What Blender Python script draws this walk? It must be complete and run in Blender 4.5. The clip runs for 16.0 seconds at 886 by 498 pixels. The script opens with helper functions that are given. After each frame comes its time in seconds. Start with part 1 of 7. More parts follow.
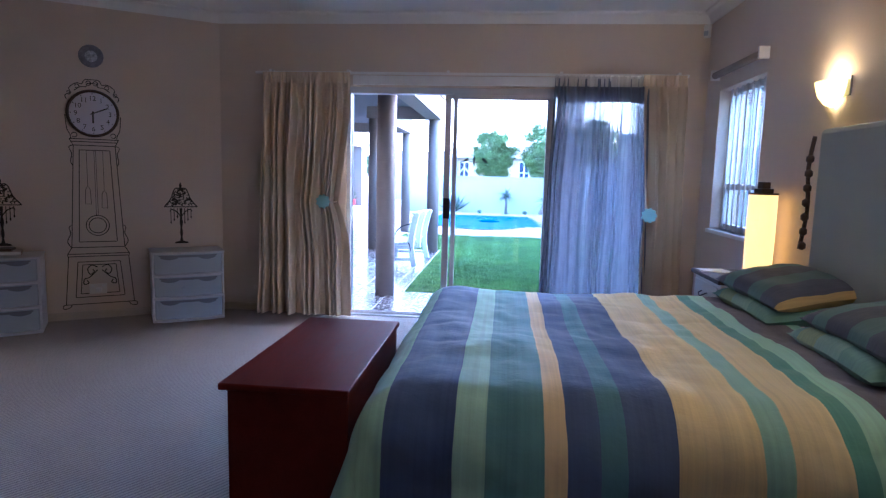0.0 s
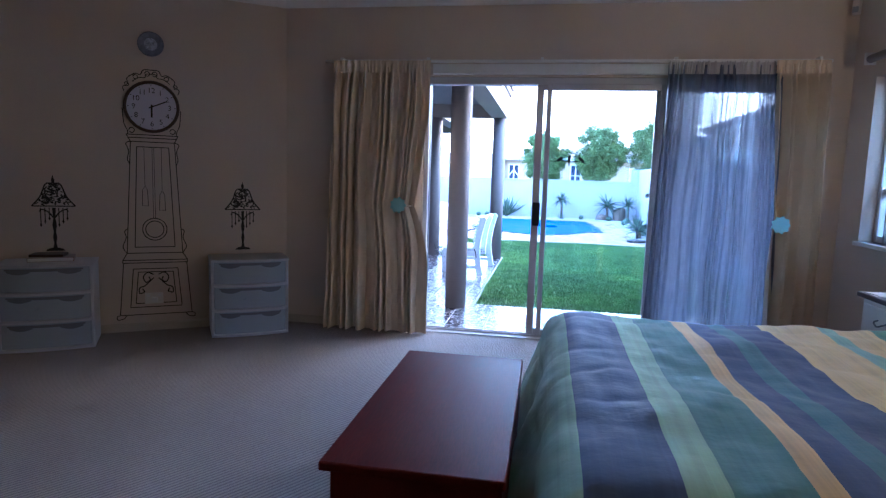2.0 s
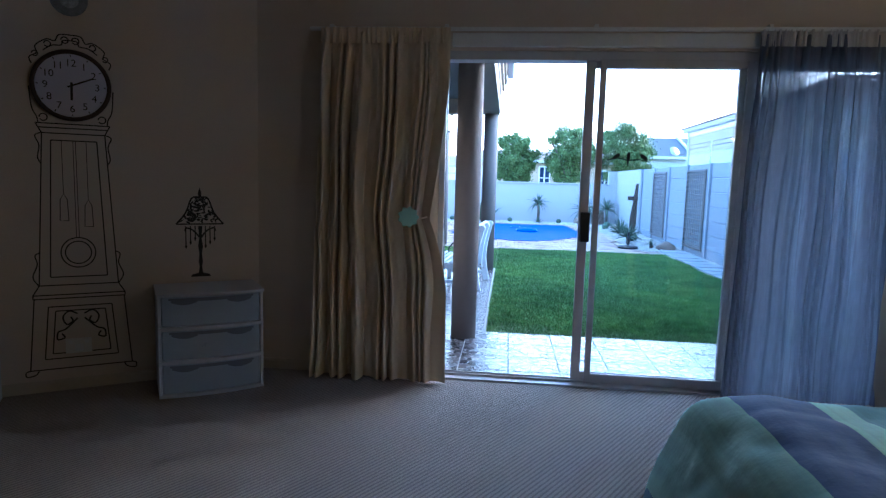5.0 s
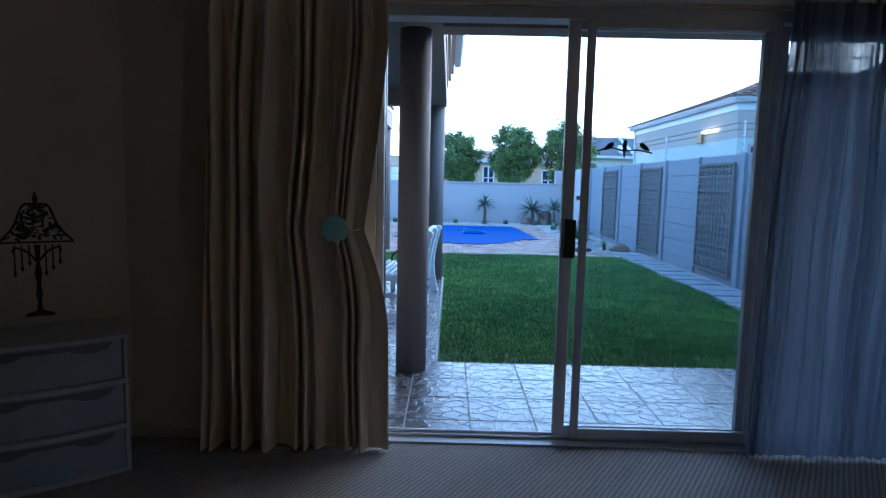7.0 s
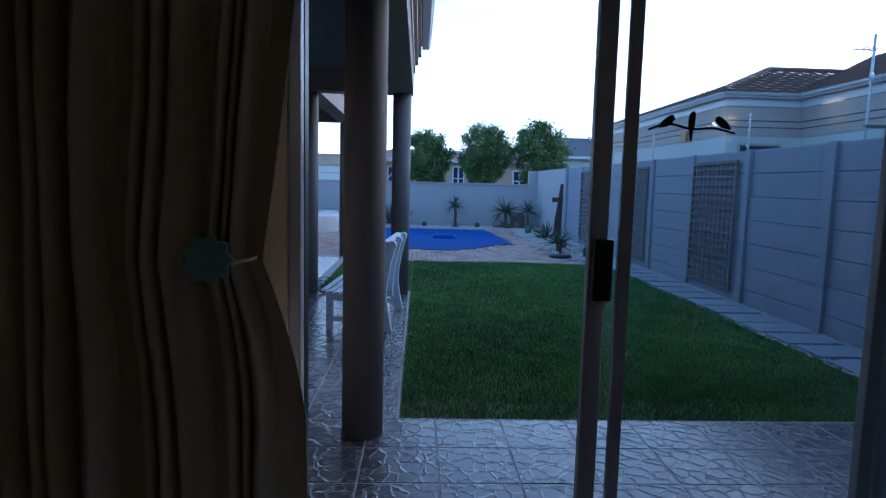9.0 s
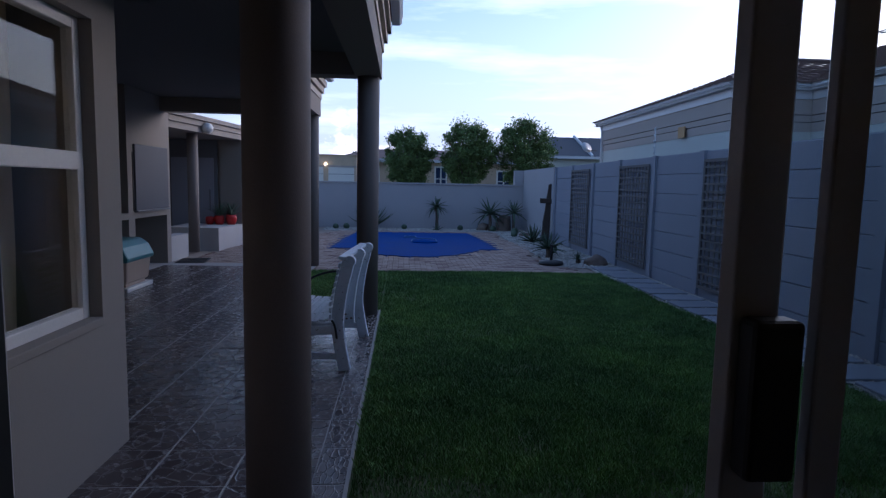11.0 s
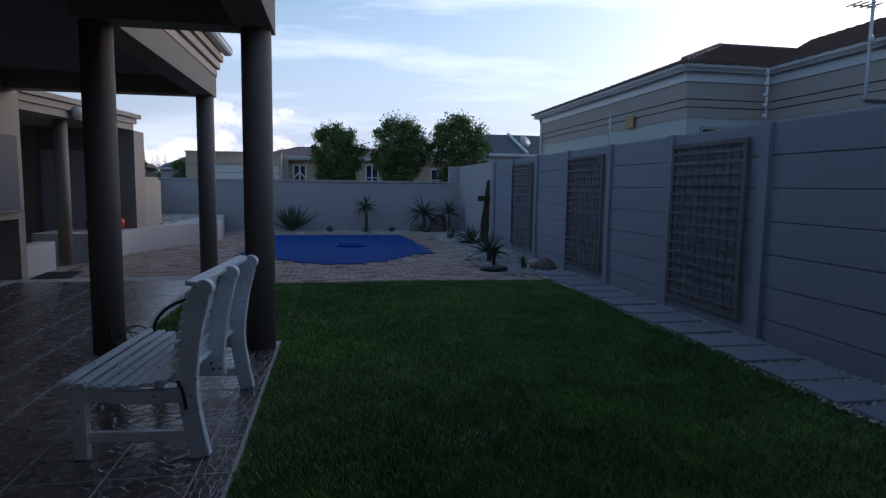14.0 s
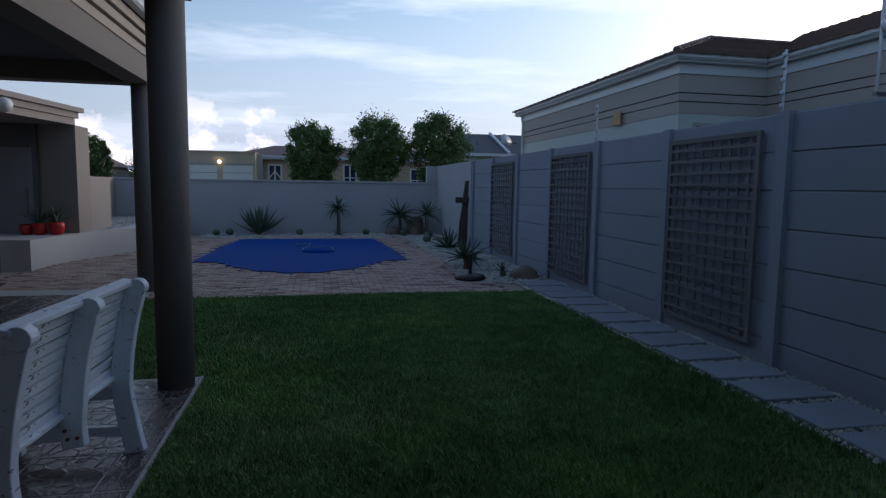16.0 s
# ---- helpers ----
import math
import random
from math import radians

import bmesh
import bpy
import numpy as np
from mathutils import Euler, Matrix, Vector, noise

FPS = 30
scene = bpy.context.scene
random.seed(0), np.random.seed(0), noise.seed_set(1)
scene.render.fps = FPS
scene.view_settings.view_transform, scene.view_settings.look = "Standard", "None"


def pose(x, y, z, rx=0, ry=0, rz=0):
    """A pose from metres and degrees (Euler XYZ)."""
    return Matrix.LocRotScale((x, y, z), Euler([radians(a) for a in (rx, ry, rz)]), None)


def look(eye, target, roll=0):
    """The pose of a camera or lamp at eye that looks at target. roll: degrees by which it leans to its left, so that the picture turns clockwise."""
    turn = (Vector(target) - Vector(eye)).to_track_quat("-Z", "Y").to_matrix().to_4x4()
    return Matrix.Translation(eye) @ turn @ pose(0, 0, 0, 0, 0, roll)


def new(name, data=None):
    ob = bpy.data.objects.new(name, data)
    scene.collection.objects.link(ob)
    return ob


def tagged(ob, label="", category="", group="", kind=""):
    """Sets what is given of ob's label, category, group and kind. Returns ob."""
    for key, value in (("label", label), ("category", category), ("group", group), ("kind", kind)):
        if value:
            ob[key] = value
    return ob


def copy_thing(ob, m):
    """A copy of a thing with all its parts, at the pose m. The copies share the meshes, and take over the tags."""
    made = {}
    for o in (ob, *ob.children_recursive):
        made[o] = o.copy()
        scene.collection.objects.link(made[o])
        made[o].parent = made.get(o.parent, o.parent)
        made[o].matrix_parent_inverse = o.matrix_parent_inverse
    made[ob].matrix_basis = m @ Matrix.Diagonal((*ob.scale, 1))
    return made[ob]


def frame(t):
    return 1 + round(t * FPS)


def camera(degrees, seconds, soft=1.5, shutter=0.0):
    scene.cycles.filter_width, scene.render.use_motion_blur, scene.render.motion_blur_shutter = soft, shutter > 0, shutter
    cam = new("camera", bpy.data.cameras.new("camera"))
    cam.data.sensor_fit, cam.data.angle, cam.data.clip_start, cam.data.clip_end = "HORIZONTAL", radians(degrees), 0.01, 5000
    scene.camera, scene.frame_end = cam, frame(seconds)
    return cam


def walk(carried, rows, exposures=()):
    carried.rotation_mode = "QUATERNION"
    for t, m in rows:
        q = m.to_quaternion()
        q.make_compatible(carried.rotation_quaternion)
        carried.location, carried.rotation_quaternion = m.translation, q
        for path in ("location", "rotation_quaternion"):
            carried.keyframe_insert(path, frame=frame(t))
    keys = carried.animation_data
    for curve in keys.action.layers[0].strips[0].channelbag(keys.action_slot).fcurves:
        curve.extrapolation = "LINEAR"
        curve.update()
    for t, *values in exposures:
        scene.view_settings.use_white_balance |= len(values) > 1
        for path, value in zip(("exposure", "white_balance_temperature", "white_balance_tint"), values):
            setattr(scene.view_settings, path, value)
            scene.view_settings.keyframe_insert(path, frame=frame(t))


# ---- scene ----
cam = camera(72.7, 16.0, 1.3)
METRES, EYE, TILT, LEAN, TURN = 8.4, 1.5, 0.0, 0.0, 5.6
ROWS = [
    (0.0, 0.0, 0.0, 0.0, 0.18, -6.97, -1.48),
    (0.5, -0.0118, 0.0211, -0.0016, 1.91, -7.0, -1.62),
    (1.0, -0.0255, 0.041, -0.0034, 2.95, -6.94, -1.69),
    (1.5, -0.0371, 0.06, -0.0035, 3.55, -6.89, -1.74),
    (2.0, -0.05, 0.0818, -0.0032, 4.26, -6.83, -1.78),
    (2.5, -0.062, 0.1008, -0.0043, 4.81, -6.8, -1.82),
    (3.0, -0.0776, 0.1232, -0.0036, 4.72, -6.72, -1.78),
    (5.5, -0.1127, 0.2594, -0.0042, -0.77, -6.47, -1.51),
    (6.0, -0.1107, 0.2912, -0.0038, -1.91, -6.43, -1.4),
    (6.5, -0.1137, 0.3268, -0.0045, -3.25, -6.33, -1.29),
    (7.0, -0.1118, 0.3594, -0.0056, -4.9, -6.32, -1.26),
    (7.5, -0.1042, 0.3918, -0.004, -6.0, -6.23, -1.22),
    (8.0, -0.1023, 0.4303, -0.0052, -6.63, -6.24, -1.32),
    (10.5, -0.0706, 0.6200, -0.0078, -9.15, -6.04, -1.26),
    (11.0, -0.0613, 0.6570, -0.0084, -9.36, -6.04, -1.19),
    (11.5, -0.0579, 0.6960, -0.0098, -9.73, -6.01, -1.21),
    (12.0, -0.0521, 0.7234, -0.0106, -10.53, -5.97, -1.14),
    (12.5, -0.0405, 0.7498, -0.0113, -11.39, -5.96, -1.08),
    (13.0, -0.0322, 0.7753, -0.0139, -12.47, -5.93, -1.01),
    (13.5, -0.0243, 0.813, -0.0145, -14.19, -5.95, -0.86),
    (14.0, -0.0132, 0.843, -0.0185, -15.61, -5.92, -0.78),
    (14.5, 0.0048, 0.8733, -0.0195, -16.18, -5.93, -0.76),
    (15.0, 0.0154, 0.9022, -0.0211, -16.64, -5.91, -0.76),
    (15.5, 0.0281, 0.9283, -0.0189, -17.06, -5.91, -0.76),
    (16.0, 0.0389, 0.9461, -0.0172, -17.2, -5.86, -0.83),
]

EXPOSURES = [(0.0, 5.95, 4600, 25), (1.5, 5.68, 4600, 22), (3.0, 5.24, 4620, 17), (5.5, 4.47, 4700, 9), (6.5, 3.88, 4680, 8), (8.0, 2.98, 4650, 9), (10.5, 1.45, 5150, 23), (11.5, 1.12, 5400, 25), (13.0, 0.97, 5650, 18), (16.0, 0.88, 5900, 16)]
walk(cam, [(t, pose(0, 0, EYE, TILT, LEAN, TURN) @ pose(METRES * x, METRES * y, METRES * z, 90 + pitch, roll, yaw)) for t, x, y, z, yaw, pitch, roll in ROWS], EXPOSURES)

# ---- world and light ----
SUN_ELEV, SUN_AZ = 8.0, 58.0      # degrees; azimuth clockwise from +y
SKY = 0.13
CLOUD_HAZE, CLOUD_WHITE, CLOUD_WARM = (2.50, 2.78, 3.40), (4.9, 5.1, 5.3), (6.6, 5.9, 5.5)
world = bpy.data.worlds.new("world")
scene.world = world
world.use_nodes = True
wn, wl = world.node_tree.nodes, world.node_tree.links
wn.clear()
w_out = wn.new("ShaderNodeOutputWorld")
w_bg = wn.new("ShaderNodeBackground")
w_bg.inputs["Strength"].default_value = SKY
w_sky = wn.new("ShaderNodeTexSky")
w_sky.sky_type = "NISHITA"
w_sky.sun_disc = False
w_sky.sun_elevation, w_sky.sun_rotation = radians(SUN_ELEV), radians(SUN_AZ)
w_sky.air_density, w_sky.dust_density, w_sky.ozone_density = 1.0, 1.2, 1.5
w_tc = wn.new("ShaderNodeTexCoord")
w_sep = wn.new("ShaderNodeSeparateXYZ")
wl.new(w_tc.outputs["Generated"], w_sep.inputs[0])


def sky_noise(scale, stretch, detail, lo, hi):
    mp, nz, rp = wn.new("ShaderNodeMapping"), wn.new("ShaderNodeTexNoise"), wn.new("ShaderNodeValToRGB")
    mp.inputs["Scale"].default_value = stretch
    nz.inputs["Scale"].default_value, nz.inputs["Detail"].default_value, nz.inputs["Roughness"].default_value = scale, detail, 0.58
    rp.color_ramp.elements[0].position, rp.color_ramp.elements[0].color = lo, (0, 0, 0, 1)
    rp.color_ramp.elements[1].position, rp.color_ramp.elements[1].color = hi, (1, 1, 1, 1)
    wl.new(w_tc.outputs["Generated"], mp.inputs["Vector"])
    wl.new(mp.outputs["Vector"], nz.inputs["Vector"])
    wl.new(nz.outputs["Fac"], rp.inputs["Fac"])
    return rp.outputs["Color"]


def sky_math(op, a, b):
    m = wn.new("ShaderNodeMath")
    m.operation, m.use_clamp = op, True
    for k, v in enumerate((a, b)):
        if isinstance(v, (int, float)):
            m.inputs[k].default_value = v
        else:
            wl.new(v, m.inputs[k])
    return m.outputs["Value"]


def sky_mix(fac, a, b):
    m = wn.new("ShaderNodeMix")
    m.data_type = "RGBA"
    for k, v in ((0, fac), (6, a), (7, b)):
        if isinstance(v, tuple):
            m.inputs[k].default_value = (*v, 1)
        else:
            wl.new(v, m.inputs[k])
    return m.outputs[2]


# clouds are brightest towards the sunset and dull behind
w_dot = wn.new("ShaderNodeVectorMath")
w_dot.operation = "DOT_PRODUCT"
w_dot.inputs[1].default_value = (math.sin(radians(SUN_AZ - 30)), math.cos(radians(SUN_AZ - 30)), 0)
wl.new(w_tc.outputs["Generated"], w_dot.inputs[0])
w_side = wn.new("ShaderNodeMapRange")
w_side.inputs["From Min"].default_value, w_side.inputs["From Max"].default_value = -0.1, 0.85
w_side.inputs["To Min"].default_value, w_side.inputs["To Max"].default_value = 0.10, 1.0
wl.new(w_dot.outputs["Value"], w_side.inputs["Value"])


def lit(color):
    m = wn.new("ShaderNodeVectorMath")
    m.operation = "SCALE"
    m.inputs[0].default_value = color
    wl.new(w_side.outputs["Result"], m.inputs["Scale"])
    return m.outputs["Vector"]


# low haze of lilac-grey cloud along the horizon, thin white streaks above it
w_low = wn.new("ShaderNodeMapRange")
w_low.inputs["From Min"].default_value, w_low.inputs["From Max"].default_value = 0.02, 0.31
w_low.inputs["To Min"].default_value, w_low.inputs["To Max"].default_value = 0.97, 0.0
wl.new(w_sep.outputs["Z"], w_low.inputs["Value"])
w_haze = sky_mix(w_low.outputs["Result"], w_sky.outputs["Color"], lit(CLOUD_HAZE))
w_fac = sky_math("MULTIPLY", sky_noise(1.5, (1.3, 1.3, 9.0), 7.0, 0.50, 0.76), 0.85)
w_streak = sky_mix(w_fac, w_haze, lit(CLOUD_WHITE))
w_bank = wn.new("ShaderNodeVectorMath")
w_bank.operation = "DOT_PRODUCT"
w_bank.inputs[1].default_value = Vector((-0.19, 0.98, 0.05)).normalized()
wl.new(w_tc.outputs["Generated"], w_bank.inputs[0])
w_near = wn.new("ShaderNodeMapRange")
w_near.inputs["From Min"].default_value, w_near.inputs["From Max"].default_value = 0.965, 0.997
w_near.inputs["To Min"].default_value, w_near.inputs["To Max"].default_value = 0.0, 0.16
wl.new(w_bank.outputs["Value"], w_near.inputs["Value"])
w_lump = wn.new("ShaderNodeMath")
w_lump.operation = "ADD"
wl.new(sky_noise(9.0, (1.2, 1.2, 1.6), 6.0, 0.0, 1.0), w_lump.inputs[0])
wl.new(w_near.outputs["Result"], w_lump.inputs[1])
w_top = sky_math("MULTIPLY", sky_math("SUBTRACT", w_lump.outputs["Value"], sky_math("ADD", 0.47, sky_math("MULTIPLY", w_sep.outputs["Z"], 2.2))), 14.0)
w_puff = sky_math("MULTIPLY", w_top, sky_math("SUBTRACT", 1.0, sky_math("MULTIPLY", w_sep.outputs["Z"], 5.0)))
w_all = sky_mix(sky_math("MULTIPLY", w_puff, 0.95), w_streak, lit(CLOUD_WARM))
wl.new(w_all, w_bg.inputs["Color"])
wl.new(w_bg.outputs["Background"], w_out.inputs["Surface"])

sun_data = bpy.data.lights.new("sun", "SUN")
sun_data.energy, sun_data.angle, sun_data.color = 0.5, radians(12), (1.0, 0.93, 0.84)
sun = new("sun", sun_data)
sun.matrix_world = look((0, 0, 20), (-math.sin(radians(SUN_AZ)) * 20, -math.cos(radians(SUN_AZ)) * 20, 20 - 20 * math.tan(radians(SUN_ELEV))))

# ---- materials ----
def principled(name):
    m = bpy.data.materials.new(name)
    m.use_nodes = True
    return m, m.node_tree.nodes, m.node_tree.links, m.node_tree.nodes["Principled BSDF"]


def coords(n, l, space="Object", scale=(1, 1, 1), rot=(0, 0, 0)):
    tc, mp = n.new("ShaderNodeTexCoord"), n.new("ShaderNodeMapping")
    mp.inputs["Scale"].default_value, mp.inputs["Rotation"].default_value = scale, rot
    l.new(tc.outputs[space], mp.inputs["Vector"])
    return mp.outputs["Vector"]


def noise_tex(n, l, vec, scale, detail=4.0, rough=0.6):
    t = n.new("ShaderNodeTexNoise")
    t.inputs["Scale"].default_value, t.inputs["Detail"].default_value, t.inputs["Roughness"].default_value = scale, detail, rough
    l.new(vec, t.inputs["Vector"])
    return t.outputs["Fac"]


def ramp(n, l, fac, stops, constant=False):
    r = n.new("ShaderNodeValToRGB")
    if constant:
        r.color_ramp.interpolation = "CONSTANT"
    e = r.color_ramp.elements
    while len(e) < len(stops):
        e.new(0.5)
    for k, (p, c) in enumerate(stops):
        e[k].position, e[k].color = p, (*c, 1)
    l.new(fac, r.inputs["Fac"])
    return r.outputs["Color"]


def mixed(n, l, fac, a, b, mode="MIX"):
    m = n.new("ShaderNodeMix")
    m.data_type, m.blend_type = "RGBA", mode
    for k, v in ((0, fac), (6, a), (7, b)):
        if isinstance(v, (int, float)):
            m.inputs[k].default_value = v
        elif isinstance(v, tuple):
            m.inputs[k].default_value = (*v, 1)
        else:
            l.new(v, m.inputs[k])
    return m.outputs[2]


def bumped(n, l, b, height, strength, dist=0.01):
    bp = n.new("ShaderNodeBump")
    bp.inputs["Strength"].default_value, bp.inputs["Distance"].default_value = strength, dist
    l.new(height, bp.inputs["Height"])
    l.new(bp.outputs["Normal"], b.inputs["Normal"])


def shade(c, k):
    return tuple(min(1.0, v * k) for v in c)


def surface(name, color, rough=0.6, fine=60.0, coarse=2.5, vary=0.18, bump=0.15, metal=0.0, each=0.0, stretch=(1, 1, 1), spec=0.5):
    """A painted, plastered, wooden or plastic surface: colour varied at two scales, with grain relief."""
    m, n, l, b = principled(name)
    v = coords(n, l, "Object", stretch)
    f1, f2 = noise_tex(n, l, v, coarse, 5), noise_tex(n, l, v, fine, 4)
    c = ramp(n, l, f1, [(0.25, shade(color, 1 - vary)), (0.75, shade(color, 1 + vary))])
    c = mixed(n, l, 0.5, c, ramp(n, l, f2, [(0.3, shade(color, 1 - vary)), (0.7, shade(color, 1 + vary))]))
    if each:
        info = n.new("ShaderNodeObjectInfo")
        c = mixed(n, l, 1.0, c, ramp(n, l, info.outputs["Random"], [(0, (1 - each,) * 3), (1, (1, 1, 1))]), "MULTIPLY")
    l.new(c, b.inputs["Base Color"])
    rr = n.new("ShaderNodeMapRange")
    rr.inputs["To Min"].default_value, rr.inputs["To Max"].default_value = max(0.03, rough - 0.1), min(1, rough + 0.1)
    l.new(f1, rr.inputs["Value"])
    l.new(rr.outputs["Result"], b.inputs["Roughness"])
    b.inputs["Metallic"].default_value = metal
    b.inputs["Specular IOR Level"].default_value = spec
    if bump:
        bumped(n, l, b, f2, bump, 0.004)
    return m


def glow(name, color, strength, base=(0.9, 0.85, 0.7)):
    m, n, l, b = principled(name)
    b.inputs["Base Color"].default_value = (*base, 1)
    b.inputs["Emission Color"].default_value = (*color, 1)
    b.inputs["Emission Strength"].default_value = strength
    return m


def clear_glass(name, tint=(0.982, 0.992, 0.992), gloss=0.0):
    m = bpy.data.materials.new(name)
    m.use_nodes = True
    n, l = m.node_tree.nodes, m.node_tree.links
    n.clear()
    out, mix, tr, gl, lw = (n.new(k) for k in ("ShaderNodeOutputMaterial", "ShaderNodeMixShader", "ShaderNodeBsdfTransparent", "ShaderNodeBsdfGlossy", "ShaderNodeLayerWeight"))
    tr.inputs["Color"].default_value = (*tint, 1)
    gl.inputs["Roughness"].default_value = gloss
    lw.inputs["Blend"].default_value = 0.5
    pw, ml = n.new("ShaderNodeMath"), n.new("ShaderNodeMath")
    pw.operation, ml.operation = "POWER", "MULTIPLY_ADD"
    pw.inputs[1].default_value = 5.0
    ml.inputs[1].default_value, ml.inputs[2].default_value = 0.97, 0.03
    l.new(lw.outputs["Facing"], pw.inputs[0])
    l.new(pw.outputs["Value"], ml.inputs[0])
    l.new(ml.outputs["Value"], mix.inputs["Fac"])
    l.new(tr.outputs["BSDF"], mix.inputs[1])
    l.new(gl.outputs["BSDF"], mix.inputs[2])
    l.new(mix.outputs["Shader"], out.inputs["Surface"])
    return m


def sheer_cloth(name, color, clear, thick):
    """Voile: clear in vertical streaks where it hangs single, dense where it is bunched (thick: stops along x)."""
    m = bpy.data.materials.new(name)
    m.use_nodes = True
    n, l = m.node_tree.nodes, m.node_tree.links
    n.clear()
    out, mix, mix2, tr, df, tl = (n.new(k) for k in ("ShaderNodeOutputMaterial", "ShaderNodeMixShader", "ShaderNodeMixShader", "ShaderNodeBsdfTransparent", "ShaderNodeBsdfDiffuse", "ShaderNodeBsdfTranslucent"))
    f = noise_tex(n, l, coords(n, l, "Object", (1, 1, 0.15)), 40.0, 3)
    c = ramp(n, l, f, [(0.3, shade(color, 0.80)), (0.7, color)])
    l.new(c, df.inputs["Color"])
    l.new(c, tl.inputs["Color"])
    mix2.inputs["Fac"].default_value = 0.3
    streak = noise_tex(n, l, coords(n, l, "Object", (48, 8, 0.5)), 1.0, 4, 0.72)
    open_ = ramp(n, l, streak, [(0.47, (clear * 0.07,) * 3), (0.58, (clear * 0.25,) * 3), (0.70, (clear,) * 3)])
    sep, mr = n.new("ShaderNodeSeparateXYZ"), n.new("ShaderNodeMapRange")
    l.new(coords(n, l), sep.inputs[0])
    mr.inputs["From Min"].default_value, mr.inputs["From Max"].default_value = 0.3, 1.4
    l.new(sep.outputs["X"], mr.inputs["Value"])
    along = ramp(n, l, mr.outputs["Result"], [((x - 0.3) / 1.1, (v,) * 3) for x, v in thick])
    both = mixed(n, l, 1.0, open_, along, "MULTIPLY")
    l.new(both, mix.inputs["Fac"])
    l.new(df.outputs["BSDF"], mix2.inputs[1])
    l.new(tl.outputs["BSDF"], mix2.inputs[2])
    l.new(mix2.outputs["Shader"], mix.inputs[1])
    l.new(tr.outputs["BSDF"], mix.inputs[2])
    l.new(mix.outputs["Shader"], out.inputs["Surface"])
    return m


def worn_paint(name, color, under, rough=0.5):
    """Brushed paint that has flaked off in small flecks, with dirt in between."""
    m = surface(name, color, rough, 45, 4, 0.10, 0.18, each=0.06)
    n, l = m.node_tree.nodes, m.node_tree.links
    b = n["Principled BSDF"]
    c = b.inputs["Base Color"].links[0].from_socket
    spot = noise_tex(n, l, coords(n, l, "Object", (1, 0.45, 1)), 34, 5, 0.65)
    dirt = noise_tex(n, l, coords(n, l, "Object"), 7, 4)
    c = mixed(n, l, ramp(n, l, dirt, [(0.5, (0, 0, 0)), (0.8, (0.35,) * 3)]), c, shade(color, 0.6))
    c = mixed(n, l, ramp(n, l, spot, [(0.635, (0, 0, 0)), (0.665, (0.9,) * 3)]), c, under)
    l.new(c, b.inputs["Base Color"])
    return m


def leafy(name, dark, light, scale=1.2):
    m, n, l, b = principled(name)
    g = n.new("ShaderNodeNewGeometry")
    c = ramp(n, l, g.outputs["Random Per Island"], [(0, dark), (1, light)])
    f = noise_tex(n, l, coords(n, l, "Object"), scale, 3)
    c = mixed(n, l, ramp(n, l, f, [(0.35, (0, 0, 0)), (0.7, (0.6, 0.6, 0.6))]), c, shade(light, 1.15))
    f2 = noise_tex(n, l, coords(n, l, "Object"), scale * 2.3, 5)
    c = mixed(n, l, 1.0, c, ramp(n, l, f2, [(0.32, (0.62, 0.62, 0.60)), (0.68, (1.15, 1.12, 1.05))]), "MULTIPLY")
    l.new(c, b.inputs["Base Color"])
    b.inputs["Roughness"].default_value = 0.6
    b.inputs["Specular IOR Level"].default_value = 0.3
    return m


def grass_mat():
    """Lawn blades: each its own green, in soft lighter and darker drifts, with dry straw here and there."""
    m, n, l, b = principled("grass")
    g = n.new("ShaderNodeNewGeometry")
    c = ramp(n, l, g.outputs["Random Per Island"], [(0.0, (0.128, 0.240, 0.078)), (0.55, (0.178, 0.322, 0.104)), (0.93, (0.222, 0.372, 0.120)), (1.0, (0.30, 0.31, 0.16))])
    v = coords(n, l)
    c = mixed(n, l, 1.0, c, ramp(n, l, noise_tex(n, l, v, 0.55, 3), [(0.34, (0.72, 0.76, 0.80)), (0.66, (1.18, 1.14, 1.02))]), "MULTIPLY")
    c = mixed(n, l, 1.0, c, ramp(n, l, noise_tex(n, l, v, 5.0, 4), [(0.34, (0.66, 0.70, 0.70)), (0.68, (1.22, 1.18, 1.10))]), "MULTIPLY")
    l.new(c, b.inputs["Base Color"])
    b.inputs["Roughness"].default_value = 0.65
    b.inputs["Specular IOR Level"].default_value = 0.25
    return m


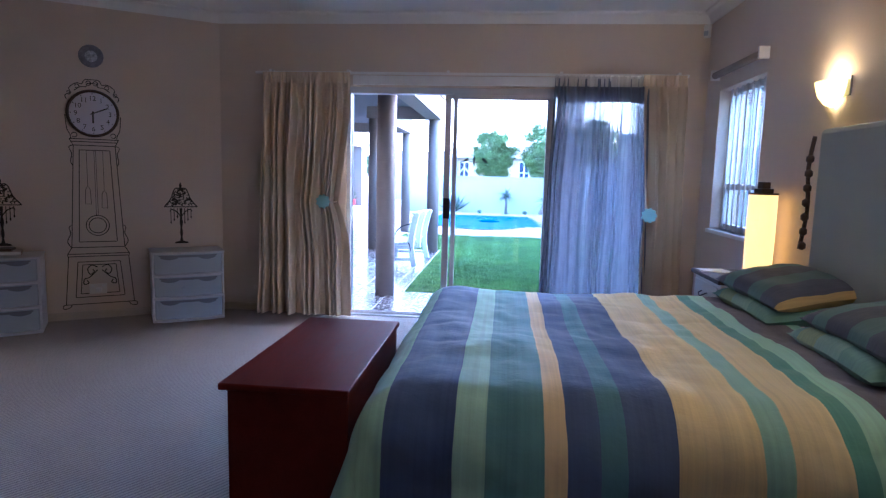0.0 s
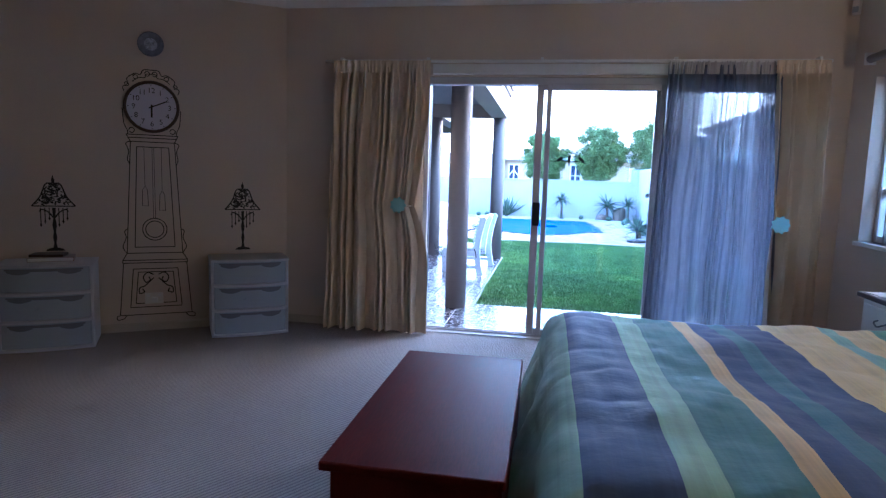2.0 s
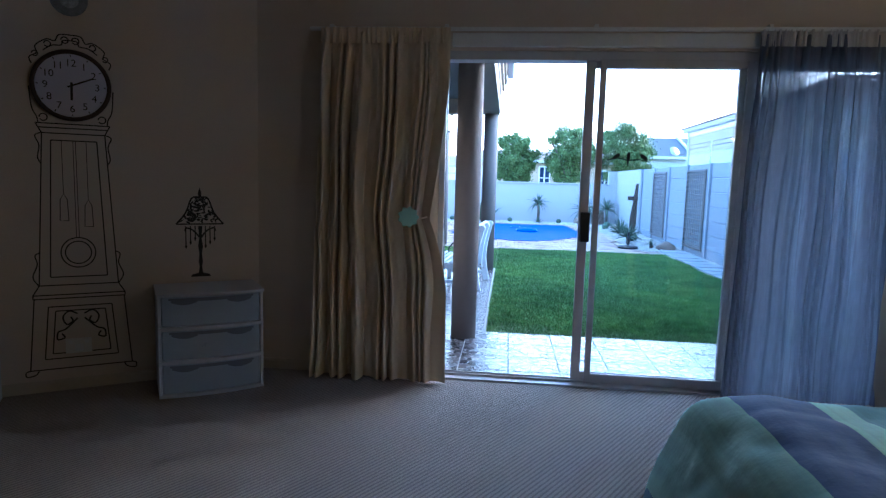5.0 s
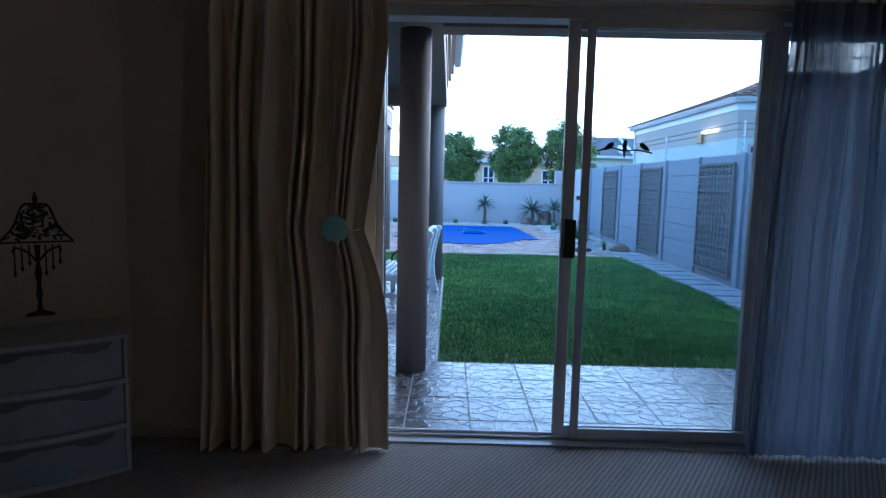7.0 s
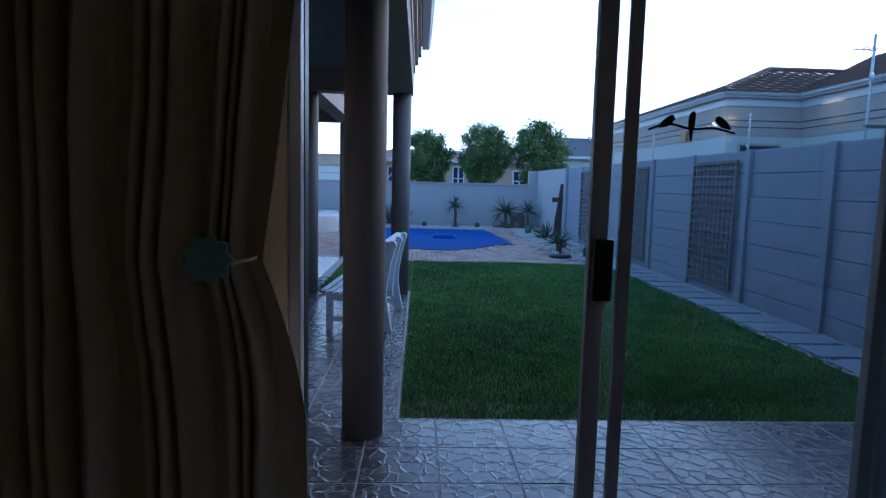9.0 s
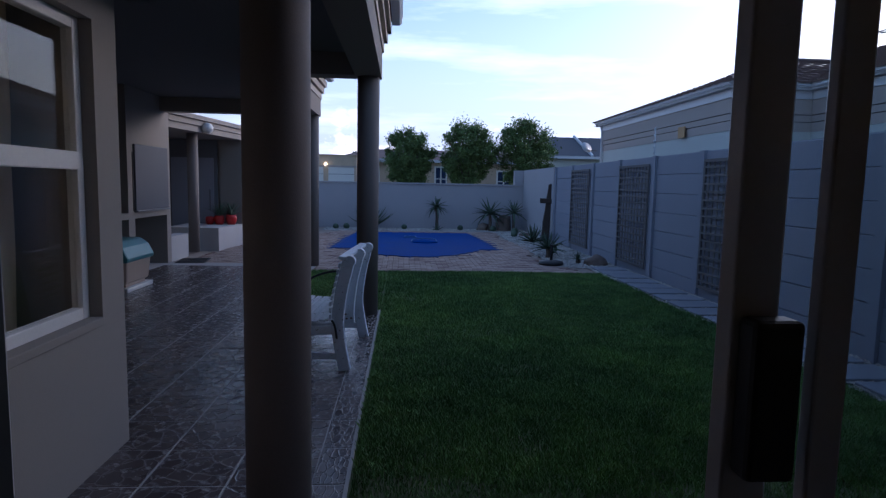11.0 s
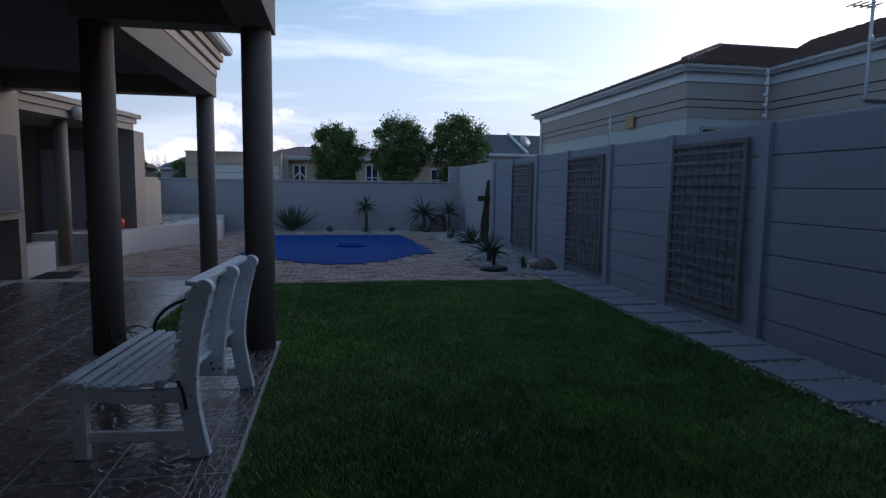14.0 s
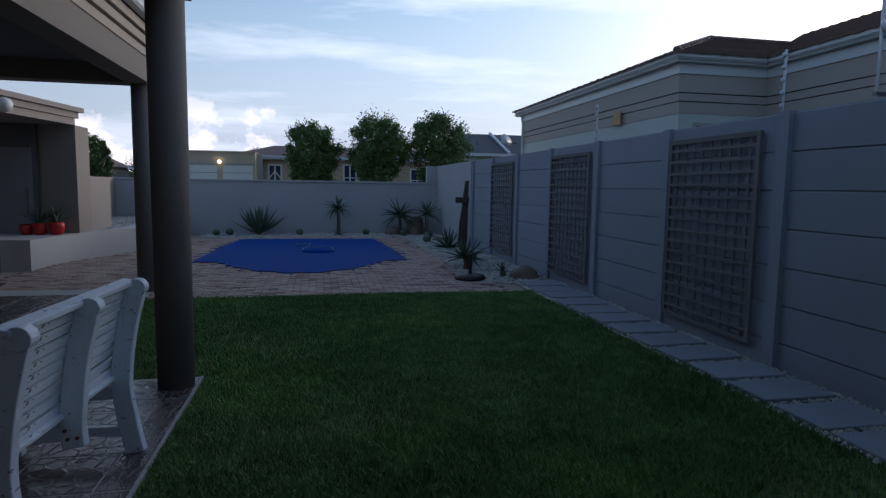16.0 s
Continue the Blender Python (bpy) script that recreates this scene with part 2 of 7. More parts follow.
def carpet_mat():
    m, n, l, b = principled("carpet")
    v = coords(n, l)
    base = (0.335, 0.28, 0.245)
    w = n.new("ShaderNodeTexWave")
    w.wave_type, w.bands_direction = "BANDS", "X"
    w.inputs["Scale"].default_value, w.inputs["Distortion"].default_value, w.inputs["Detail Scale"].default_value = 13.0, 0.9, 4.0
    w.inputs["Detail"].default_value = 3.0
    l.new(coords(n, l, "Object", (1, 1, 1), (0, 0, radians(33))), w.inputs["Vector"])
    f1, f2 = noise_tex(n, l, v, 1.2, 4), noise_tex(n, l, v, 160, 2)
    # shade between the ribs is put into the colour, along with the bump
    c = ramp(n, l, w.outputs["Fac"], [(0.2, shade(base, 0.42)), (0.5, shade(base, 1.2))])
    c = mixed(n, l, 0.35, c, ramp(n, l, f1, [(0.3, shade(base, 0.82)), (0.7, shade(base, 1.12))]))
    c = mixed(n, l, 0.3, c, ramp(n, l, f2, [(0.3, shade(base, 0.7)), (0.7, shade(base, 1.25))]))
    l.new(c, b.inputs["Base Color"])
    b.inputs["Roughness"].default_value = 0.95
    b.inputs["Specular IOR Level"].default_value = 0.1
    add = n.new("ShaderNodeMath")
    l.new(w.outputs["Fac"], add.inputs[0])
    l.new(f2, add.inputs[1])
    bumped(n, l, b, add.outputs["Value"], 0.7, 0.006)
    return m


def tile_mat(name="patio_tile"):
    """Glazed tile with a crazy-paving relief."""
    m, n, l, b = principled(name)
    v = coords(n, l, "Object")
    warp = n.new("ShaderNodeMix")
    warp.data_type = "RGBA"
    nz = n.new("ShaderNodeTexNoise")
    nz.inputs["Scale"].default_value = 9.0
    info = n.new("ShaderNodeObjectInfo")
    vo = n.new("ShaderNodeVectorMath")
    vo.operation = "ADD"
    sc = n.new("ShaderNodeVectorMath")
    sc.operation = "SCALE"
    sc.inputs[0].default_value = (17.0, 9.0, 0)
    l.new(info.outputs["Random"], sc.inputs["Scale"])
    l.new(v, vo.inputs[0])
    l.new(sc.outputs["Vector"], vo.inputs[1])
    l.new(vo.outputs["Vector"], nz.inputs["Vector"])
    warp.inputs[0].default_value = 0.06
    l.new(vo.outputs["Vector"], warp.inputs[6])
    l.new(nz.outputs["Color"], warp.inputs[7])
    vor = n.new("ShaderNodeTexVoronoi")
    vor.feature = "DISTANCE_TO_EDGE"
    vor.inputs["Scale"].default_value = 11.0
    l.new(warp.outputs[2], vor.inputs["Vector"])
    cell = n.new("ShaderNodeTexVoronoi")
    cell.inputs["Scale"].default_value = 11.0
    l.new(warp.outputs[2], cell.inputs["Vector"])
    base = ramp(n, l, cell.outputs["Color"], [(0.2, (0.080, 0.062, 0.060)), (0.8, (0.122, 0.097, 0.092))])
    edge = ramp(n, l, vor.outputs["Distance"], [(0.0, (1, 1, 1)), (0.018, (0.9, 0.9, 0.9)), (0.055, (0, 0, 0))])
    c = mixed(n, l, edge, base, (0.185, 0.165, 0.16))
    l.new(c, b.inputs["Base Color"])
    r = ramp(n, l, noise_tex(n, l, v, 14, 4), [(0.3, (0.16,) * 3), (0.75, (0.34,) * 3)])
    l.new(r, b.inputs["Roughness"])
    h = ramp(n, l, vor.outputs["Distance"], [(0.0, (1, 1, 1)), (0.09, (0, 0, 0))])
    bumped(n, l, b, h, 0.55, 0.004)
    return m


STRIPES = [(-3.0, (0.860, 0.660, 0.360)), (-0.590, (0.10, 0.22, 0.34)), (-0.568, (0.390, 0.690, 0.600)), (-0.37, (0.085, 0.15, 0.38)), (-0.135, (0.450, 0.780, 0.705)), (-0.03, (0.16, 0.39, 0.47)), (0.16, (0.860, 0.720, 0.450)),
           (0.22, (0.085, 0.145, 0.37)), (0.335, (0.10, 0.27, 0.42)), (0.41, (0.085, 0.145, 0.37)), (0.575, (0.860, 0.750, 0.450)), (0.835, (0.375, 0.690, 0.630)),
           (0.92, (0.860, 0.750, 0.450)), (1.085, (0.150, 0.420, 0.375)), (1.15, (0.420, 0.750, 0.630)), (1.245, (0.173, 0.173, 0.232)), (1.45, (0.360, 0.660, 0.540))]


def striped_cloth(name, stripes, axis="X", lo=-1.0, hi=2.0):
    """Printed cotton with bands along one axis of the object, a thread-fine streak and soft creases."""
    m, n, l, b = principled(name)
    v = coords(n, l)
    sep = n.new("ShaderNodeSeparateXYZ")
    nz = noise_tex(n, l, v, 3.0, 2)
    l.new(v, sep.inputs[0])
    wob = n.new("ShaderNodeMath")
    wob.operation = "MULTIPLY_ADD"
    wob.inputs[1].default_value = 0.016
    l.new(nz, wob.inputs[0])
    l.new(sep.outputs[axis], wob.inputs[2])
    mr = n.new("ShaderNodeMapRange")
    mr.inputs["From Min"].default_value, mr.inputs["From Max"].default_value = lo + 0.008, hi + 0.008
    l.new(wob.outputs["Value"], mr.inputs["Value"])
    c = ramp(n, l, mr.outputs["Result"], [(max(0.0, (p - lo) / (hi - lo)), col) for p, col in stripes], True)
    streak = noise_tex(n, l, coords(n, l, "Object", (70, 0.8, 0.8) if axis == "X" else (0.8, 70, 0.8)), 1.0, 4)
    c = mixed(n, l, 1.0, c, ramp(n, l, streak, [(0.35, (0.87, 0.87, 0.89)), (0.7, (1.06, 1.05, 1.03))]), "MULTIPLY")
    l.new(c, b.inputs["Base Color"])
    b.inputs["Roughness"].default_value = 0.75
    b.inputs["Sheen Weight"].default_value = 0.15
    bumped(n, l, b, noise_tex(n, l, coords(n, l, "Object", (1.0, 1.5, 1.0)), 7.0, 4), 0.28, 0.02)
    return m


def brick_mat():
    m, n, l, b = principled("clay_paver")
    info = n.new("ShaderNodeObjectInfo")
    g = n.new("ShaderNodeNewGeometry")
    add = n.new("ShaderNodeMath")
    add.operation = "ADD"
    l.new(info.outputs["Random"], add.inputs[0])
    l.new(g.outputs["Random Per Island"], add.inputs[1])
    fr = n.new("ShaderNodeMath")
    fr.operation = "FRACT"
    l.new(add.outputs["Value"], fr.inputs[0])
    c = ramp(n, l, fr.outputs["Value"], [(0, (0.33, 0.225, 0.18)), (0.45, (0.41, 0.300, 0.240)), (0.78, (0.47, 0.355, 0.29)), (0.88, (0.22, 0.135, 0.115))])
    f = noise_tex(n, l, coords(n, l, "Object"), 25, 4)
    c = mixed(n, l, 1.0, c, ramp(n, l, f, [(0.3, (0.8,) * 3), (0.7, (1.08,) * 3)]), "MULTIPLY")
    l.new(c, b.inputs["Base Color"])
    b.inputs["Roughness"].default_value = 0.85
    bumped(n, l, b, f, 0.4, 0.004)
    return m


M_WALL = surface("cream_plaster", (0.63, 0.52, 0.412), 0.85, 90, 1.2, 0.05, 0.12)
M_CEIL = surface("white_ceiling", (0.78, 0.76, 0.72), 0.9, 80, 1.0, 0.03, 0.08)
M_TRIM = surface("cream_skirting", (0.52, 0.43, 0.33), 0.5, 60, 3, 0.08, 0.05)
M_ALU = surface("white_aluminium", (0.52, 0.495, 0.495), 0.38, 120, 4, 0.06, 0.04)
M_BLACK = surface("black_plastic", (0.012, 0.012, 0.014), 0.45, 80, 5, 0.2, 0.05)
M_CURTAIN = surface("cream_curtain", (0.72, 0.58, 0.405), 0.85, 220, 3, 0.10, 0.3, stretch=(1, 1, 0.2))
M_SHEER = sheer_cloth("sheer_voile", (0.225, 0.238, 0.290), 0.46, [(0.36, 1.0), (0.46, 0.6), (0.52, 0.06), (0.70, 0.10), (0.80, 1.0), (1.14, 1.0), (1.26, 0.2)])
M_TAPE = surface("pale_heading_tape", (0.56, 0.53, 0.50), 0.85, 200, 4, 0.08, 0.2)
M_GLASS = clear_glass("door_glass")
M_CARPET = carpet_mat()
M_CHEST = surface("mahogany_stain", (0.118, 0.016, 0.011), 0.42, 40, 2.5, 0.28, 0.05, stretch=(6, 0.6, 6), spec=0.07)
M_DUVET = striped_cloth("striped_duvet", STRIPES)
M_PILLOW = striped_cloth("striped_pillow", [(-3.0, (0.62, 0.45, 0.18)), (-0.31, (0.085, 0.10, 0.17)), (-0.16, (0.10, 0.19, 0.20)), (-0.02, (0.07, 0.08, 0.13)), (0.14, (0.11, 0.22, 0.22)), (0.24, (0.075, 0.09, 0.15))], "Y", -0.6, 0.6)
M_PILLOW2 = striped_cloth("green_pillow", [(-3.0, (0.22, 0.42, 0.38)), (-0.1, (0.30, 0.50, 0.44)), (0.1, (0.34, 0.46, 0.26)), (0.25, (0.2, 0.4, 0.36))], "Y", -0.6, 0.6)
M_HEAD = surface("grey_linen", (0.40, 0.42, 0.385), 0.9, 260, 3, 0.07, 0.3)
M_WHITEP = surface("white_paint", (0.74, 0.72, 0.68), 0.45, 70, 3, 0.06, 0.06)
M_DARKW = surface("dark_wood", (0.055, 0.03, 0.022), 0.4, 50, 3, 0.25, 0.08, stretch=(1, 6, 1))
M_DRAWER = surface("frosted_plastic", (0.36, 0.40, 0.46), 0.3, 90, 4, 0.05, 0.03)
M_DRAWFR = surface("white_plastic", (0.56, 0.56, 0.59), 0.35, 90, 4, 0.04, 0.03)
M_SHADE = surface("grip_shade", (0.16, 0.17, 0.20), 0.5, 90, 4, 0.08, 0.03)
M_DECAL = surface("black_vinyl", (0.012, 0.010, 0.010), 0.5, 80, 5, 0.1, 0.0)
M_CLOCK = surface("clock_paper", (0.66, 0.62, 0.70), 0.5, 90, 4, 0.04, 0.0)
M_MINT = surface("mint_felt", (0.34, 0.60, 0.56), 0.8, 150, 4, 0.08, 0.2)
M_SCONCE = glow("sconce_glass", (1.0, 0.66, 0.10), 0.10)
M_LAMP = glow("lamp_paper", (1.0, 0.55, 0.11), 0.031)
M_BULB = glow("lit_bulb", (1.0, 0.80, 0.45), 1.6)
M_STUCCO = surface("taupe_stucco", (0.26, 0.225, 0.195), 0.85, 140, 1.1, 0.07, 0.25)
M_STUCCO2 = surface("cream_stucco", (0.285, 0.255, 0.228), 0.85, 140, 1.1, 0.06, 0.25)
M_COLUMN = surface("taupe_column", (0.195, 0.165, 0.150), 0.75, 120, 1.3, 0.10, 0.15)
M_SOFFIT = surface("grey_soffit", (0.15, 0.15, 0.16), 0.9, 90, 1.0, 0.06, 0.1)
M_BOARD = surface("fascia_board", (0.40, 0.34, 0.28), 0.7, 70, 2, 0.1, 0.1, stretch=(1, 0.3, 6))
M_GUTTER = surface("white_gutter", (0.62, 0.63, 0.66), 0.4, 80, 3, 0.06, 0.04)
M_PRECAST = surface("painted_precast", (0.272, 0.283, 0.330), 0.85, 90, 1.4, 0.09, 0.25, each=0.07)
M_GARDEN = surface("garden_wall_paint", (0.395, 0.378, 0.388), 0.85, 120, 0.8, 0.10, 0.2)
M_WHITEWALL = surface("white_garden_wall", (0.47, 0.455, 0.45), 0.85, 120, 0.8, 0.06, 0.2)
M_TRELLIS = surface("trellis_timber", (0.165, 0.150, 0.146), 0.8, 60, 3, 0.22, 0.25, each=0.3)
M_TILE = tile_mat()
M_GROUT = surface("grout", (0.40, 0.375, 0.36), 0.9, 120, 3, 0.15, 0.2)
M_BRICK = brick_mat()
M_SAND = surface("jointing_sand", (0.34, 0.275, 0.225), 0.95, 150, 3, 0.2, 0.3)
M_SLAB = surface("concrete_slab", (0.26, 0.272, 0.305), 0.85, 90, 2.5, 0.12, 0.3, each=0.12)
M_SOIL = surface("lawn_soil", (0.105, 0.118, 0.052), 0.95, 60, 1.5, 0.3, 0.5)
M_GROUND = surface("far_ground", (0.16, 0.145, 0.10), 0.95, 8, 0.15, 0.25, 0.3)
M_GRASS = grass_mat()
M_GRAVEL = leafy("pebbles", (0.24, 0.225, 0.205), (0.60, 0.58, 0.56), 2.0)
M_COVER = surface("blue_pool_cover", (0.003, 0.052, 0.255), 0.75, 40, 1.5, 0.22, 0.5, spec=0.06)
M_COVERPALE = surface("pale_blue_ridge", (0.06, 0.16, 0.36), 0.6, 40, 2, 0.2, 0.1)
M_COVEREDGE = surface("dark_blue_hem", (0.006, 0.05, 0.22), 0.6, 40, 2, 0.2, 0.1)
M_BENCH = worn_paint("white_bench_paint", (0.72, 0.76, 0.82), (0.10, 0.085, 0.075))
M_DOORGREY = surface("grey_lilac_door_paint", (0.27, 0.265, 0.30), 0.55, 60, 2, 0.06, 0.08)
M_RUST = surface("rusty_iron", (0.15, 0.06, 0.03), 0.8, 60, 5, 0.3, 0.3)
M_STEEL = surface("brushed_steel", (0.17, 0.175, 0.19), 0.4, 90, 3, 0.12, 0.05, metal=0.6)
M_SHUTTER = surface("dark_grey_enamel", (0.105, 0.108, 0.125), 0.55, 60, 2, 0.1, 0.05, spec=0.3)
M_RED = surface("red_glaze", (0.50, 0.022, 0.018), 0.3, 50, 3, 0.12, 0.05)
M_ALOE = surface("aloe_leaf", (0.085, 0.135, 0.085), 0.55, 30, 6, 0.25, 0.15, each=0.35)
M_TRUNK = surface("bark", (0.11, 0.085, 0.065), 0.9, 40, 4, 0.3, 0.6, stretch=(1, 1, 0.3))
M_LEAF = leafy("tree_leaves", (0.048, 0.090, 0.026), (0.150, 0.225, 0.080), 0.6)
M_ROCK = surface("brown_rock", (0.20, 0.15, 0.12), 0.9, 25, 4, 0.3, 0.6)
M_CROSSW = surface("weathered_timber", (0.065, 0.048, 0.038), 0.85, 30, 4, 0.35, 0.5, stretch=(1, 1, 0.2))
M_TEAL = surface("teal_plastic", (0.03, 0.17, 0.19), 0.4, 60, 3, 0.1, 0.05)
M_BEIGE = surface("beige_plastic", (0.38, 0.29, 0.22), 0.45, 60, 3, 0.1, 0.05)
M_ROOFT = surface("brown_roof_tile", (0.20, 0.130, 0.112), 0.85, 30, 1.5, 0.3, 0.3, each=0.2)
M_SLATE = surface("dark_slate_roof", (0.075, 0.08, 0.095), 0.75, 25, 1.2, 0.2, 0.3)
M_FACE = surface("facebrick", (0.56, 0.43, 0.31), 0.9, 22, 1.2, 0.25, 0.3)
M_NBWALL = surface("pale_green_wall", (0.50, 0.53, 0.51), 0.85, 100, 0.9, 0.05, 0.15)
M_NBBAND = surface("taupe_band", (0.41, 0.36, 0.33), 0.85, 100, 0.9, 0.06, 0.15)
M_PANE = surface("dark_window_glass", (0.03, 0.04, 0.05), 0.08, 60, 2, 0.2, 0.0)
M_BLUEPANE = surface("blue_tinted_pane", (0.03, 0.05, 0.11), 0.15, 60, 2, 0.2, 0.0)
M_HOSE = surface("black_rubber", (0.015, 0.015, 0.017), 0.5, 80, 4, 0.2, 0.05)
M_SIGN = surface("orange_sign", (0.44, 0.27, 0.12), 0.6, 60, 4, 0.1, 0.05)
M_WOODF = surface("outlet_white", (0.72, 0.68, 0.6), 0.4, 60, 4, 0.04, 0.0)
M_MAT = surface("rubber_mat", (0.05, 0.045, 0.042), 0.9, 90, 8, 0.4, 0.6)
# dimness of the unseen room is put into this wall colour
M_INNER = surface("dim_box_wall", (0.30, 0.27, 0.24), 0.9, 60, 1.5, 0.06, 0.1)
M_HILL = surface("far_hill", (0.06, 0.075, 0.07), 0.95, 1, 0.08, 0.3, 0.0)


# ---- mesh helpers ----
def box(bm, x0, y0, z0, x1, y1, z1, m=None):
    vs = [bm.verts.new((m @ Vector(p)) if m else p) for p in ((x0, y0, z0), (x1, y0, z0), (x1, y1, z0), (x0, y1, z0), (x0, y0, z1), (x1, y0, z1), (x1, y1, z1), (x0, y1, z1))]
    for f in ((3, 2, 1, 0), (4, 5, 6, 7), (0, 1, 5, 4), (1, 2, 6, 5), (2, 3, 7, 6), (3, 0, 4, 7)):
        bm.faces.new([vs[k] for k in f])
    return vs


def prism(bm, pts, z0, z1):
    lo, hi = [bm.verts.new((x, y, z0)) for x, y in pts], [bm.verts.new((x, y, z1)) for x, y in pts]
    k = len(pts)
    bm.faces.new(lo[::-1])
    bm.faces.new(hi)
    for i in range(k):
        bm.faces.new((lo[i], lo[(i + 1) % k], hi[(i + 1) % k], hi[i]))


def lathe(bm, profile, n=20, at=(0, 0, 0)):
    """profile: (radius, z) from bottom to top."""
    rings = []
    for r, z in profile:
        rings.append([bm.verts.new((at[0] + r * math.cos(2 * math.pi * k / n), at[1] + r * math.sin(2 * math.pi * k / n), at[2] + z)) for k in range(n)])
    for a, b in zip(rings, rings[1:]):
        for k in range(n):
            bm.faces.new((a[k], a[(k + 1) % n], b[(k + 1) % n], b[k]))
    bm.faces.new(rings[0][::-1])
    bm.faces.new(rings[-1])


def tube(bm, pts, r, n=8, taper=None):
    """A round tube through points."""
    pts = [Vector(p) for p in pts]
    rings = []
    for i, p in enumerate(pts):
        d = (pts[min(i + 1, len(pts) - 1)] - pts[max(i - 1, 0)]).normalized()
        a = d.orthogonal().normalized() if not rings else (side - d * side.dot(d)).normalized()
        side = a
        b = d.cross(a)
        rr = r if taper is None else r * taper[i]
        rings.append([bm.verts.new(p + rr * (a * math.cos(2 * math.pi * k / n) + b * math.sin(2 * math.pi * k / n))) for k in range(n)])
    for x, y in zip(rings, rings[1:]):
        for k in range(n):
            bm.faces.new((x[k], x[(k + 1) % n], y[(k + 1) % n], y[k]))
    bm.faces.new(rings[0][::-1])
    bm.faces.new(rings[-1])


def smooth_path(pts, k=6):
    """Points of a Catmull-Rom curve."""
    pts = [Vector(p) for p in pts]
    out = []
    for i in range(len(pts) - 1):
        p0, p1, p2, p3 = pts[max(i - 1, 0)], pts[i], pts[i + 1], pts[min(i + 2, len(pts) - 1)]
        for j in range(k):
            t = j / k
            out.append(0.5 * ((2 * p1) + (p2 - p0) * t + (2 * p0 - 5 * p1 + 4 * p2 - p3) * t * t + (3 * p1 - p0 - 3 * p2 + p3) * t ** 3))
    return out + [pts[-1]]


def finish(ob, bevel=0.0, smooth=False, segs=2):
    if bevel:
        md = ob.modifiers.new("bevel", "BEVEL")
        md.width, md.segments, md.limit_method = bevel, segs, "ANGLE"
    if smooth:
        ob.data.shade_smooth()
    return ob


def to_mesh(name, bm, material):
    bmesh.ops.recalc_face_normals(bm, faces=bm.faces)
    me = bpy.data.meshes.new(name)
    bm.to_mesh(me)
    bm.free()
    me.materials.append(material)
    return me


def part(name, bm, material, parent, label="", bevel=0.0, smooth=False, m=None):
    ob = new(name, to_mesh(name, bm, material))
    ob.parent = parent
    if m is not None:
        ob.matrix_local = m
    if label:
        ob["label"] = label
    return finish(ob, bevel, smooth)


def solid(name, bm, material, label="", category="", kind="structure", bevel=0.0, smooth=False, group=""):
    ob = new(name, to_mesh(name, bm, material))
    tagged(ob, label, category, group, kind)
    return finish(ob, bevel, smooth)


def empty(name, m, label, category, group="", kind=""):
    ob = new(name)
    ob.empty_display_size = 0.1
    ob.matrix_world = m
    return tagged(ob, label, category, group, kind)


def boxes(*rows):
    bm = bmesh.new()
    for r in rows:
        box(bm, *r)
    return bm


def big_mesh(name, verts, faces, material):
    me = bpy.data.meshes.new(name)
    me.from_pydata(verts, [], faces)
    me.materials.append(material)
    return me


def text_part(name, body, size, material, parent, m, extrude=0.001):
    cu = bpy.data.curves.new(name, "FONT")
    cu.body, cu.size, cu.extrude, cu.align_x, cu.align_y = body, size, extrude, "CENTER", "CENTER"
    tmp = bpy.data.objects.new(name, cu)
    scene.collection.objects.link(tmp)
    dg = bpy.context.evaluated_depsgraph_get()
    me = bpy.data.meshes.new_from_object(tmp.evaluated_get(dg))
    bpy.data.objects.remove(tmp)
    me.materials.clear()
    me.materials.append(material)
    ob = new(name, me)
    ob.parent, ob.matrix_local = parent, m
    return ob


# ---- the bedroom ----
FL, WT = 0.015, 0.17
FY, RX, CEIL, BACK, LX = 6.12, 1.90, 3.08, -1.6, -5.55
DOOR_L, DOOR_R, DOOR_T = -1.625, 1.60, 2.37
GZ = -0.08
WALL_M = Matrix(((0.831, -0.556, 0, -2.96), (0.556, 0.831, 0, 6.12), (0, 0, 1, 0), (0, 0, 0, 1)))

solid("floor", boxes((LX, BACK, -0.12, RX, FY + 0.02, FL)), M_CARPET, "beige ribbed loop-pile carpet over the bedroom floor", "floor")
solid("wall_north", boxes((-3.1, FY, -0.1, DOOR_L, FY + WT, CEIL), (DOOR_R, FY, -0.1, RX + 0.25, FY + WT, CEIL), (DOOR_L, FY, DOOR_T, DOOR_R, FY + WT, CEIL), (DOOR_L, FY + 0.02, -0.12, DOOR_R, FY + WT, FL - 0.005)), M_WALL, "cream plaster wall round the sliding door", "wall")
WY0, WY1, WZ0, WZ1 = 4.78, 5.76, 1.08, 2.32
solid("wall_east", boxes((RX, BACK, -0.1, RX + 0.25, WY0, CEIL), (RX, WY1, -0.1, RX + 0.25, FY, CEIL), (RX, WY0, -0.1, RX + 0.25, WY1, WZ0), (RX, WY0, WZ1, RX + 0.25, WY1, CEIL)), M_WALL, "cream plaster wall behind the bed with a window", "wall")
bm = bmesh.new()
box(bm, -3.3, 0, -0.1, 0.12, 0.2, CEIL, WALL_M)
solid("wall_northwest", bm, M_WALL, "cream plaster wall with black decals", "wall")
solid("wall_west", boxes((LX - 0.2, BACK, -0.1, LX, 4.9, CEIL)), M_WALL, "plain cream plaster wall", "wall")
solid("wall_south", boxes((LX - 0.2, BACK - 0.2, -0.1, RX + 0.25, BACK, CEIL)), M_WALL, "plain cream plaster wall", "wall")
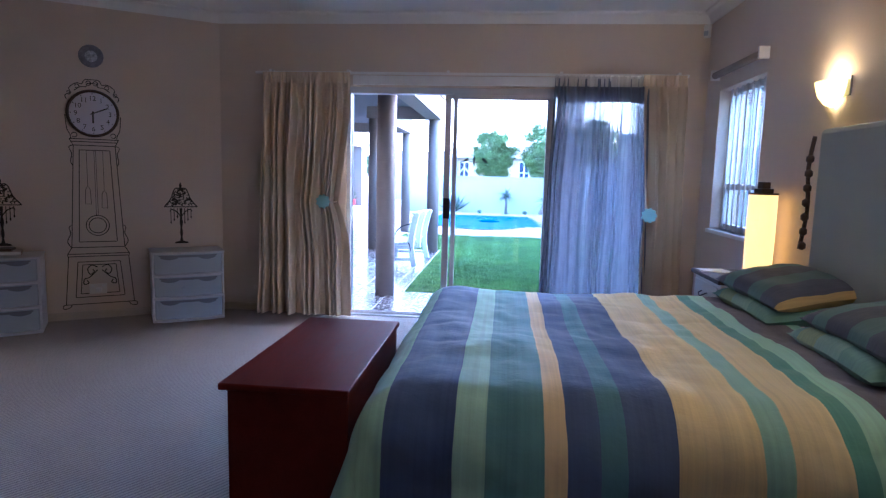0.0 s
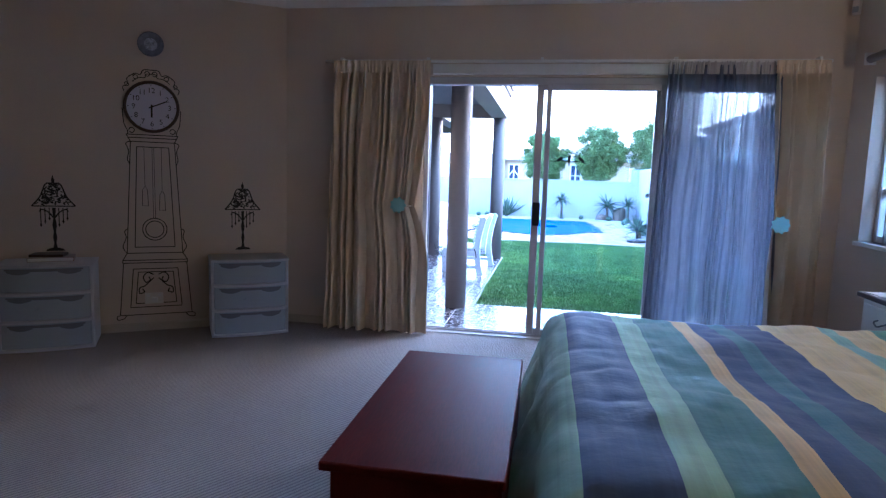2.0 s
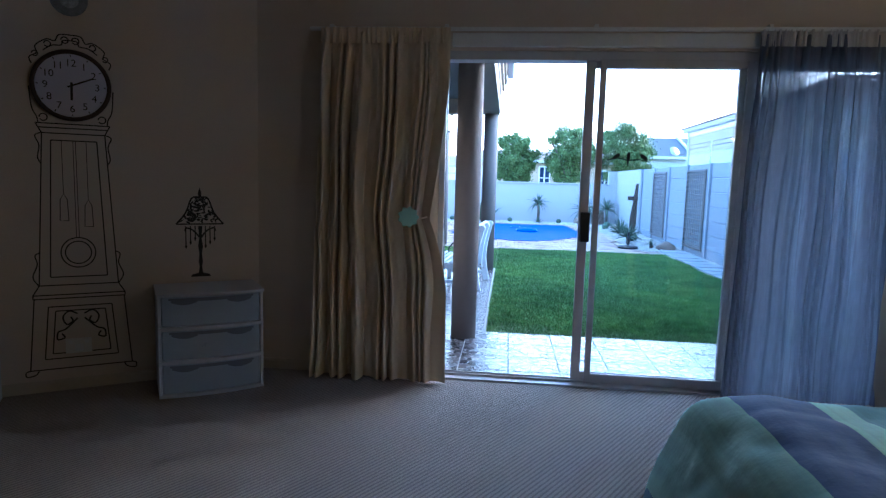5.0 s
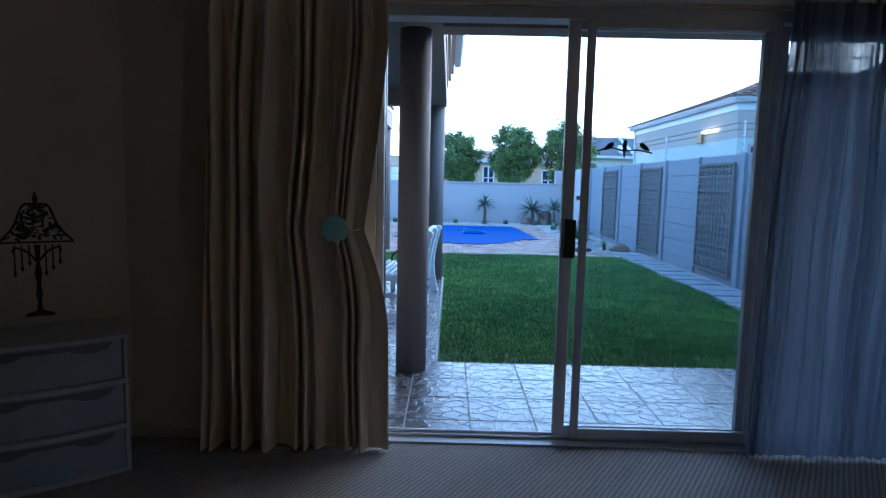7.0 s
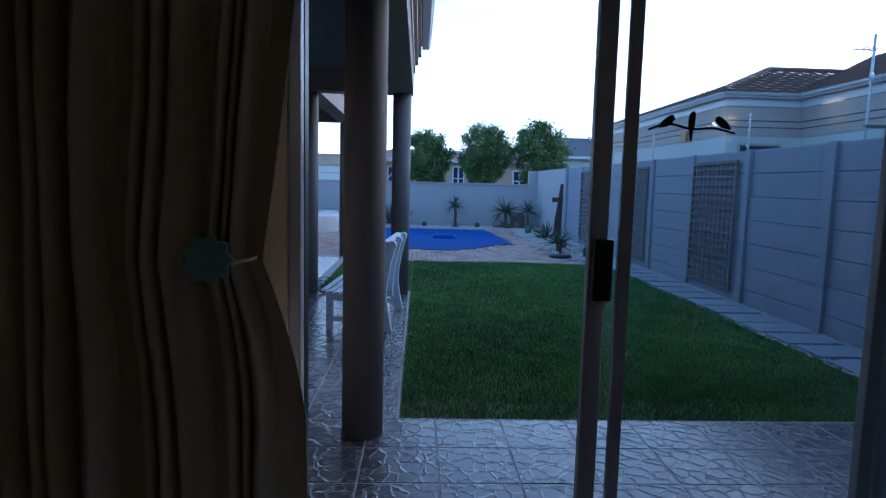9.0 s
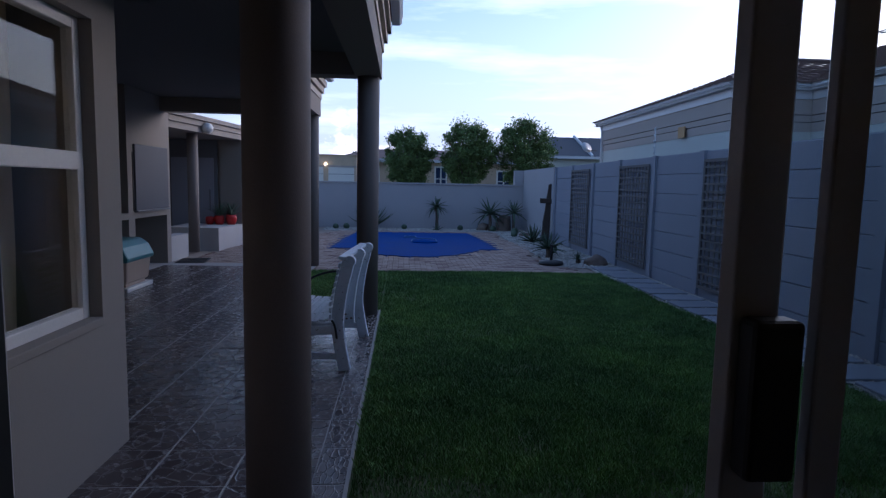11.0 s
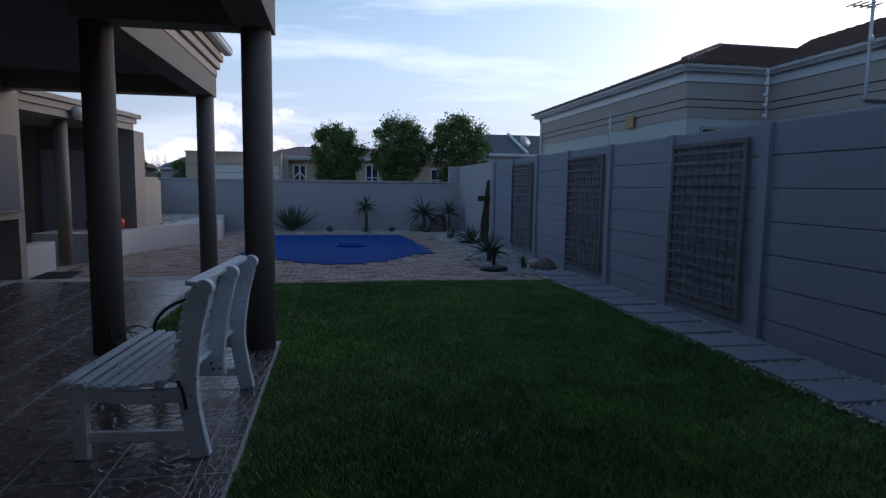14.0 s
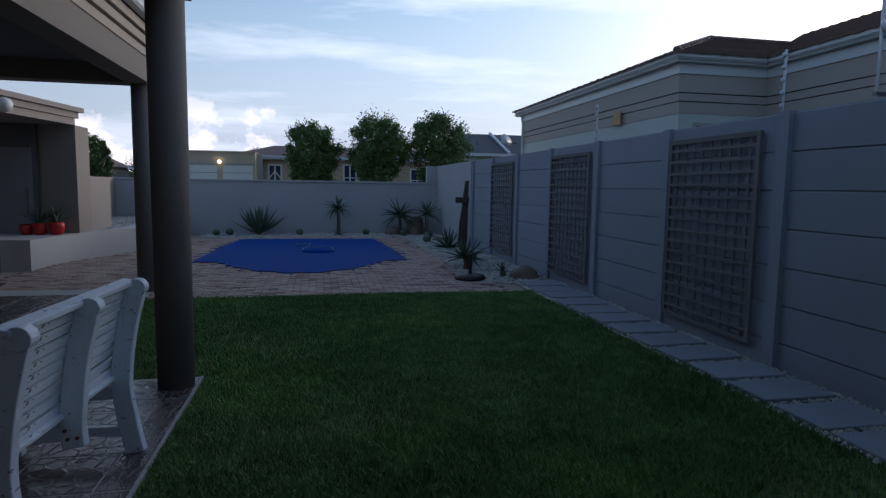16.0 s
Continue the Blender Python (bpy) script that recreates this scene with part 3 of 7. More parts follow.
solid("ceiling", boxes((LX - 0.2, BACK - 0.2, CEIL, RX + 0.25, FY + WT, CEIL + 0.15)), M_CEIL, "white painted ceiling", "ceiling")


def strip(name, m, length, prof, material, label, category):
    """A moulding: profile (out from the wall, height) swept along local x."""
    bm = bmesh.new()
    rows = [[bm.verts.new(m @ Vector((x, -o, z))) for o, z in prof] for x in (0, length)]
    k = len(prof)
    for i in range(k):
        bm.faces.new((rows[0][i], rows[0][(i + 1) % k], rows[1][(i + 1) % k], rows[1][i]))
    bm.faces.new(rows[0][::-1])
    bm.faces.new(rows[1])
    return solid(name, bm, material, label, category)


CORNICE = [(0.002, CEIL - 0.10), (0.02, CEIL - 0.10), (0.035, CEIL - 0.075), (0.065, CEIL - 0.035), (0.10, CEIL - 0.02), (0.10, CEIL - 0.002), (0.002, CEIL - 0.002)]
SKIRT = [(0.002, FL), (0.018, FL), (0.018, FL + 0.06), (0.010, FL + 0.075), (0.002, FL + 0.075)]
M_N, M_E = pose(-2.96, FY, 0), pose(RX, FY, 0, 0, 0, -90)
strip("trim_1", M_N, RX + 2.96, CORNICE, M_CEIL, "white moulded cornice", "cornice")
strip("trim_2", M_E, FY - BACK, CORNICE, M_CEIL, "white moulded cornice", "cornice")
strip("trim_3", WALL_M @ pose(-3.2, 0, 0), 3.2, CORNICE, M_CEIL, "white moulded cornice", "cornice")
strip("baseboard_1", M_N, DOOR_L + 2.96 - 0.02, SKIRT, M_TRIM, "low beige skirting", "skirting")
strip("baseboard_2", M_E, 1.2, SKIRT, M_TRIM, "low beige skirting", "skirting")
strip("baseboard_3", WALL_M @ pose(-3.2, 0, 0), 3.2, SKIRT, M_TRIM, "low beige skirting", "skirting")


# sliding door: outer frame, a fixed leaf in the middle with the open leaf slid behind it, a fixed leaf on its far side
def leaf(parent, x0, x1, y, name="sash", z0=FL + 0.03, z1=2.315, s=0.053, d=0.02):
    sash = part(name, boxes((x0, y - d, z0, x0 + s, y + d, z1), (x1 - s, y - d, z0, x1, y + d, z1), (x0 + s, y - d + 0.002, z0, x1 - s, y + d - 0.002, z0 + 0.06), (x0 + s, y - d + 0.002, z1 - 0.05, x1 - s, y + d - 0.002, z1)), M_ALU, parent, bevel=0.004)
    pane = part("pane", boxes((x0 + s - 0.005, y - 0.003, z0 + 0.055, x1 - s + 0.005, y + 0.003, z1 - 0.045)), M_GLASS, sash)
    pane.visible_shadow = False
    return sash


door = empty("door_1", pose(0, 0, 0), "white aluminium sliding door, one leaf slid open", "sliding door", kind="structure")
part("door_frame", boxes((DOOR_L, FY + 0.03, FL, DOOR_L + 0.04, FY + 0.16, DOOR_T), (DOOR_R - 0.04, FY + 0.03, FL, DOOR_R, FY + 0.16, DOOR_T), (DOOR_L + 0.04, FY + 0.03, DOOR_T - 0.06, DOOR_R - 0.04, FY + 0.16, DOOR_T)), M_ALU, door, bevel=0.004)
# dark strip added so that the sky-lit jamb reads darker
part("seal", boxes((DOOR_L + 0.04, FY + 0.088, FL + 0.03, DOOR_L + 0.043, FY + 0.150, DOOR_T - 0.06)), M_BLACK, door, "dark strip added to darken the jamb")
part("threshold", boxes((DOOR_L + 0.04, FY - 0.02, FL - 0.004, DOOR_R - 0.04, FY + 0.165, FL + 0.012), (DOOR_L + 0.04, FY + 0.05, FL + 0.012, DOOR_R - 0.04, FY + 0.058, FL + 0.028), (DOOR_L + 0.04, FY + 0.11, FL + 0.012, DOOR_R - 0.04, FY + 0.118, FL + 0.028)), M_ALU, door, bevel=0.002)
leaf(door, -0.532, 0.475, FY + 0.037, s=0.044, d=0.012)
moving = leaf(door, -0.622, 0.463, FY + 0.085, s=0.064)
leaf(door, 0.503, DOOR_R - 0.045, FY + 0.133)
part("door_handle", boxes((-0.614, FY + 0.022, 1.06, -0.548, FY + 0.066, 1.27)), M_BLACK, moving, "black plastic pull handle", bevel=0.008)
bm = bmesh.new()
tube(bm, smooth_path([(-0.455, FY + 0.031, 1.635), (-0.390, FY + 0.031, 1.655), (-0.310, FY + 0.031, 1.64), (-0.240, FY + 0.031, 1.645), (-0.165, FY + 0.031, 1.63)], 4), 0.004, 5)
for bx, up in ((-0.375, 1), (-0.29, 0), (-0.185, 1)):
    pts = [(-0.035, 0.0), (-0.02, 0.022), (0.0, 0.04), (0.018, 0.05), (0.03, 0.046), (0.036, 0.032), (0.02, 0.012), (0.0, 0.0), (-0.03, -0.006)] if up else [(-0.014, 0.0), (-0.016, 0.03), (-0.01, 0.058), (0.004, 0.068), (0.014, 0.058), (0.014, 0.02), (0.006, -0.02), (0.004, -0.055), (-0.004, -0.055)]
    face = bm.faces.new([bm.verts.new((bx - 0.02 + 0.8 * (a if bx < -0.2 else -a), FY + 0.0335, 1.645 + 0.8 * b)) for a, b in pts])
    for f in bmesh.ops.extrude_face_region(bm, geom=[face])["geom"]:
        if isinstance(f, bmesh.types.BMVert):
            f.co.y -= 0.001
part("bird_sticker", bm, M_DECAL, moving, "black sticker of birds on a twig")

# window in the wall beside the bed
win = empty("window_1", pose(0, 0, 0), "white window with vertical burglar bars", "window", kind="structure")
wx = RX + 0.10
part("window_frame", boxes((wx, WY0, WZ0, wx + 0.05, WY0 + 0.05, WZ1), (wx, WY1 - 0.05, WZ0, wx + 0.05, WY1, WZ1), (wx, WY0 + 0.05, WZ0, wx + 0.05, WY1 - 0.05, WZ0 + 0.05), (wx, WY0 + 0.05, WZ1 - 0.05, wx + 0.05, WY1 - 0.05, WZ1), (wx, WY0 + 0.05, 1.44, wx + 0.05, WY1 - 0.05, 1.49), (wx, 5.24, 1.49, wx + 0.05, 5.29, WZ1 - 0.05)), M_WHITEP, win, bevel=0.004)
p = part("pane", boxes((wx + 0.02, WY0 + 0.04, WZ0 + 0.04, wx + 0.026, WY1 - 0.04, WZ1 - 0.04)), M_GLASS, win)
p.visible_shadow = False
part("window_sill", boxes((RX - 0.03, WY0 - 0.03, WZ0 - 0.035, wx, WY1 + 0.03, WZ0)), M_WHITEP, win, bevel=0.006)
for k in range(8):
    bm = bmesh.new()
    yy = WY0 + 0.09 + k * (WY1 - WY0 - 0.18) / 7
    tube(bm, [(wx - 0.025, yy, WZ0), (wx - 0.025, yy, WZ1)], 0.009, 8)
    part("burglar_bar", bm, M_WHITEP, win, smooth=True)
blind = empty("roller_blind", pose(RX - 0.05, 5.27, 2.45), "rolled-up taupe roller blind above the window", "blind")
bm = bmesh.new()
tube(bm, [(0, -0.50, 0), (0, 0.50, 0)], 0.03, 14)
part("roll", bm, M_STUCCO, blind, smooth=True)
for sgn in (-1, 1):
    part("bracket", boxes((-0.035, sgn * 0.515 - 0.012, -0.04, 0.045, sgn * 0.515 + 0.012, 0.05)), M_WHITEP, blind, "white plastic bracket", bevel=0.006)
sensor = empty("alarm_sensor", pose(RX - 0.06, FY - 0.07, 2.90, 0, 0, -45), "white corner alarm sensor", "sensor")
part("body", boxes((-0.03, -0.025, -0.06, 0.03, 0.02, 0.06)), M_WHITEP, sensor, bevel=0.012)
part("lens", boxes((-0.022, -0.029, -0.045, 0.022, -0.024, 0.0)), M_DRAWER, sensor, bevel=0.002)


# curtains
def fold_phase(folds, rnd):
    """Uneven pleats: knots of the phase along the width, each pleat of its own breadth."""
    w = [rnd.choice((0.4, 0.6, 0.9, 1.3, 1.9)) * rnd.uniform(0.85, 1.15) for _ in range(int(folds))]
    acc = [0.0]
    for v in w:
        acc.append(acc[-1] + v)
    return [a / acc[-1] for a in acc]


def curtain_mesh(name, x0, x1, y, z0, z1, folds, amp, material, pinch=None, flare=0.0, nx=220, nz=56, seed=1, lean=0.0, gather=True):
    """A pleated curtain; pinch = (height, pull at the tie, whether the far side is pulled)."""
    rnd = random.Random(seed)
    ph = [rnd.uniform(0, 6.28) for _ in range(6)]
    knots = fold_phase(folds, rnd)
    depth = [rnd.uniform(0.35, 1.35) for _ in range(len(knots) + 1)]
    verts, faces = [], []
    for j in range(nz + 1):
        z = z0 + (z1 - z0) * j / nz
        t = (z1 - z) / (z1 - z0)
        for i in range(nx + 1):
            u = i / nx
            x = x0 + (x1 - x0) * u
            w = min(1.0, max(0.0, u + 0.010 * math.sin(2.1 * z + ph[1] + 5 * u) + 0.006 * math.sin(5.3 * z + ph[2] + 11 * u)))
            k = max(q for q in range(len(knots) - 1) if knots[q] <= w)
            f = (w - knots[k]) / (knots[k + 1] - knots[k])
            d = depth[k] * (1 - f) + depth[k + 1] * f
            p = 2 * math.pi * (f + 0.13 * math.sin(2 * math.pi * f + 0.9 * math.sin(1.3 * z + k)))
            a = amp * d * (1.0 - 0.25 * t + 0.3 * math.sin(3.1 * u + ph[0]) * t)
            s = 0.0
            if pinch:
                zt, pull, near = pinch
                s = max(0.0, 1 - (z - zt) / 0.95) ** 1.25 if z > zt else max(0.0, 1 - (zt - z) / 0.52) ** 1.6
                side = u if near else 1 - u
                x += pull * s * side ** 1.8
                a *= 1 - 0.45 * s * side
            if gather and z > z1 - 0.25:
                a *= 0.45 + 0.55 * (z1 - z) / 0.25
            bulge = 0.35 * a * math.sin(2 * p + ph[3]) * (0.4 + 0.6 * t)
            fine = 0.10 * amp * math.sin(37 * u + 1.5 * z + ph[4])
            verts.append((x + lean * t + flare * t * (u - 0.5) + 0.22 * a * math.sin(p + ph[5]), y - a * math.cos(p) + bulge * 0.4 + fine, z))
    for j in range(nz):
        for i in range(nx):
            k = j * (nx + 1) + i
            faces.append((k, k + 1, k + nx + 2, k + nx + 1))
    me = big_mesh(name, verts, faces, material)
    me.shade_smooth()
    return me


def curtain(name, label, material, group, args, heading=None, tie=None):
    th = empty(name, pose(0, 0, 0), label, "curtain", group)
    body = new("cloth", curtain_mesh("cloth", *args[:7], material, **args[7]))
    body.parent = th
    if heading:
        x0, x1, y, z0, z1 = args[:5]
        tape = new("heading", curtain_mesh("heading", x0 - 0.004, x1 + 0.004, y - 0.012, z1 - 0.075, z1 + 0.03, int((x1 - x0) / 0.028), 0.013, heading, nx=int((x1 - x0) / 0.0035), nz=4, seed=args[7].get("seed", 1) + 40, gather=False))
        tape.parent = th
    if tie:
        tx, ty, tz, reach = tie
        bm = bmesh.new()
        pts = []
        for k in range(36):
            a = 2 * math.pi * k / 36
            r = 0.068 + 0.008 * math.cos(9 * a)
            pts.append((r * math.cos(a), r * math.sin(a)))
        prism(bm, pts, 0, 0.014)
        part("tieback_flower", bm, M_MINT, th, "mint green felt flower tieback", bevel=0.004, m=pose(tx, ty, tz, 90, 0, 0))
        if reach:
            bm = bmesh.new()
            tube(bm, smooth_path([(tx, ty + 0.02, tz), (tx + reach * 0.5, ty + 0.012, tz - 0.012), (tx + reach, ty + 0.05, tz - 0.005), (tx + reach * 1.04, ty + 0.13, tz)], 5), 0.006, 8)
            part("tieback_band", bm, M_CURTAIN, th, smooth=True)
    return th


curtain("curtain", "cream lined pleated curtain tied back beside the sliding door", M_CURTAIN, "cream curtains", (-2.44, -1.555, FY - 0.13, FL + 0.012, 2.455, 11, 0.060, dict(pinch=(1.20, -0.125, True), seed=3, flare=0.10, lean=-0.02)), M_CURTAIN, tie=(-1.80, FY - 0.215, 1.21, 0.105))
curtain("curtain", "cream lined pleated curtain tied back beside the sheer", M_CURTAIN, "cream curtains", (1.27, 1.67, FY - 0.13, FL + 0.012, 2.455, 6, 0.066, dict(pinch=(1.20, 0.04, False), seed=8, flare=-0.03, lean=0.08)), M_CURTAIN, tie=(1.385, FY - 0.215, 1.17, 0))
curtain("sheer_curtain", "thin blue-white voile curtain hanging over the fixed leaf", M_SHEER, "", (0.455, 1.34, FY - 0.085, FL + 0.015, 2.455, 15, 0.036, dict(seed=5, flare=0.17, lean=0.01)), M_TAPE)
rail = empty("curtain_rail", pose(0, 0, 0), "white curtain track above the sliding door", "curtain rail")
part("track", boxes((-2.54, FY - 0.10, 2.475, 1.70, FY - 0.075, 2.50)), M_WHITEP, rail, bevel=0.004)
for xx in (-2.4, -1.6, -0.6, 0.5, 1.6):
    part("bracket", boxes((xx, FY - 0.09, 2.50, xx + 0.025, FY, 2.52)), M_WHITEP, rail)
part("pelmet_board", boxes((-1.55, FY - 0.04, 2.385, 0.50, FY - 0.003, 2.475)), M_WHITEP, rail, "cream painted board over the door head", bevel=0.006)

# ---- bed ----
BX0, BX1, BY0, BY1, BZ = -0.46, 1.77, 1.84, 4.05, 0.765
bed = empty("bed", pose(0.7, 2.95, FL), "double bed with a striped duvet and grey padded headboard", "bed")
bed_in = pose(0.7, 2.95, FL).inverted()
part("base", boxes((BX0 + 0.1, BY0 + 0.1, 0.06, BX1, BY1 - 0.08, 0.36)), M_HEAD, bed, bevel=0.02, m=bed_in)
part("mattress", boxes((BX0 + 0.07, BY0 + 0.07, 0.362, BX1, BY1 - 0.07, 0.70)), M_WHITEP, bed, bevel=0.05, m=bed_in)
part("headboard", boxes((RX - 0.11, BY0 - 0.05, 0.05, RX - 0.006, 3.71, 1.82)), M_HEAD, bed, "grey linen padded headboard", bevel=0.03, m=bed_in)
for lx in (BX0 + 0.2, BX1 - 0.1):
    for ly in (BY0 + 0.2, BY1 - 0.2):
        bm = bmesh.new()
        lathe(bm, [(0.03, FL), (0.035, 0.06)], 12, (lx, ly, 0))
        part("leg", bm, M_DARKW, bed, m=bed_in)


def drape(d, top, r, drop, flare):
    """Height and outward way of a cloth at arc length d past the edge of a top."""
    if d <= 0:
        return 0.0, top
    arc = r * math.pi / 2
    if d < arc:
        a = d / r
        return r * math.sin(a), top - r * (1 - math.cos(a))
    return r + flare * (d - arc), top - r - (d - arc) * math.sqrt(1 - flare * flare)


def duvet():
    nx, ny = 150, 170
    ov, r, ry = 0.60, 0.16, 0.26
    verts, faces = [], []
    ax0, ax1, ay0, ay1 = BX0 + r, 1.52, BY0 + ry, BY1 - ry
    for j in range(ny + 1):
        for i in range(nx + 1):
            sx = ax0 - ov + (ax1 - ax0 + ov) * i / nx
            sy = ay0 - ov - 0.02 + (ay1 - ay0 + 2 * ov) * j / ny
            dx, dy0, dy1 = max(0, ax0 - sx), max(0, ay0 - sy), max(0, sy - ay1)
            ox, zx = drape(dx, 0, r, ov, 0.33)
            oy, zy = drape(max(dy0, dy1), 0, ry, ov, 0.20)
            x = max(sx, ax0) - ox
            y = min(max(sy, ay0), ay1) + (-oy if dy0 else oy)
            z = BZ + min(zx, zy) + 0.12 * max(zx, zy) * (1 if (dx and (dy0 or dy1)) else 0)
            puff = 0.020 * noise.noise((sx * 2.2, sy * 2.2, 0)) + 0.013 * noise.noise((sx * 5.5, sy * 4.0, 3)) + 0.006 * noise.noise((sx * 14, sy * 10, 7))
            crease = abs(noise.noise((sx * 3.0 + 5, sy * 3.5, 1)))
            puff -= 0.006 * max(0, 0.25 - crease) * 4
            hang = max(0.0, -min(zx, zy) - 0.1)
            fold = 0.05 * min(1, hang * 3) * math.sin(7.5 * (sx if (dy0 or dy1) else sy) + 2 * noise.noise((sx, sy, 9)))
            g = min(1.0, max(dx, dy0, dy1) / 0.25)
            if dx and not (dy0 or dy1):
                x -= fold + puff * g
            elif dy0 or dy1:
                y += (-1 if dy0 else 1) * (fold + puff * g)
            z += puff * (1 - 0.6 * g)
            verts.append((x, y, max(z, 0.06)))
    for j in range(ny):
        for i in range(nx):
            k = j * (nx + 1) + i
            faces.append((k, k + 1, k + nx + 2, k + nx + 1))
    me = big_mesh("duvet", verts, faces, M_DUVET)
    me.shade_smooth()
    ob = new("duvet", me)
    ob.modifiers.new("thickness", "SOLIDIFY").thickness = -0.02
    return tagged(ob, "rumpled cotton duvet with blue, green and peach stripes", "duvet")


duvet()


def pillow(label, material, m, w=0.50, d=0.70, h=0.145, seed=0):
    verts, faces, n = [], [], 26
    for side in (1, -1):
        for j in range(n + 1):
            for i in range(n + 1):
                u, v = 2 * i / n - 1, 2 * j / n - 1
                e = max(0, (1 - abs(u) ** 3.5)) ** 0.5 * max(0, (1 - abs(v) ** 3.5)) ** 0.5
                k = 1 - 0.06 * (1 - abs(v)) * abs(u) ** 4 - 0.06 * (1 - abs(u)) * abs(v) ** 4
                wr = 0.012 * noise.noise((u * 2.5 + seed, v * 2.5, side))
                verts.append((u * w / 2 * k, v * d / 2 * k, side * (h / 2 * e) + wr * e))
    for s in range(2):
        for j in range(n):
            for i in range(n):
                k = s * (n + 1) ** 2 + j * (n + 1) + i
                f = (k, k + 1, k + n + 2, k + n + 1)
                faces.append(f if s == 0 else f[::-1])
    me = big_mesh("pillow", verts, faces, material)
    me.shade_smooth()
    ob = new("pillow", me)
    ob.matrix_world = m
    return tagged(ob, label, "pillow", "pillows on the bed")


pillow("plump green and teal pillow lying at the headboard", M_PILLOW2, pose(1.58, 3.50, 0.835, 2, -6, 3), seed=1)
pillow("dark striped pillow stacked on a green one", M_PILLOW, pose(1.60, 3.50, 0.935, 4, -10, 6), seed=4)
pillow("plump green and teal pillow lying at the headboard", M_PILLOW2, pose(1.58, 2.55, 0.835, 0, -6, -2), seed=7)
pillow("dark striped pillow stacked on a green one", M_PILLOW, pose(1.62, 2.52, 0.935, 0, -10, 0), seed=9)

# blanket chest at the foot of the bed
chest = empty("blanket_chest", pose(-0.80, 2.71, FL), "dark mahogany blanket chest at the foot of the bed", "chest")
part("body", boxes((-0.25, -0.53, 0.03, 0.235, 0.53, 0.635)), M_CHEST, chest, bevel=0.004)
part("lid", boxes((-0.275, -0.56, 0.637, 0.245, 0.56, 0.665)), M_CHEST, chest, "polished red-brown lid", bevel=0.006)
part("plinth", boxes((-0.24, -0.52, 0, 0.23, 0.52, 0.03)), M_DARKW, chest)


# plastic drawer towers
def drawer_tower(w, d, h):
    th = empty("drawer_unit", pose(0, 0, 0), "white plastic three-drawer unit with frosted fronts", "drawer unit", "plastic drawer units")
    bow = lambda x: 0.035 * (1 - (2 * x / w) ** 2)

    def bowed(z0, z1, inset, out, x_in=0.0):
        bm = bmesh.new()
        pts = [(w / 2 - x_in, d), (-w / 2 + x_in, d)] + [(-w / 2 + x_in + (w - 2 * x_in) * k / 10, inset - bow(-w / 2 + x_in + (w - 2 * x_in) * k / 10) - out) for k in range(11)]
        prism(bm, pts, z0, z1)
        return bm
    part("side_panel", boxes((-w / 2, 0.0, 0, -w / 2 + 0.02, d, h - 0.02)), M_DRAWFR, th, bevel=0.004)
    part("side_panel", boxes((w / 2 - 0.02, 0.0, 0, w / 2, d, h - 0.02)), M_DRAWFR, th, bevel=0.004)
    part("back_panel", boxes((-w / 2 + 0.02, d - 0.012, 0, w / 2 - 0.02, d, h - 0.02)), M_DRAWFR, th)
    part("top", bowed(h - 0.02, h, 0.0, 0.012, -0.006), M_DRAWFR, th, bevel=0.004)
    dh = (h - 0.02) / 3
    for k in range(3):
        z = k * dh
        part("rail", bowed(z, z + 0.022, 0.0, 0.006), M_DRAWFR, th, bevel=0.003)
        dr = part("drawer", bowed(z + 0.026, z + dh - 0.004, 0.012, 0.0, 0.024), M_DRAWER, th, "frosted blue-grey drawer front", bevel=0.004)
        # flat dark patches draw the shade in the grips and below the rail
        bm = bmesh.new()
        zt = z + dh - 0.012
        for k0, k1, drop in ((-0.40, 0.40, 0.022), (-0.38, -0.14, 0.045), (0.14, 0.38, 0.045)):
            n = 8
            lo, hi = [], []
            for q in range(n + 1):
                x = w * (k0 + (k1 - k0) * q / n)
                e = 0.6 + 0.4 * math.sin(math.pi * q / n)
                lo.append(bm.verts.new((x, 0.0095 - bow(x) - (0.001 if drop > 0.03 else 0), zt - drop * e)))
                hi.append(bm.verts.new((x, 0.0095 - bow(x) - (0.001 if drop > 0.03 else 0), zt)))
            for q in range(n):
                bm.faces.new((lo[q], lo[q + 1], hi[q + 1], hi[q]))
        part("grip", bm, M_SHADE, dr, "flat dark patch for the shade in the grip")
    return th


tower = drawer_tower(0.655, 0.40, 0.685)
tower.matrix_world = WALL_M @ pose(-0.385, -0.44, FL)
copy_thing(tower, WALL_M @ pose(-1.925, -0.44, FL))

# bedside table and lamp
bst = empty("bedside_table", pose(1.675, 4.45, FL), "white bedside table with a dark top and one drawer", "bedside table")
part("top", boxes((-0.22, -0.30, 0.80, 0.215, 0.30, 0.83)), M_DARKW, bst, "dark stained wooden top", bevel=0.006)
part("body", boxes((-0.19, -0.27, 0.18, 0.205, 0.27, 0.798)), M_WHITEP, bst, bevel=0.004)
dr = part("drawer", boxes((-0.205, -0.24, 0.60, -0.192, 0.24, 0.77)), M_WHITEP, bst, bevel=0.005)
part("door", boxes((-0.205, -0.24, 0.22, -0.192, 0.24, 0.575)), M_WHITEP, bst, bevel=0.005)
bm = bmesh.new()
tube(bm, smooth_path([(-0.207, -0.05, 0.70), (-0.232, -0.045, 0.688), (-0.238, 0, 0.672), (-0.232, 0.045, 0.688), (-0.207, 0.05, 0.70)], 5), 0.005, 8)
part("handle", bm, M_STEEL, dr, "dark metal bail handle", smooth=True)
for ax in (-0.165, 0.18):
    for ay in (-0.24, 0.24):
        part("leg", boxes((ax - 0.02, ay - 0.02, 0, ax + 0.02, ay + 0.02, 0.18)), M_WHITEP, bst)
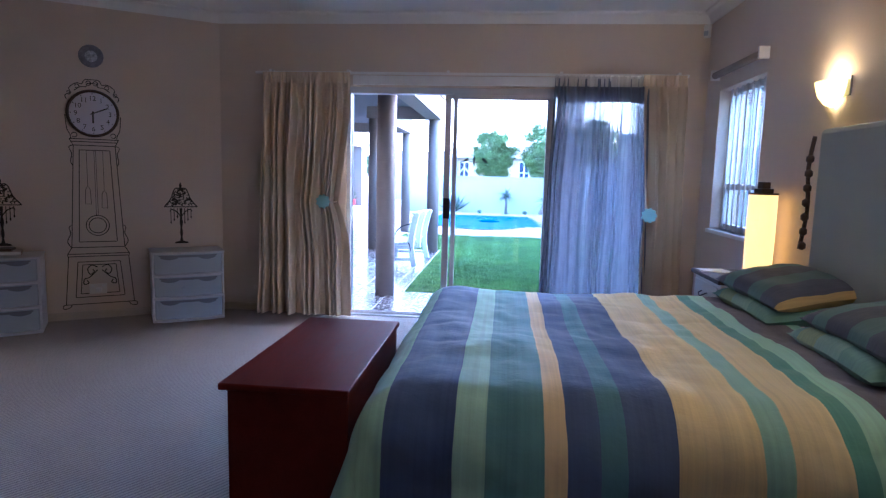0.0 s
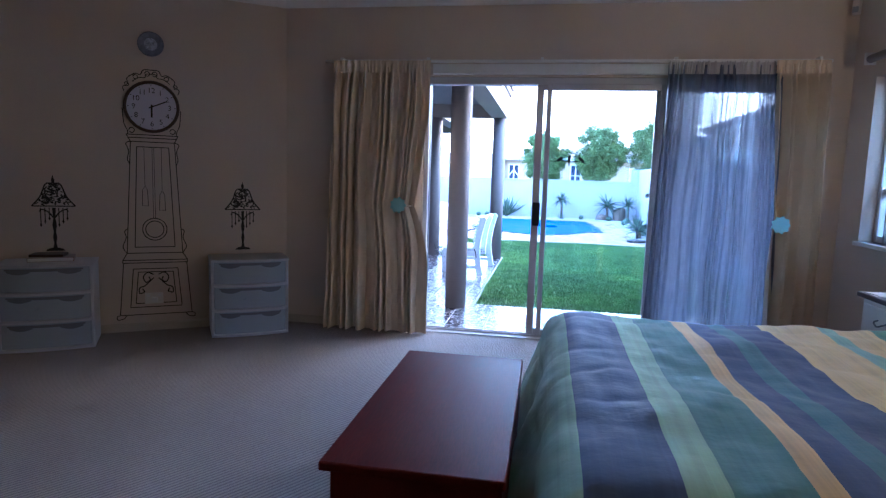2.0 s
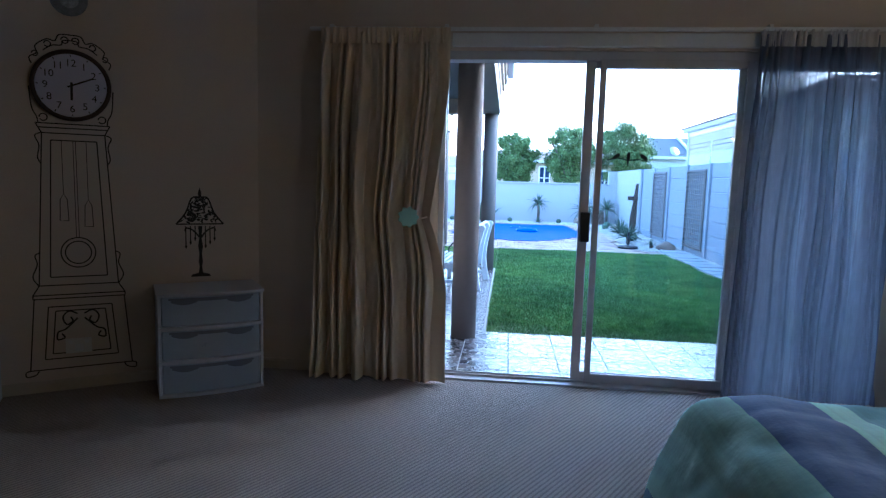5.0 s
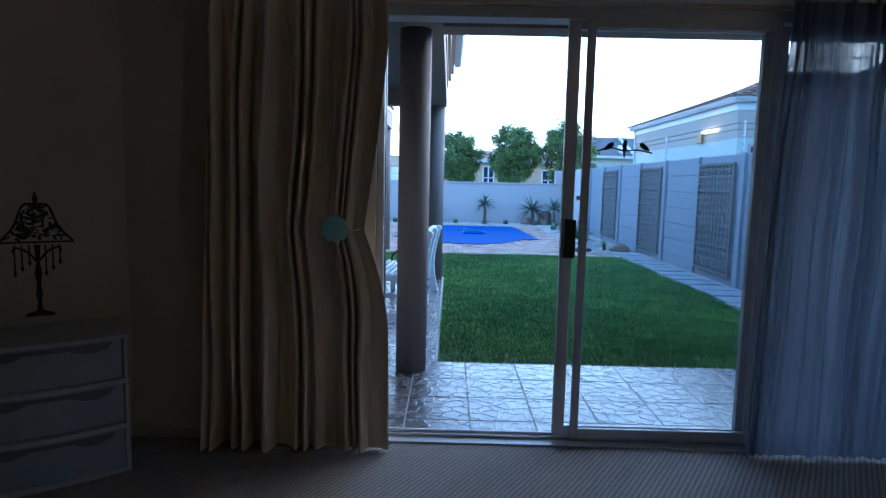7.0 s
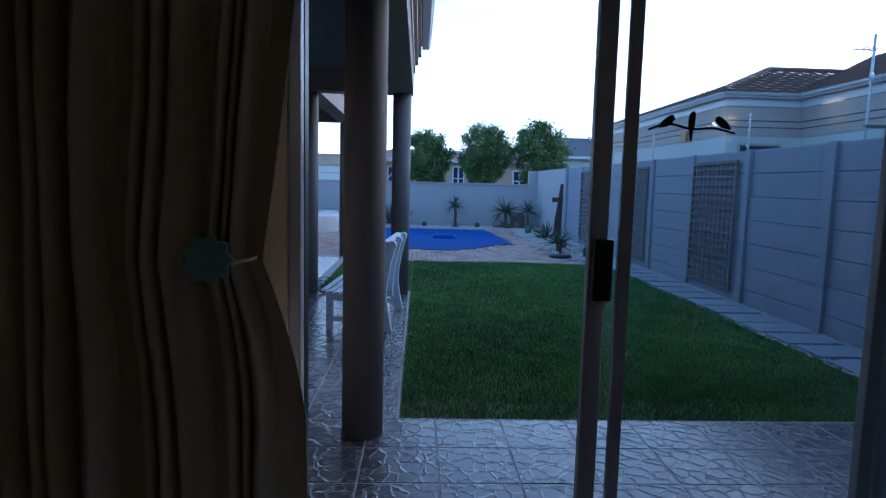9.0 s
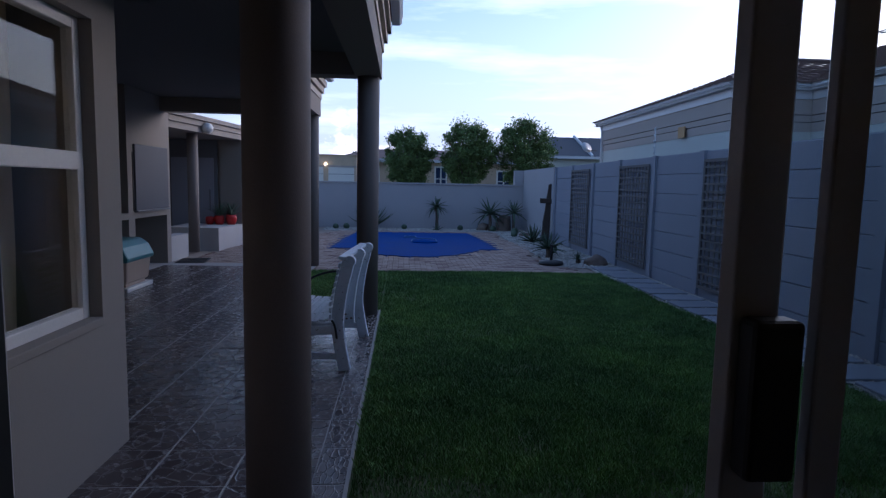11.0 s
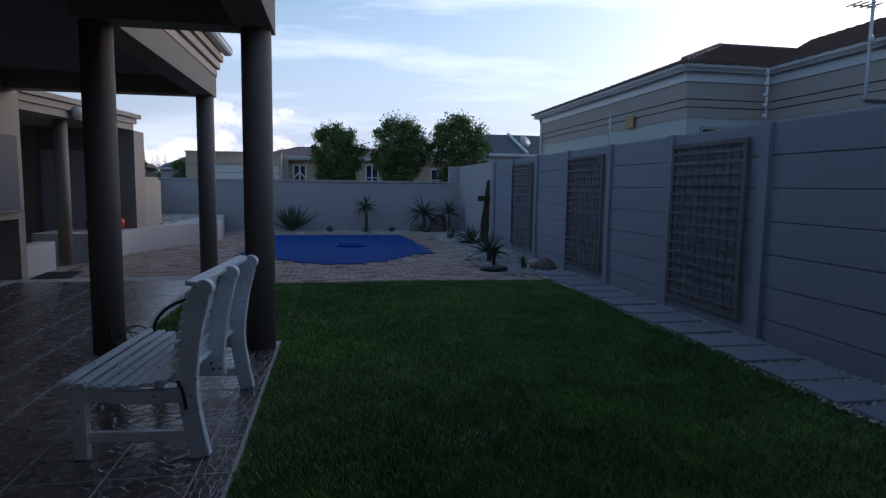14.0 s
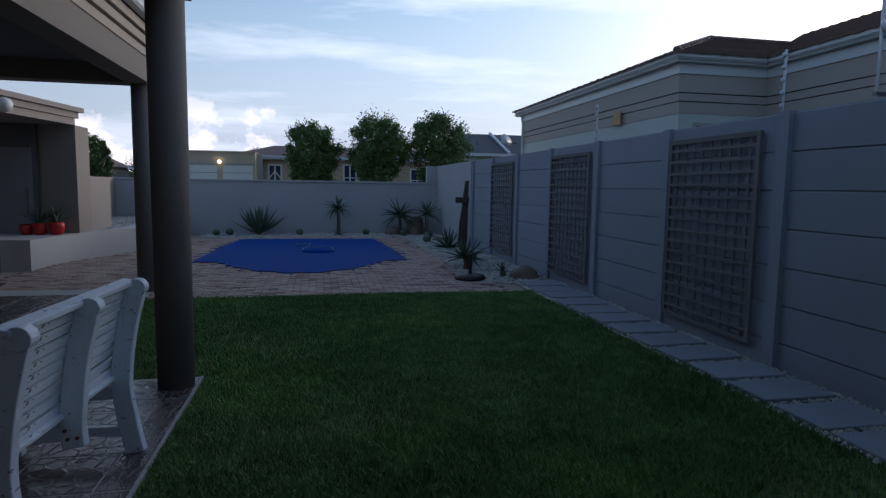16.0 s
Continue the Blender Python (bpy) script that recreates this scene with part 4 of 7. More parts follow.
papers = empty("papers", pose(1.58, 4.62, FL + 0.83), "loose white papers on the bedside table", "papers")
for k in range(3):
    part("sheet", boxes((-0.10, -0.075, k * 0.0025, 0.10, 0.075, k * 0.0025 + 0.002)), M_WHITEP, papers, m=pose(0, 0, 0, 0, 0, 8 * k - 6))
lamp = empty("table_lamp", pose(1.755, 4.30, FL + 0.83), "lit cylindrical cream table lamp on the bedside table", "lamp")
bm = bmesh.new()
lathe(bm, [(0.08, 0), (0.08, 0.03)], 28)
part("base", bm, M_DARKW, lamp, bevel=0.003)
bm = bmesh.new()
lathe(bm, [(0.088, 0.03), (0.092, 0.30), (0.090, 0.58)], 36)
part("shade", bm, M_LAMP, lamp, "glowing cream paper shade", smooth=False)
bm = bmesh.new()
lathe(bm, [(0.094, 0.58), (0.094, 0.592)], 36)
part("rim", bm, M_DARKW, lamp)
clockbox = empty("small_box", pose(1.755, 4.30, FL + 1.422, 0, 0, 20), "small dark wooden box on top of the lamp", "box")
part("body", boxes((-0.05, -0.035, 0, 0.05, 0.035, 0.03)), M_DARKW, clockbox, bevel=0.004)
part("lid", boxes((-0.032, -0.025, 0.03, 0.03, 0.025, 0.075)), M_DARKW, clockbox, bevel=0.004)

# wall sconce
sconce = empty("wall_sconce", pose(RX, 3.78, 2.05), "lit half-bowl wall light above the bed", "wall light")
bm = bmesh.new()
n = 20
prof = [(0.02, -0.10), (0.06, -0.082), (0.10, -0.035), (0.118, 0.02), (0.122, 0.045)]
rings = [[bm.verts.new((-0.012 - r * math.sin(math.pi * k / n) * 0.85, r * math.cos(math.pi * k / n), z)) for k in range(n + 1)] for r, z in prof]
for a, b in zip(rings, rings[1:]):
    for k in range(n):
        bm.faces.new((a[k], a[k + 1], b[k + 1], b[k]))
part("bowl", bm, M_SCONCE, sconce, "glowing yellow glass half bowl", smooth=True)
part("back_plate", boxes((-0.012, -0.15, -0.05, -0.002, 0.15, 0.06)), M_STEEL, sconce, bevel=0.003)
lb = bpy.data.lights.new("sconce_bulb", "POINT")
lb.energy, lb.color, lb.shadow_soft_size = 0.07, (1.0, 0.68, 0.28), 0.04
lo_ = new("sconce_bulb", lb)
lo_.matrix_world = pose(RX - 0.075, 3.78, 2.10)

# ---- outdoors: ground, patio, lawn ----
solid("ground", boxes((-300, -300, -0.5, 300, 400, -0.17)), M_GROUND, "dry sandy ground running to the horizon", "ground")
PX, PY, LY = -1.31, 7.95, 15.95
solid("pavement", boxes((-7.5, FY + WT, -0.17, 3.2, PY, GZ - 0.0025), (-7.5, PY, -0.17, PX, 12.60, GZ - 0.0025), (-7.5, 12.60, -0.17, -2.62, 16.75, GZ - 0.0025)), M_GROUT, "concrete patio bed with pale grout", "patio")
lawn_soil = solid("lawn_bed", boxes((PX, PY, -0.17, 2.5, LY, -0.10), (-2.62, 12.6, -0.17, PX, LY, -0.10)), M_SOIL, "bare brown soil under the lawn", "soil")

# veranda: columns, beams, soffit
def column(x, y, z1=2.62, r=0.124):
    th = empty("column", pose(x, y, GZ), "round taupe plastered veranda column", "column", "veranda columns", "structure")
    bm = bmesh.new()
    lathe(bm, [(r, 0), (r, z1 - GZ)], 40)
    part("shaft", bm, M_COLUMN, th, smooth=False)
    for pol in th.children[0].data.polygons:
        pol.use_smooth = len(pol.vertices) == 4
    return th


for cx, cy in ((-1.52, 7.73), (-1.455, 12.42), (-2.70, 12.45), (-2.70, 16.55)):
    column(cx, cy)

BB, BT = 2.62, 2.92


def fascia(name, x0, y0, x1, y1, nx, ny, ext0=0.0, ext1=0.0, gutter=True):
    """A plaster beam face from (x0, y0) to (x1, y1), with stepped boards above it; (nx, ny) points outward."""
    th = empty(name, pose(0, 0, 0), "stepped taupe fascia over the veranda beam", "fascia", "veranda fascias", "structure")
    ang = math.atan2(y1 - y0, x1 - x0)
    ln = math.hypot(x1 - x0, y1 - y0)
    m = pose(x0, y0, 0, 0, 0, math.degrees(ang))
    s = 1 if (m.to_3x3() @ Vector((0, 1, 0))).dot(Vector((nx, ny, 0))) > 0 else -1
    for k in range(3):
        a, b = sorted((s * -0.05, s * (0.035 + 0.04 * k)))
        part("board", boxes((-ext0 * (k + 1), a, BT + 0.003 + 0.115 * k, ln + ext1 * (k + 1), b, BT + 0.115 * (k + 1) - 0.012)), M_BOARD, th, bevel=0.004, m=m)
        a, b = sorted((s * -0.05, s * (0.012 + 0.04 * k)))
        part("groove", boxes((-ext0 * k, a, BT + 0.115 * (k + 1) - 0.0125, ln + ext1 * k, b, BT + 0.115 * (k + 1) + 0.0025)), M_STUCCO, th, m=m)
    if gutter:
        bm = bmesh.new()
        o = 0.125
        prof = [(o, 0.0), (o + 0.09, 0.0), (o + 0.115, 0.03), (o + 0.115, 0.075), (o + 0.125, 0.085), (o + 0.125, 0.095), (o, 0.095)]
        rows = [[bm.verts.new((x, s * a, BT + 0.345 + b)) for a, b in prof] for x in (-ext0 * 4, ln + ext1 * 4)]
        k = len(prof)
        for i in range(k):
            bm.faces.new((rows[0][i], rows[0][(i + 1) % k], rows[1][(i + 1) % k], rows[1][i]))
        bm.faces.new(rows[0])
        bm.faces.new(rows[1][::-1])
        part("gutter", bm, M_GUTTER, th, "white metal gutter", m=m)
    return th


solid("beam_1", boxes((-1.60, FY + WT, BB, -1.31, 12.56, BT), (-2.84, 12.30, BB, -1.60, 12.56, BT), (-2.84, 12.56, BB, -2.56, 16.69, BT), (-5.6, 16.42, BB, -2.84, 16.69, BT), (-1.60, FY + WT, BT, -1.33, 12.54, 3.3), (-2.84, 12.32, BT, -1.60, 12.54, 3.3), (-2.84, 12.54, BT, -2.58, 16.67, 3.3)), M_STUCCO, "taupe plastered veranda beams", "beam")
fascia("fascia", -1.33, FY + 0.30, -1.33, 12.54, 1, 0, 0, 0.04)
fascia("fascia", -1.33, 12.54, -2.58, 12.54, 0, 1, 0.04, 0, False)
fascia("fascia", -2.58, 12.54, -2.58, 16.67, 1, 0, 0, 0.04)
solid("ceiling_veranda", boxes((-7.5, 8.94, 2.86, -1.60, 12.30, 2.98), (-7.5, 12.30, 2.86, -2.84, 16.42, 2.98), (-2.62, FY + WT, 2.86, -1.60, 8.94, 2.98)), M_SOFFIT, "grey painted veranda soffit", "ceiling")
solid("beam_2", boxes((-1.31, 7.60, BB, 3.2, 7.86, BT), (-1.33, 7.60, BT, 3.2, 7.84, 3.3)), M_STUCCO, "taupe plastered beam along the patio edge", "beam")
# unseen slab assumed behind the beam; it cuts the skylight into the room
solid("ceiling_patio", boxes((-1.31, FY + WT, 2.86, 3.2, 7.60, 2.98)), M_SOFFIT, "assumed grey soffit over the patio, shading the door", "ceiling")
light = empty("ceiling_light", pose(-3.2, 10.6, 2.86), "small round soffit light, unlit", "ceiling light")
bm = bmesh.new()
lathe(bm, [(0.06, -0.03), (0.09, -0.02), (0.095, 0.0)], 24)
part("diffuser", bm, M_SOFFIT, light, smooth=True)
bm = bmesh.new()
vs = [bm.verts.new(p) for p in ((-8.2, FY + 0.2, 3.31), (-1.15, FY + 0.2, 3.31), (-1.15, 12.72, 3.31), (-2.45, 12.72, 3.31), (-2.45, 16.85, 3.31), (-8.2, 16.85, 3.31), (-5.2, 9.5, 4.6), (-5.2, 13.5, 4.6))]
for f in ((0, 1, 6), (1, 2, 3, 7, 6), (3, 4, 7), (4, 5, 7), (5, 0, 6, 7)):
    bm.faces.new([vs[k] for k in f])
solid("roof_veranda", bm, M_ROOFT, "brown tiled veranda roof", "roof")
bm = bmesh.new()
vs = [bm.verts.new(p) for p in ((LX - 0.6, BACK - 0.6, 3.26), (RX + 0.65, BACK - 0.6, 3.26), (RX + 0.65, FY + 0.55, 3.26), (LX - 0.6, FY + 0.55, 3.26), (-1.8, 1.4, 4.9), (-1.8, 3.2, 4.9))]
for f in ((0, 1, 4), (1, 2, 5, 4), (2, 3, 5), (3, 0, 4, 5), (3, 2, 1, 0)):
    bm.faces.new([vs[k] for k in f])
solid("roof_bedroom", bm, M_ROOFT, "brown tiled bedroom roof", "roof")

# wing beside the veranda, with a window
VX = -2.62
solid("wall_wing", boxes((VX - 0.25, FY + WT, -0.17, VX, 6.56, BT), (VX - 0.25, 8.67, -0.17, VX, 8.92, BT), (VX - 0.25, 6.56, -0.17, VX, 8.67, 0.70), (VX - 0.25, 6.56, 2.22, VX, 8.67, BT), (-7.5, 8.67, -0.17, VX - 0.25, 8.92, BT)), M_STUCCO2, "taupe plastered wing wall with a window", "wall")
# unseen room: a closed box added so the window stays dark
solid("wall_wing_inside", boxes((-4.6, FY + 0.6, -0.1, -4.5, 8.67, 2.9), (-4.5, 6.40, -0.1, VX - 0.25, 6.5, 2.9), (-4.6, 6.5, 2.75, VX - 0.25, 8.67, 2.85), (-4.5, 6.5, -0.14, VX - 0.25, 8.67, -0.06)), M_INNER, "plain dim box added behind the wing window", "wall")
w2 = empty("window_2", pose(0, 0, 0), "white-framed window with curtains behind it", "window", kind="structure")
fx = VX - 0.125
part("window_frame", boxes((fx, 6.56, 0.70, fx + 0.06, 6.62, 2.22), (fx, 8.61, 0.70, fx + 0.06, 8.67, 2.22), (fx, 6.62, 0.70, fx + 0.06, 8.61, 0.765), (fx, 6.62, 2.16, fx + 0.06, 8.61, 2.22), (fx - 0.004, 6.62, 1.47, fx + 0.066, 8.61, 1.56), (fx, 7.58, 0.765, fx + 0.06, 7.64, 1.47), (fx, 7.58, 1.56, fx + 0.06, 7.64, 2.16)), M_WHITEP, w2, bevel=0.006)
for a, b, c, d in ((6.62, 7.58, 0.765, 1.47), (7.64, 8.61, 0.765, 1.47), (6.62, 7.58, 1.56, 2.16), (7.64, 8.61, 1.56, 2.16)):
    pn = part("pane", boxes((fx + 0.025, a, c, fx + 0.031, b, d)), M_GLASS, w2)
    pn.visible_shadow = False
part("window_sill", boxes((VX - 0.13, 6.563, 0.66, VX + 0.012, 8.667, 0.706)), M_STUCCO2, w2, bevel=0.006)
c2 = empty("curtain", pose(0, 0, 0), "cream curtain hanging inside the wing window", "curtain", "cream curtains")
ob = new("cloth", curtain_mesh("cloth", -1.05, 1.0, 0, 0.1, 2.5, 18, 0.035, M_CURTAIN, seed=21))
ob.parent = c2
ob.matrix_local = pose(VX - 0.40, 7.62, 0, 0, 0, 90)

# braai wall at the back of the veranda
BRX = -5.3
solid("wall_braai", boxes((BRX - 0.7, 15.10, GZ, BRX, 15.32, 2.86), (BRX - 0.7, 16.62, GZ, BRX, 16.80, 2.86), (BRX - 0.7, 15.32, 1.98, BRX, 16.62, 2.86), (BRX - 0.7, 15.32, 0.80, BRX, 16.62, 0.90), (BRX - 0.8, 15.0, GZ, BRX - 0.7, 16.80, 2.86), (BRX - 0.7, 11.6, 0.80, BRX + 0.02, 15.10, 0.90), (BRX - 0.7, 14.1, GZ, BRX, 14.22, 0.80), (BRX - 0.7, 13.0, GZ, BRX, 13.12, 0.80), (BRX - 0.8, 8.9, GZ, BRX - 0.7, 15.0, 2.86)), M_STUCCO2, "plastered braai wall with counter and alcoves", "braai")
braai = empty("braai_door", pose(BRX - 0.02, 15.97, 0), "grey steel braai shutter hanging in the wall", "braai shutter")
part("shutter", boxes((0.0, -0.66, 0.93, 0.055, 0.66, 1.98)), M_SHUTTER, braai, bevel=0.01)
part("lip", boxes((0.0, -0.67, 0.90, 0.085, 0.67, 0.93)), M_STEEL, braai, bevel=0.004)
for sg in (-1, 1):
    part("side_rail", boxes((0.0, sg * 0.68 - 0.02, 0.92, 0.03, sg * 0.68 + 0.02, 1.85)), M_BLACK, braai)
bin_ = empty("storage_bin", pose(-4.97, 13.95, GZ), "beige storage bin with a teal domed lid", "storage bin")
bm = bmesh.new()
box(bm, -0.30, -0.40, 0.10, 0.30, 0.40, 0.42)
for v in bm.verts:
    if v.co.z < 0.2:
        v.co.x *= 0.9
        v.co.y *= 0.9
part("tub", bm, M_BEIGE, bin_, bevel=0.03)
bm = bmesh.new()
prof = [(-0.33, 0.40), (-0.33, 0.46), (-0.26, 0.60), (-0.15, 0.68), (0.15, 0.68), (0.26, 0.60), (0.33, 0.46), (0.33, 0.40)]
rows = [[bm.verts.new((a, y, b)) for a, b in prof] for y in (-0.43, 0.43)]
for i in range(len(prof)):
    bm.faces.new((rows[0][i], rows[0][(i + 1) % len(prof)], rows[1][(i + 1) % len(prof)], rows[1][i]))
bm.faces.new(rows[0])
bm.faces.new(rows[1][::-1])
part("lid", bm, M_TEAL, bin_, "teal domed plastic lid", bevel=0.03)
part("base", boxes((-0.31, -0.41, 0.0, 0.31, 0.41, 0.06)), M_WHITEP, bin_, bevel=0.01)
for a in (-0.2, 0.2):
    part("foot", boxes((a - 0.04, -0.3, 0.06, a + 0.04, 0.3, 0.10)), M_BEIGE, bin_)

# ---- entrance wing and garden walls ----
solid("wall_entrance", boxes((-8.2, 16.80, GZ - 0.09, -7.2, 21.0, 2.50), (-5.45, 20.35, GZ - 0.09, -4.85, 21.0, 2.398), (-7.2, 20.40, GZ - 0.09, -5.45, 21.0, 2.50)), M_STUCCO, "taupe plastered entrance walls", "wall")
bm = bmesh.new()
for z0, z1, o in ((2.40, 2.52, 0.0), (2.524, 2.63, 0.05), (2.634, 2.72, 0.12)):
    prism(bm, [(-8.2, 16.82), (-5.42 + o, 16.82), (-4.87 + o, 20.42 + o), (-8.2, 20.42 + o)], z0, z1)
solid("roof_entrance", bm, M_STUCCO2, "flat pale stepped entrance canopy", "roof")
column(-5.46, 18.5, 2.40, 0.11)
lampg = empty("wall_lamp", pose(-5.10, 18.35, 2.50), "unlit white globe lamp on the canopy", "lamp")
bm = bmesh.new()
lathe(bm, [(0.03, -0.11), (0.08, -0.09), (0.115, -0.04), (0.12, 0.02), (0.09, 0.08), (0.03, 0.11)], 20)
part("globe", bm, M_WHITEP, lampg, smooth=True)
part("bracket", boxes((-0.12, -0.03, 0.03, -0.02, 0.03, 0.09)), M_BLACK, lampg)
dr2 = empty("door_2", pose(-6.1, 20.398, GZ, 0, 0, -90), "grey panelled front door", "door", kind="structure")
part("door_panel", boxes((0, -0.5, 0.0, 0.05, 0.5, 2.05)), M_DOORGREY, dr2, bevel=0.006)
part("door_frame", boxes((0, -0.58, 0.0, 0.035, -0.5, 2.12), (0, 0.5, 0.0, 0.035, 0.58, 2.12), (0, -0.5, 2.05, 0.035, 0.5, 2.12)), M_SOFFIT, dr2)
part("transom", boxes((0, -0.58, 2.12, 0.03, 0.58, 2.47)), M_SOFFIT, dr2, "dark panel over the door")
part("door_handle", boxes((0.05, 0.40, 0.8, 0.08, 0.43, 1.3)), M_STEEL, dr2)
solid("wall_ledge", boxes((-5.62, 16.95, GZ - 0.09, -5.38, 17.9, 0.36)), M_WHITEWALL, "low white ledge wall by the entrance", "wall")
bm = bmesh.new()
edge = [tuple(p[:2]) for p in smooth_path([(-5.06, 18.85, 0), (-4.83, 20.3, 0), (-4.3, 21.6, 0), (-3.8, 22.5, 0), (-3.75, 23.4, 0), (-4.2, 26.5, 0)], 6)]
prism(bm, edge + [(-6.2, 26.5), (-6.2, 18.95)], GZ - 0.09, 0.40)
solid("wall_planter", bm, M_WHITEWALL, "low curved white planter wall", "wall")
solid("wall_garden_north", boxes((-6.2, 26.60, -0.17, 3.45, 26.82, 1.44)), M_GARDEN, "painted grey garden wall behind the pool", "wall")
solid("wall_coping", boxes((-6.2, 26.56, 1.444, 2.9, 26.86, 1.50)), M_GARDEN, "thin coping on the garden wall", "coping", bevel=0.01)
solid("wall_garden_corner", boxes((3.18, 22.28, -0.17, 3.40, 26.60, 2.0), (2.86, 26.57, 1.444, 3.40, 26.80, 2.0)), M_GARDEN, "stepped grey garden wall corner", "wall")
solid("wall_garden_west", boxes((-5.05, 21.0, -0.17, -4.85, 22.15, 1.41), (-6.3, 22.0, -0.17, -5.05, 22.15, 1.41), (-6.3, 22.15, -0.17, -6.1, 26.60, 1.50)), M_STUCCO2, "white garden side wall", "wall")

# ---- precast boundary wall with trellises ----
WXF = 3.23
fence = empty("precast_wall", pose(0, 0, 0), "grey painted precast concrete panel wall", "wall", kind="structure")
PITCH, POST0 = 1.67, 12.20
post_y = [POST0 + PITCH * k for k in range(-8, 7)]
pm = to_mesh("post", boxes((-0.03, -0.065, -0.10, 0.10, 0.065, 2.0)), M_PRECAST)
panel_h = 0.312
bmp = bmesh.new()
box(bmp, 0.012, -PITCH / 2 + 0.06, 0.0, 0.055, PITCH / 2 - 0.06, panel_h - 0.008)
bmesh.ops.bevel(bmp, geom=list(bmp.edges), offset=0.006, segments=1, affect="EDGES")
box(bmp, 0.03, -PITCH / 2 + 0.06, -0.01, 0.05, PITCH / 2 - 0.06, panel_h)
pl = to_mesh("panel", bmp, M_PRECAST)
for k, y in enumerate(post_y):
    o = new("post", pm)
    o.parent, o.location = fence, (WXF, y, 0)
    if k + 1 < len(post_y):
        for j in range(7):
            o = new("panel", pl)
            o.parent, o.location = fence, (WXF + 0.004 * math.sin(k * 3 + j * 5), y + PITCH / 2, -0.19 + j * panel_h)


def trellis(y0, y1, z0=0.04, z1=1.87):
    th = empty("trellis", pose(WXF - 0.035, (y0 + y1) / 2, z0), "square timber lattice trellis fixed to the wall", "trellis", "wall trellises")
    w, h = y1 - y0, z1 - z0
    fr = [(-0.014, -w / 2, 0, 0.014, -w / 2 + 0.045, h), (-0.014, w / 2 - 0.045, 0, 0.014, w / 2, h), (-0.0135, -w / 2 + 0.045, 0, 0.0135, w / 2 - 0.045, 0.045), (-0.0135, -w / 2 + 0.045, h - 0.045, 0.0135, w / 2 - 0.045, h)]
    for f in fr:
        part("frame_rail", boxes(f), M_TRELLIS, th)
    nv, nh = 9, 15
    vm = to_mesh("slat", boxes((0.0, -0.0135, 0.045, 0.011, 0.0135, h - 0.045)), M_TRELLIS)
    hm = to_mesh("slat", boxes((-0.013, -w / 2 + 0.045, -0.0135, -0.001, w / 2 - 0.045, 0.0135)), M_TRELLIS)
    for k in range(nv):
        o = new("slat", vm)
        o.parent, o.location = th, (0, -w / 2 + w * (k + 1) / (nv + 1), 0)
    for k in range(nh):
        o = new("slat", hm)
        o.parent, o.location = th, (0, 0, h * (k + 1) / (nh + 1))
        o.rotation_euler = (radians(0.4 * math.sin(k * 4.1)), 0, 0)
    return th


for a, b in ((12.42, 13.76), (15.70, 17.12), (19.06, 20.52)):
    trellis(a, b)
for py, ph in ((12.24, 0.50), (15.58, 0.50), (8.9, 0.5)):
    th = empty("electric_fence_pole", pose(WXF - 0.01, py, 1.99), "thin white electric fence pole with insulators", "fence pole", "fence poles")
    bm = bmesh.new()
    tube(bm, [(0, 0, -0.15), (0, 0, ph)], 0.010, 8)
    part("rod", bm, M_GUTTER, th, smooth=True)
    for k in range(5):
        bm = bmesh.new()
        lathe(bm, [(0.010, -0.018), (0.018, -0.010), (0.018, 0.010), (0.010, 0.018)], 10, (-0.012, 0, 0.06 + 0.10 * k))
        part("insulator", bm, M_GUTTER, th, smooth=True)

# stepping path beside the wall
path = empty("stepping_path", pose(0, 0, 0), "grey concrete stepping slabs set in white pebbles", "path", kind="structure")
part("pebble_bed", boxes((2.50, PY, -0.17, 3.2, 16.7, -0.11)), M_SAND, path)
sb = bmesh.new()
box(sb, -0.29, -0.198, -0.05, 0.29, 0.198, 0.0)
bmesh.ops.bevel(sb, geom=list(sb.edges), offset=0.006, segments=1, affect="EDGES")
sm = to_mesh("slab", sb, M_SLAB)
rnd = random.Random(4)
for k in range(18):
    o = new("slab", sm)
    o.parent = path
    o.matrix_local = pose(2.82 + rnd.uniform(-0.015, 0.015), 8.2 + 0.485 * k, -0.058 + rnd.uniform(-0.005, 0.005), rnd.uniform(-0.6, 0.6), rnd.uniform(-0.6, 0.6), rnd.uniform(-1.5, 1.5))


def pebbles(name, count, area, z, r0, r1, material, label, seed):
    """Loose stones as low octahedra, in one mesh."""
    rnd = np.random.RandomState(seed)
    verts, faces = [], []
    base = np.array([(1, 0, 0), (0, 1, 0), (-1, 0, 0), (0, -1, 0), (0, 0, 0.8), (0, 0, -0.5)], float)
    tri = [(0, 1, 4), (1, 2, 4), (2, 3, 4), (3, 0, 4), (1, 0, 5), (2, 1, 5), (3, 2, 5), (0, 3, 5)]
    for k in range(count):
        x, y = area(rnd)
        r = rnd.uniform(r0, r1)
        a = rnd.uniform(0, 6.28)
        q = base * (r * rnd.uniform(0.7, 1.3, 3))
        c, s = math.cos(a), math.sin(a)
        q = np.stack([q[:, 0] * c - q[:, 1] * s, q[:, 0] * s + q[:, 1] * c, q[:, 2]], 1) + (x, y, z + rnd.uniform(0, r0))
        o = len(verts)
        verts += q.tolist()
        faces += [(o + i, o + j, o + l) for i, j, l in tri]
    ob = new(name, big_mesh(name, verts, faces, material))
    return tagged(ob, label, "gravel", kind="stuff")


pebbles("path_pebbles", 12000, lambda r: (r.uniform(2.48, 3.2), r.uniform(8.0, 16.7)), -0.088, 0.010, 0.022, M_GRAVEL, "small white pebbles between the slabs", 2)

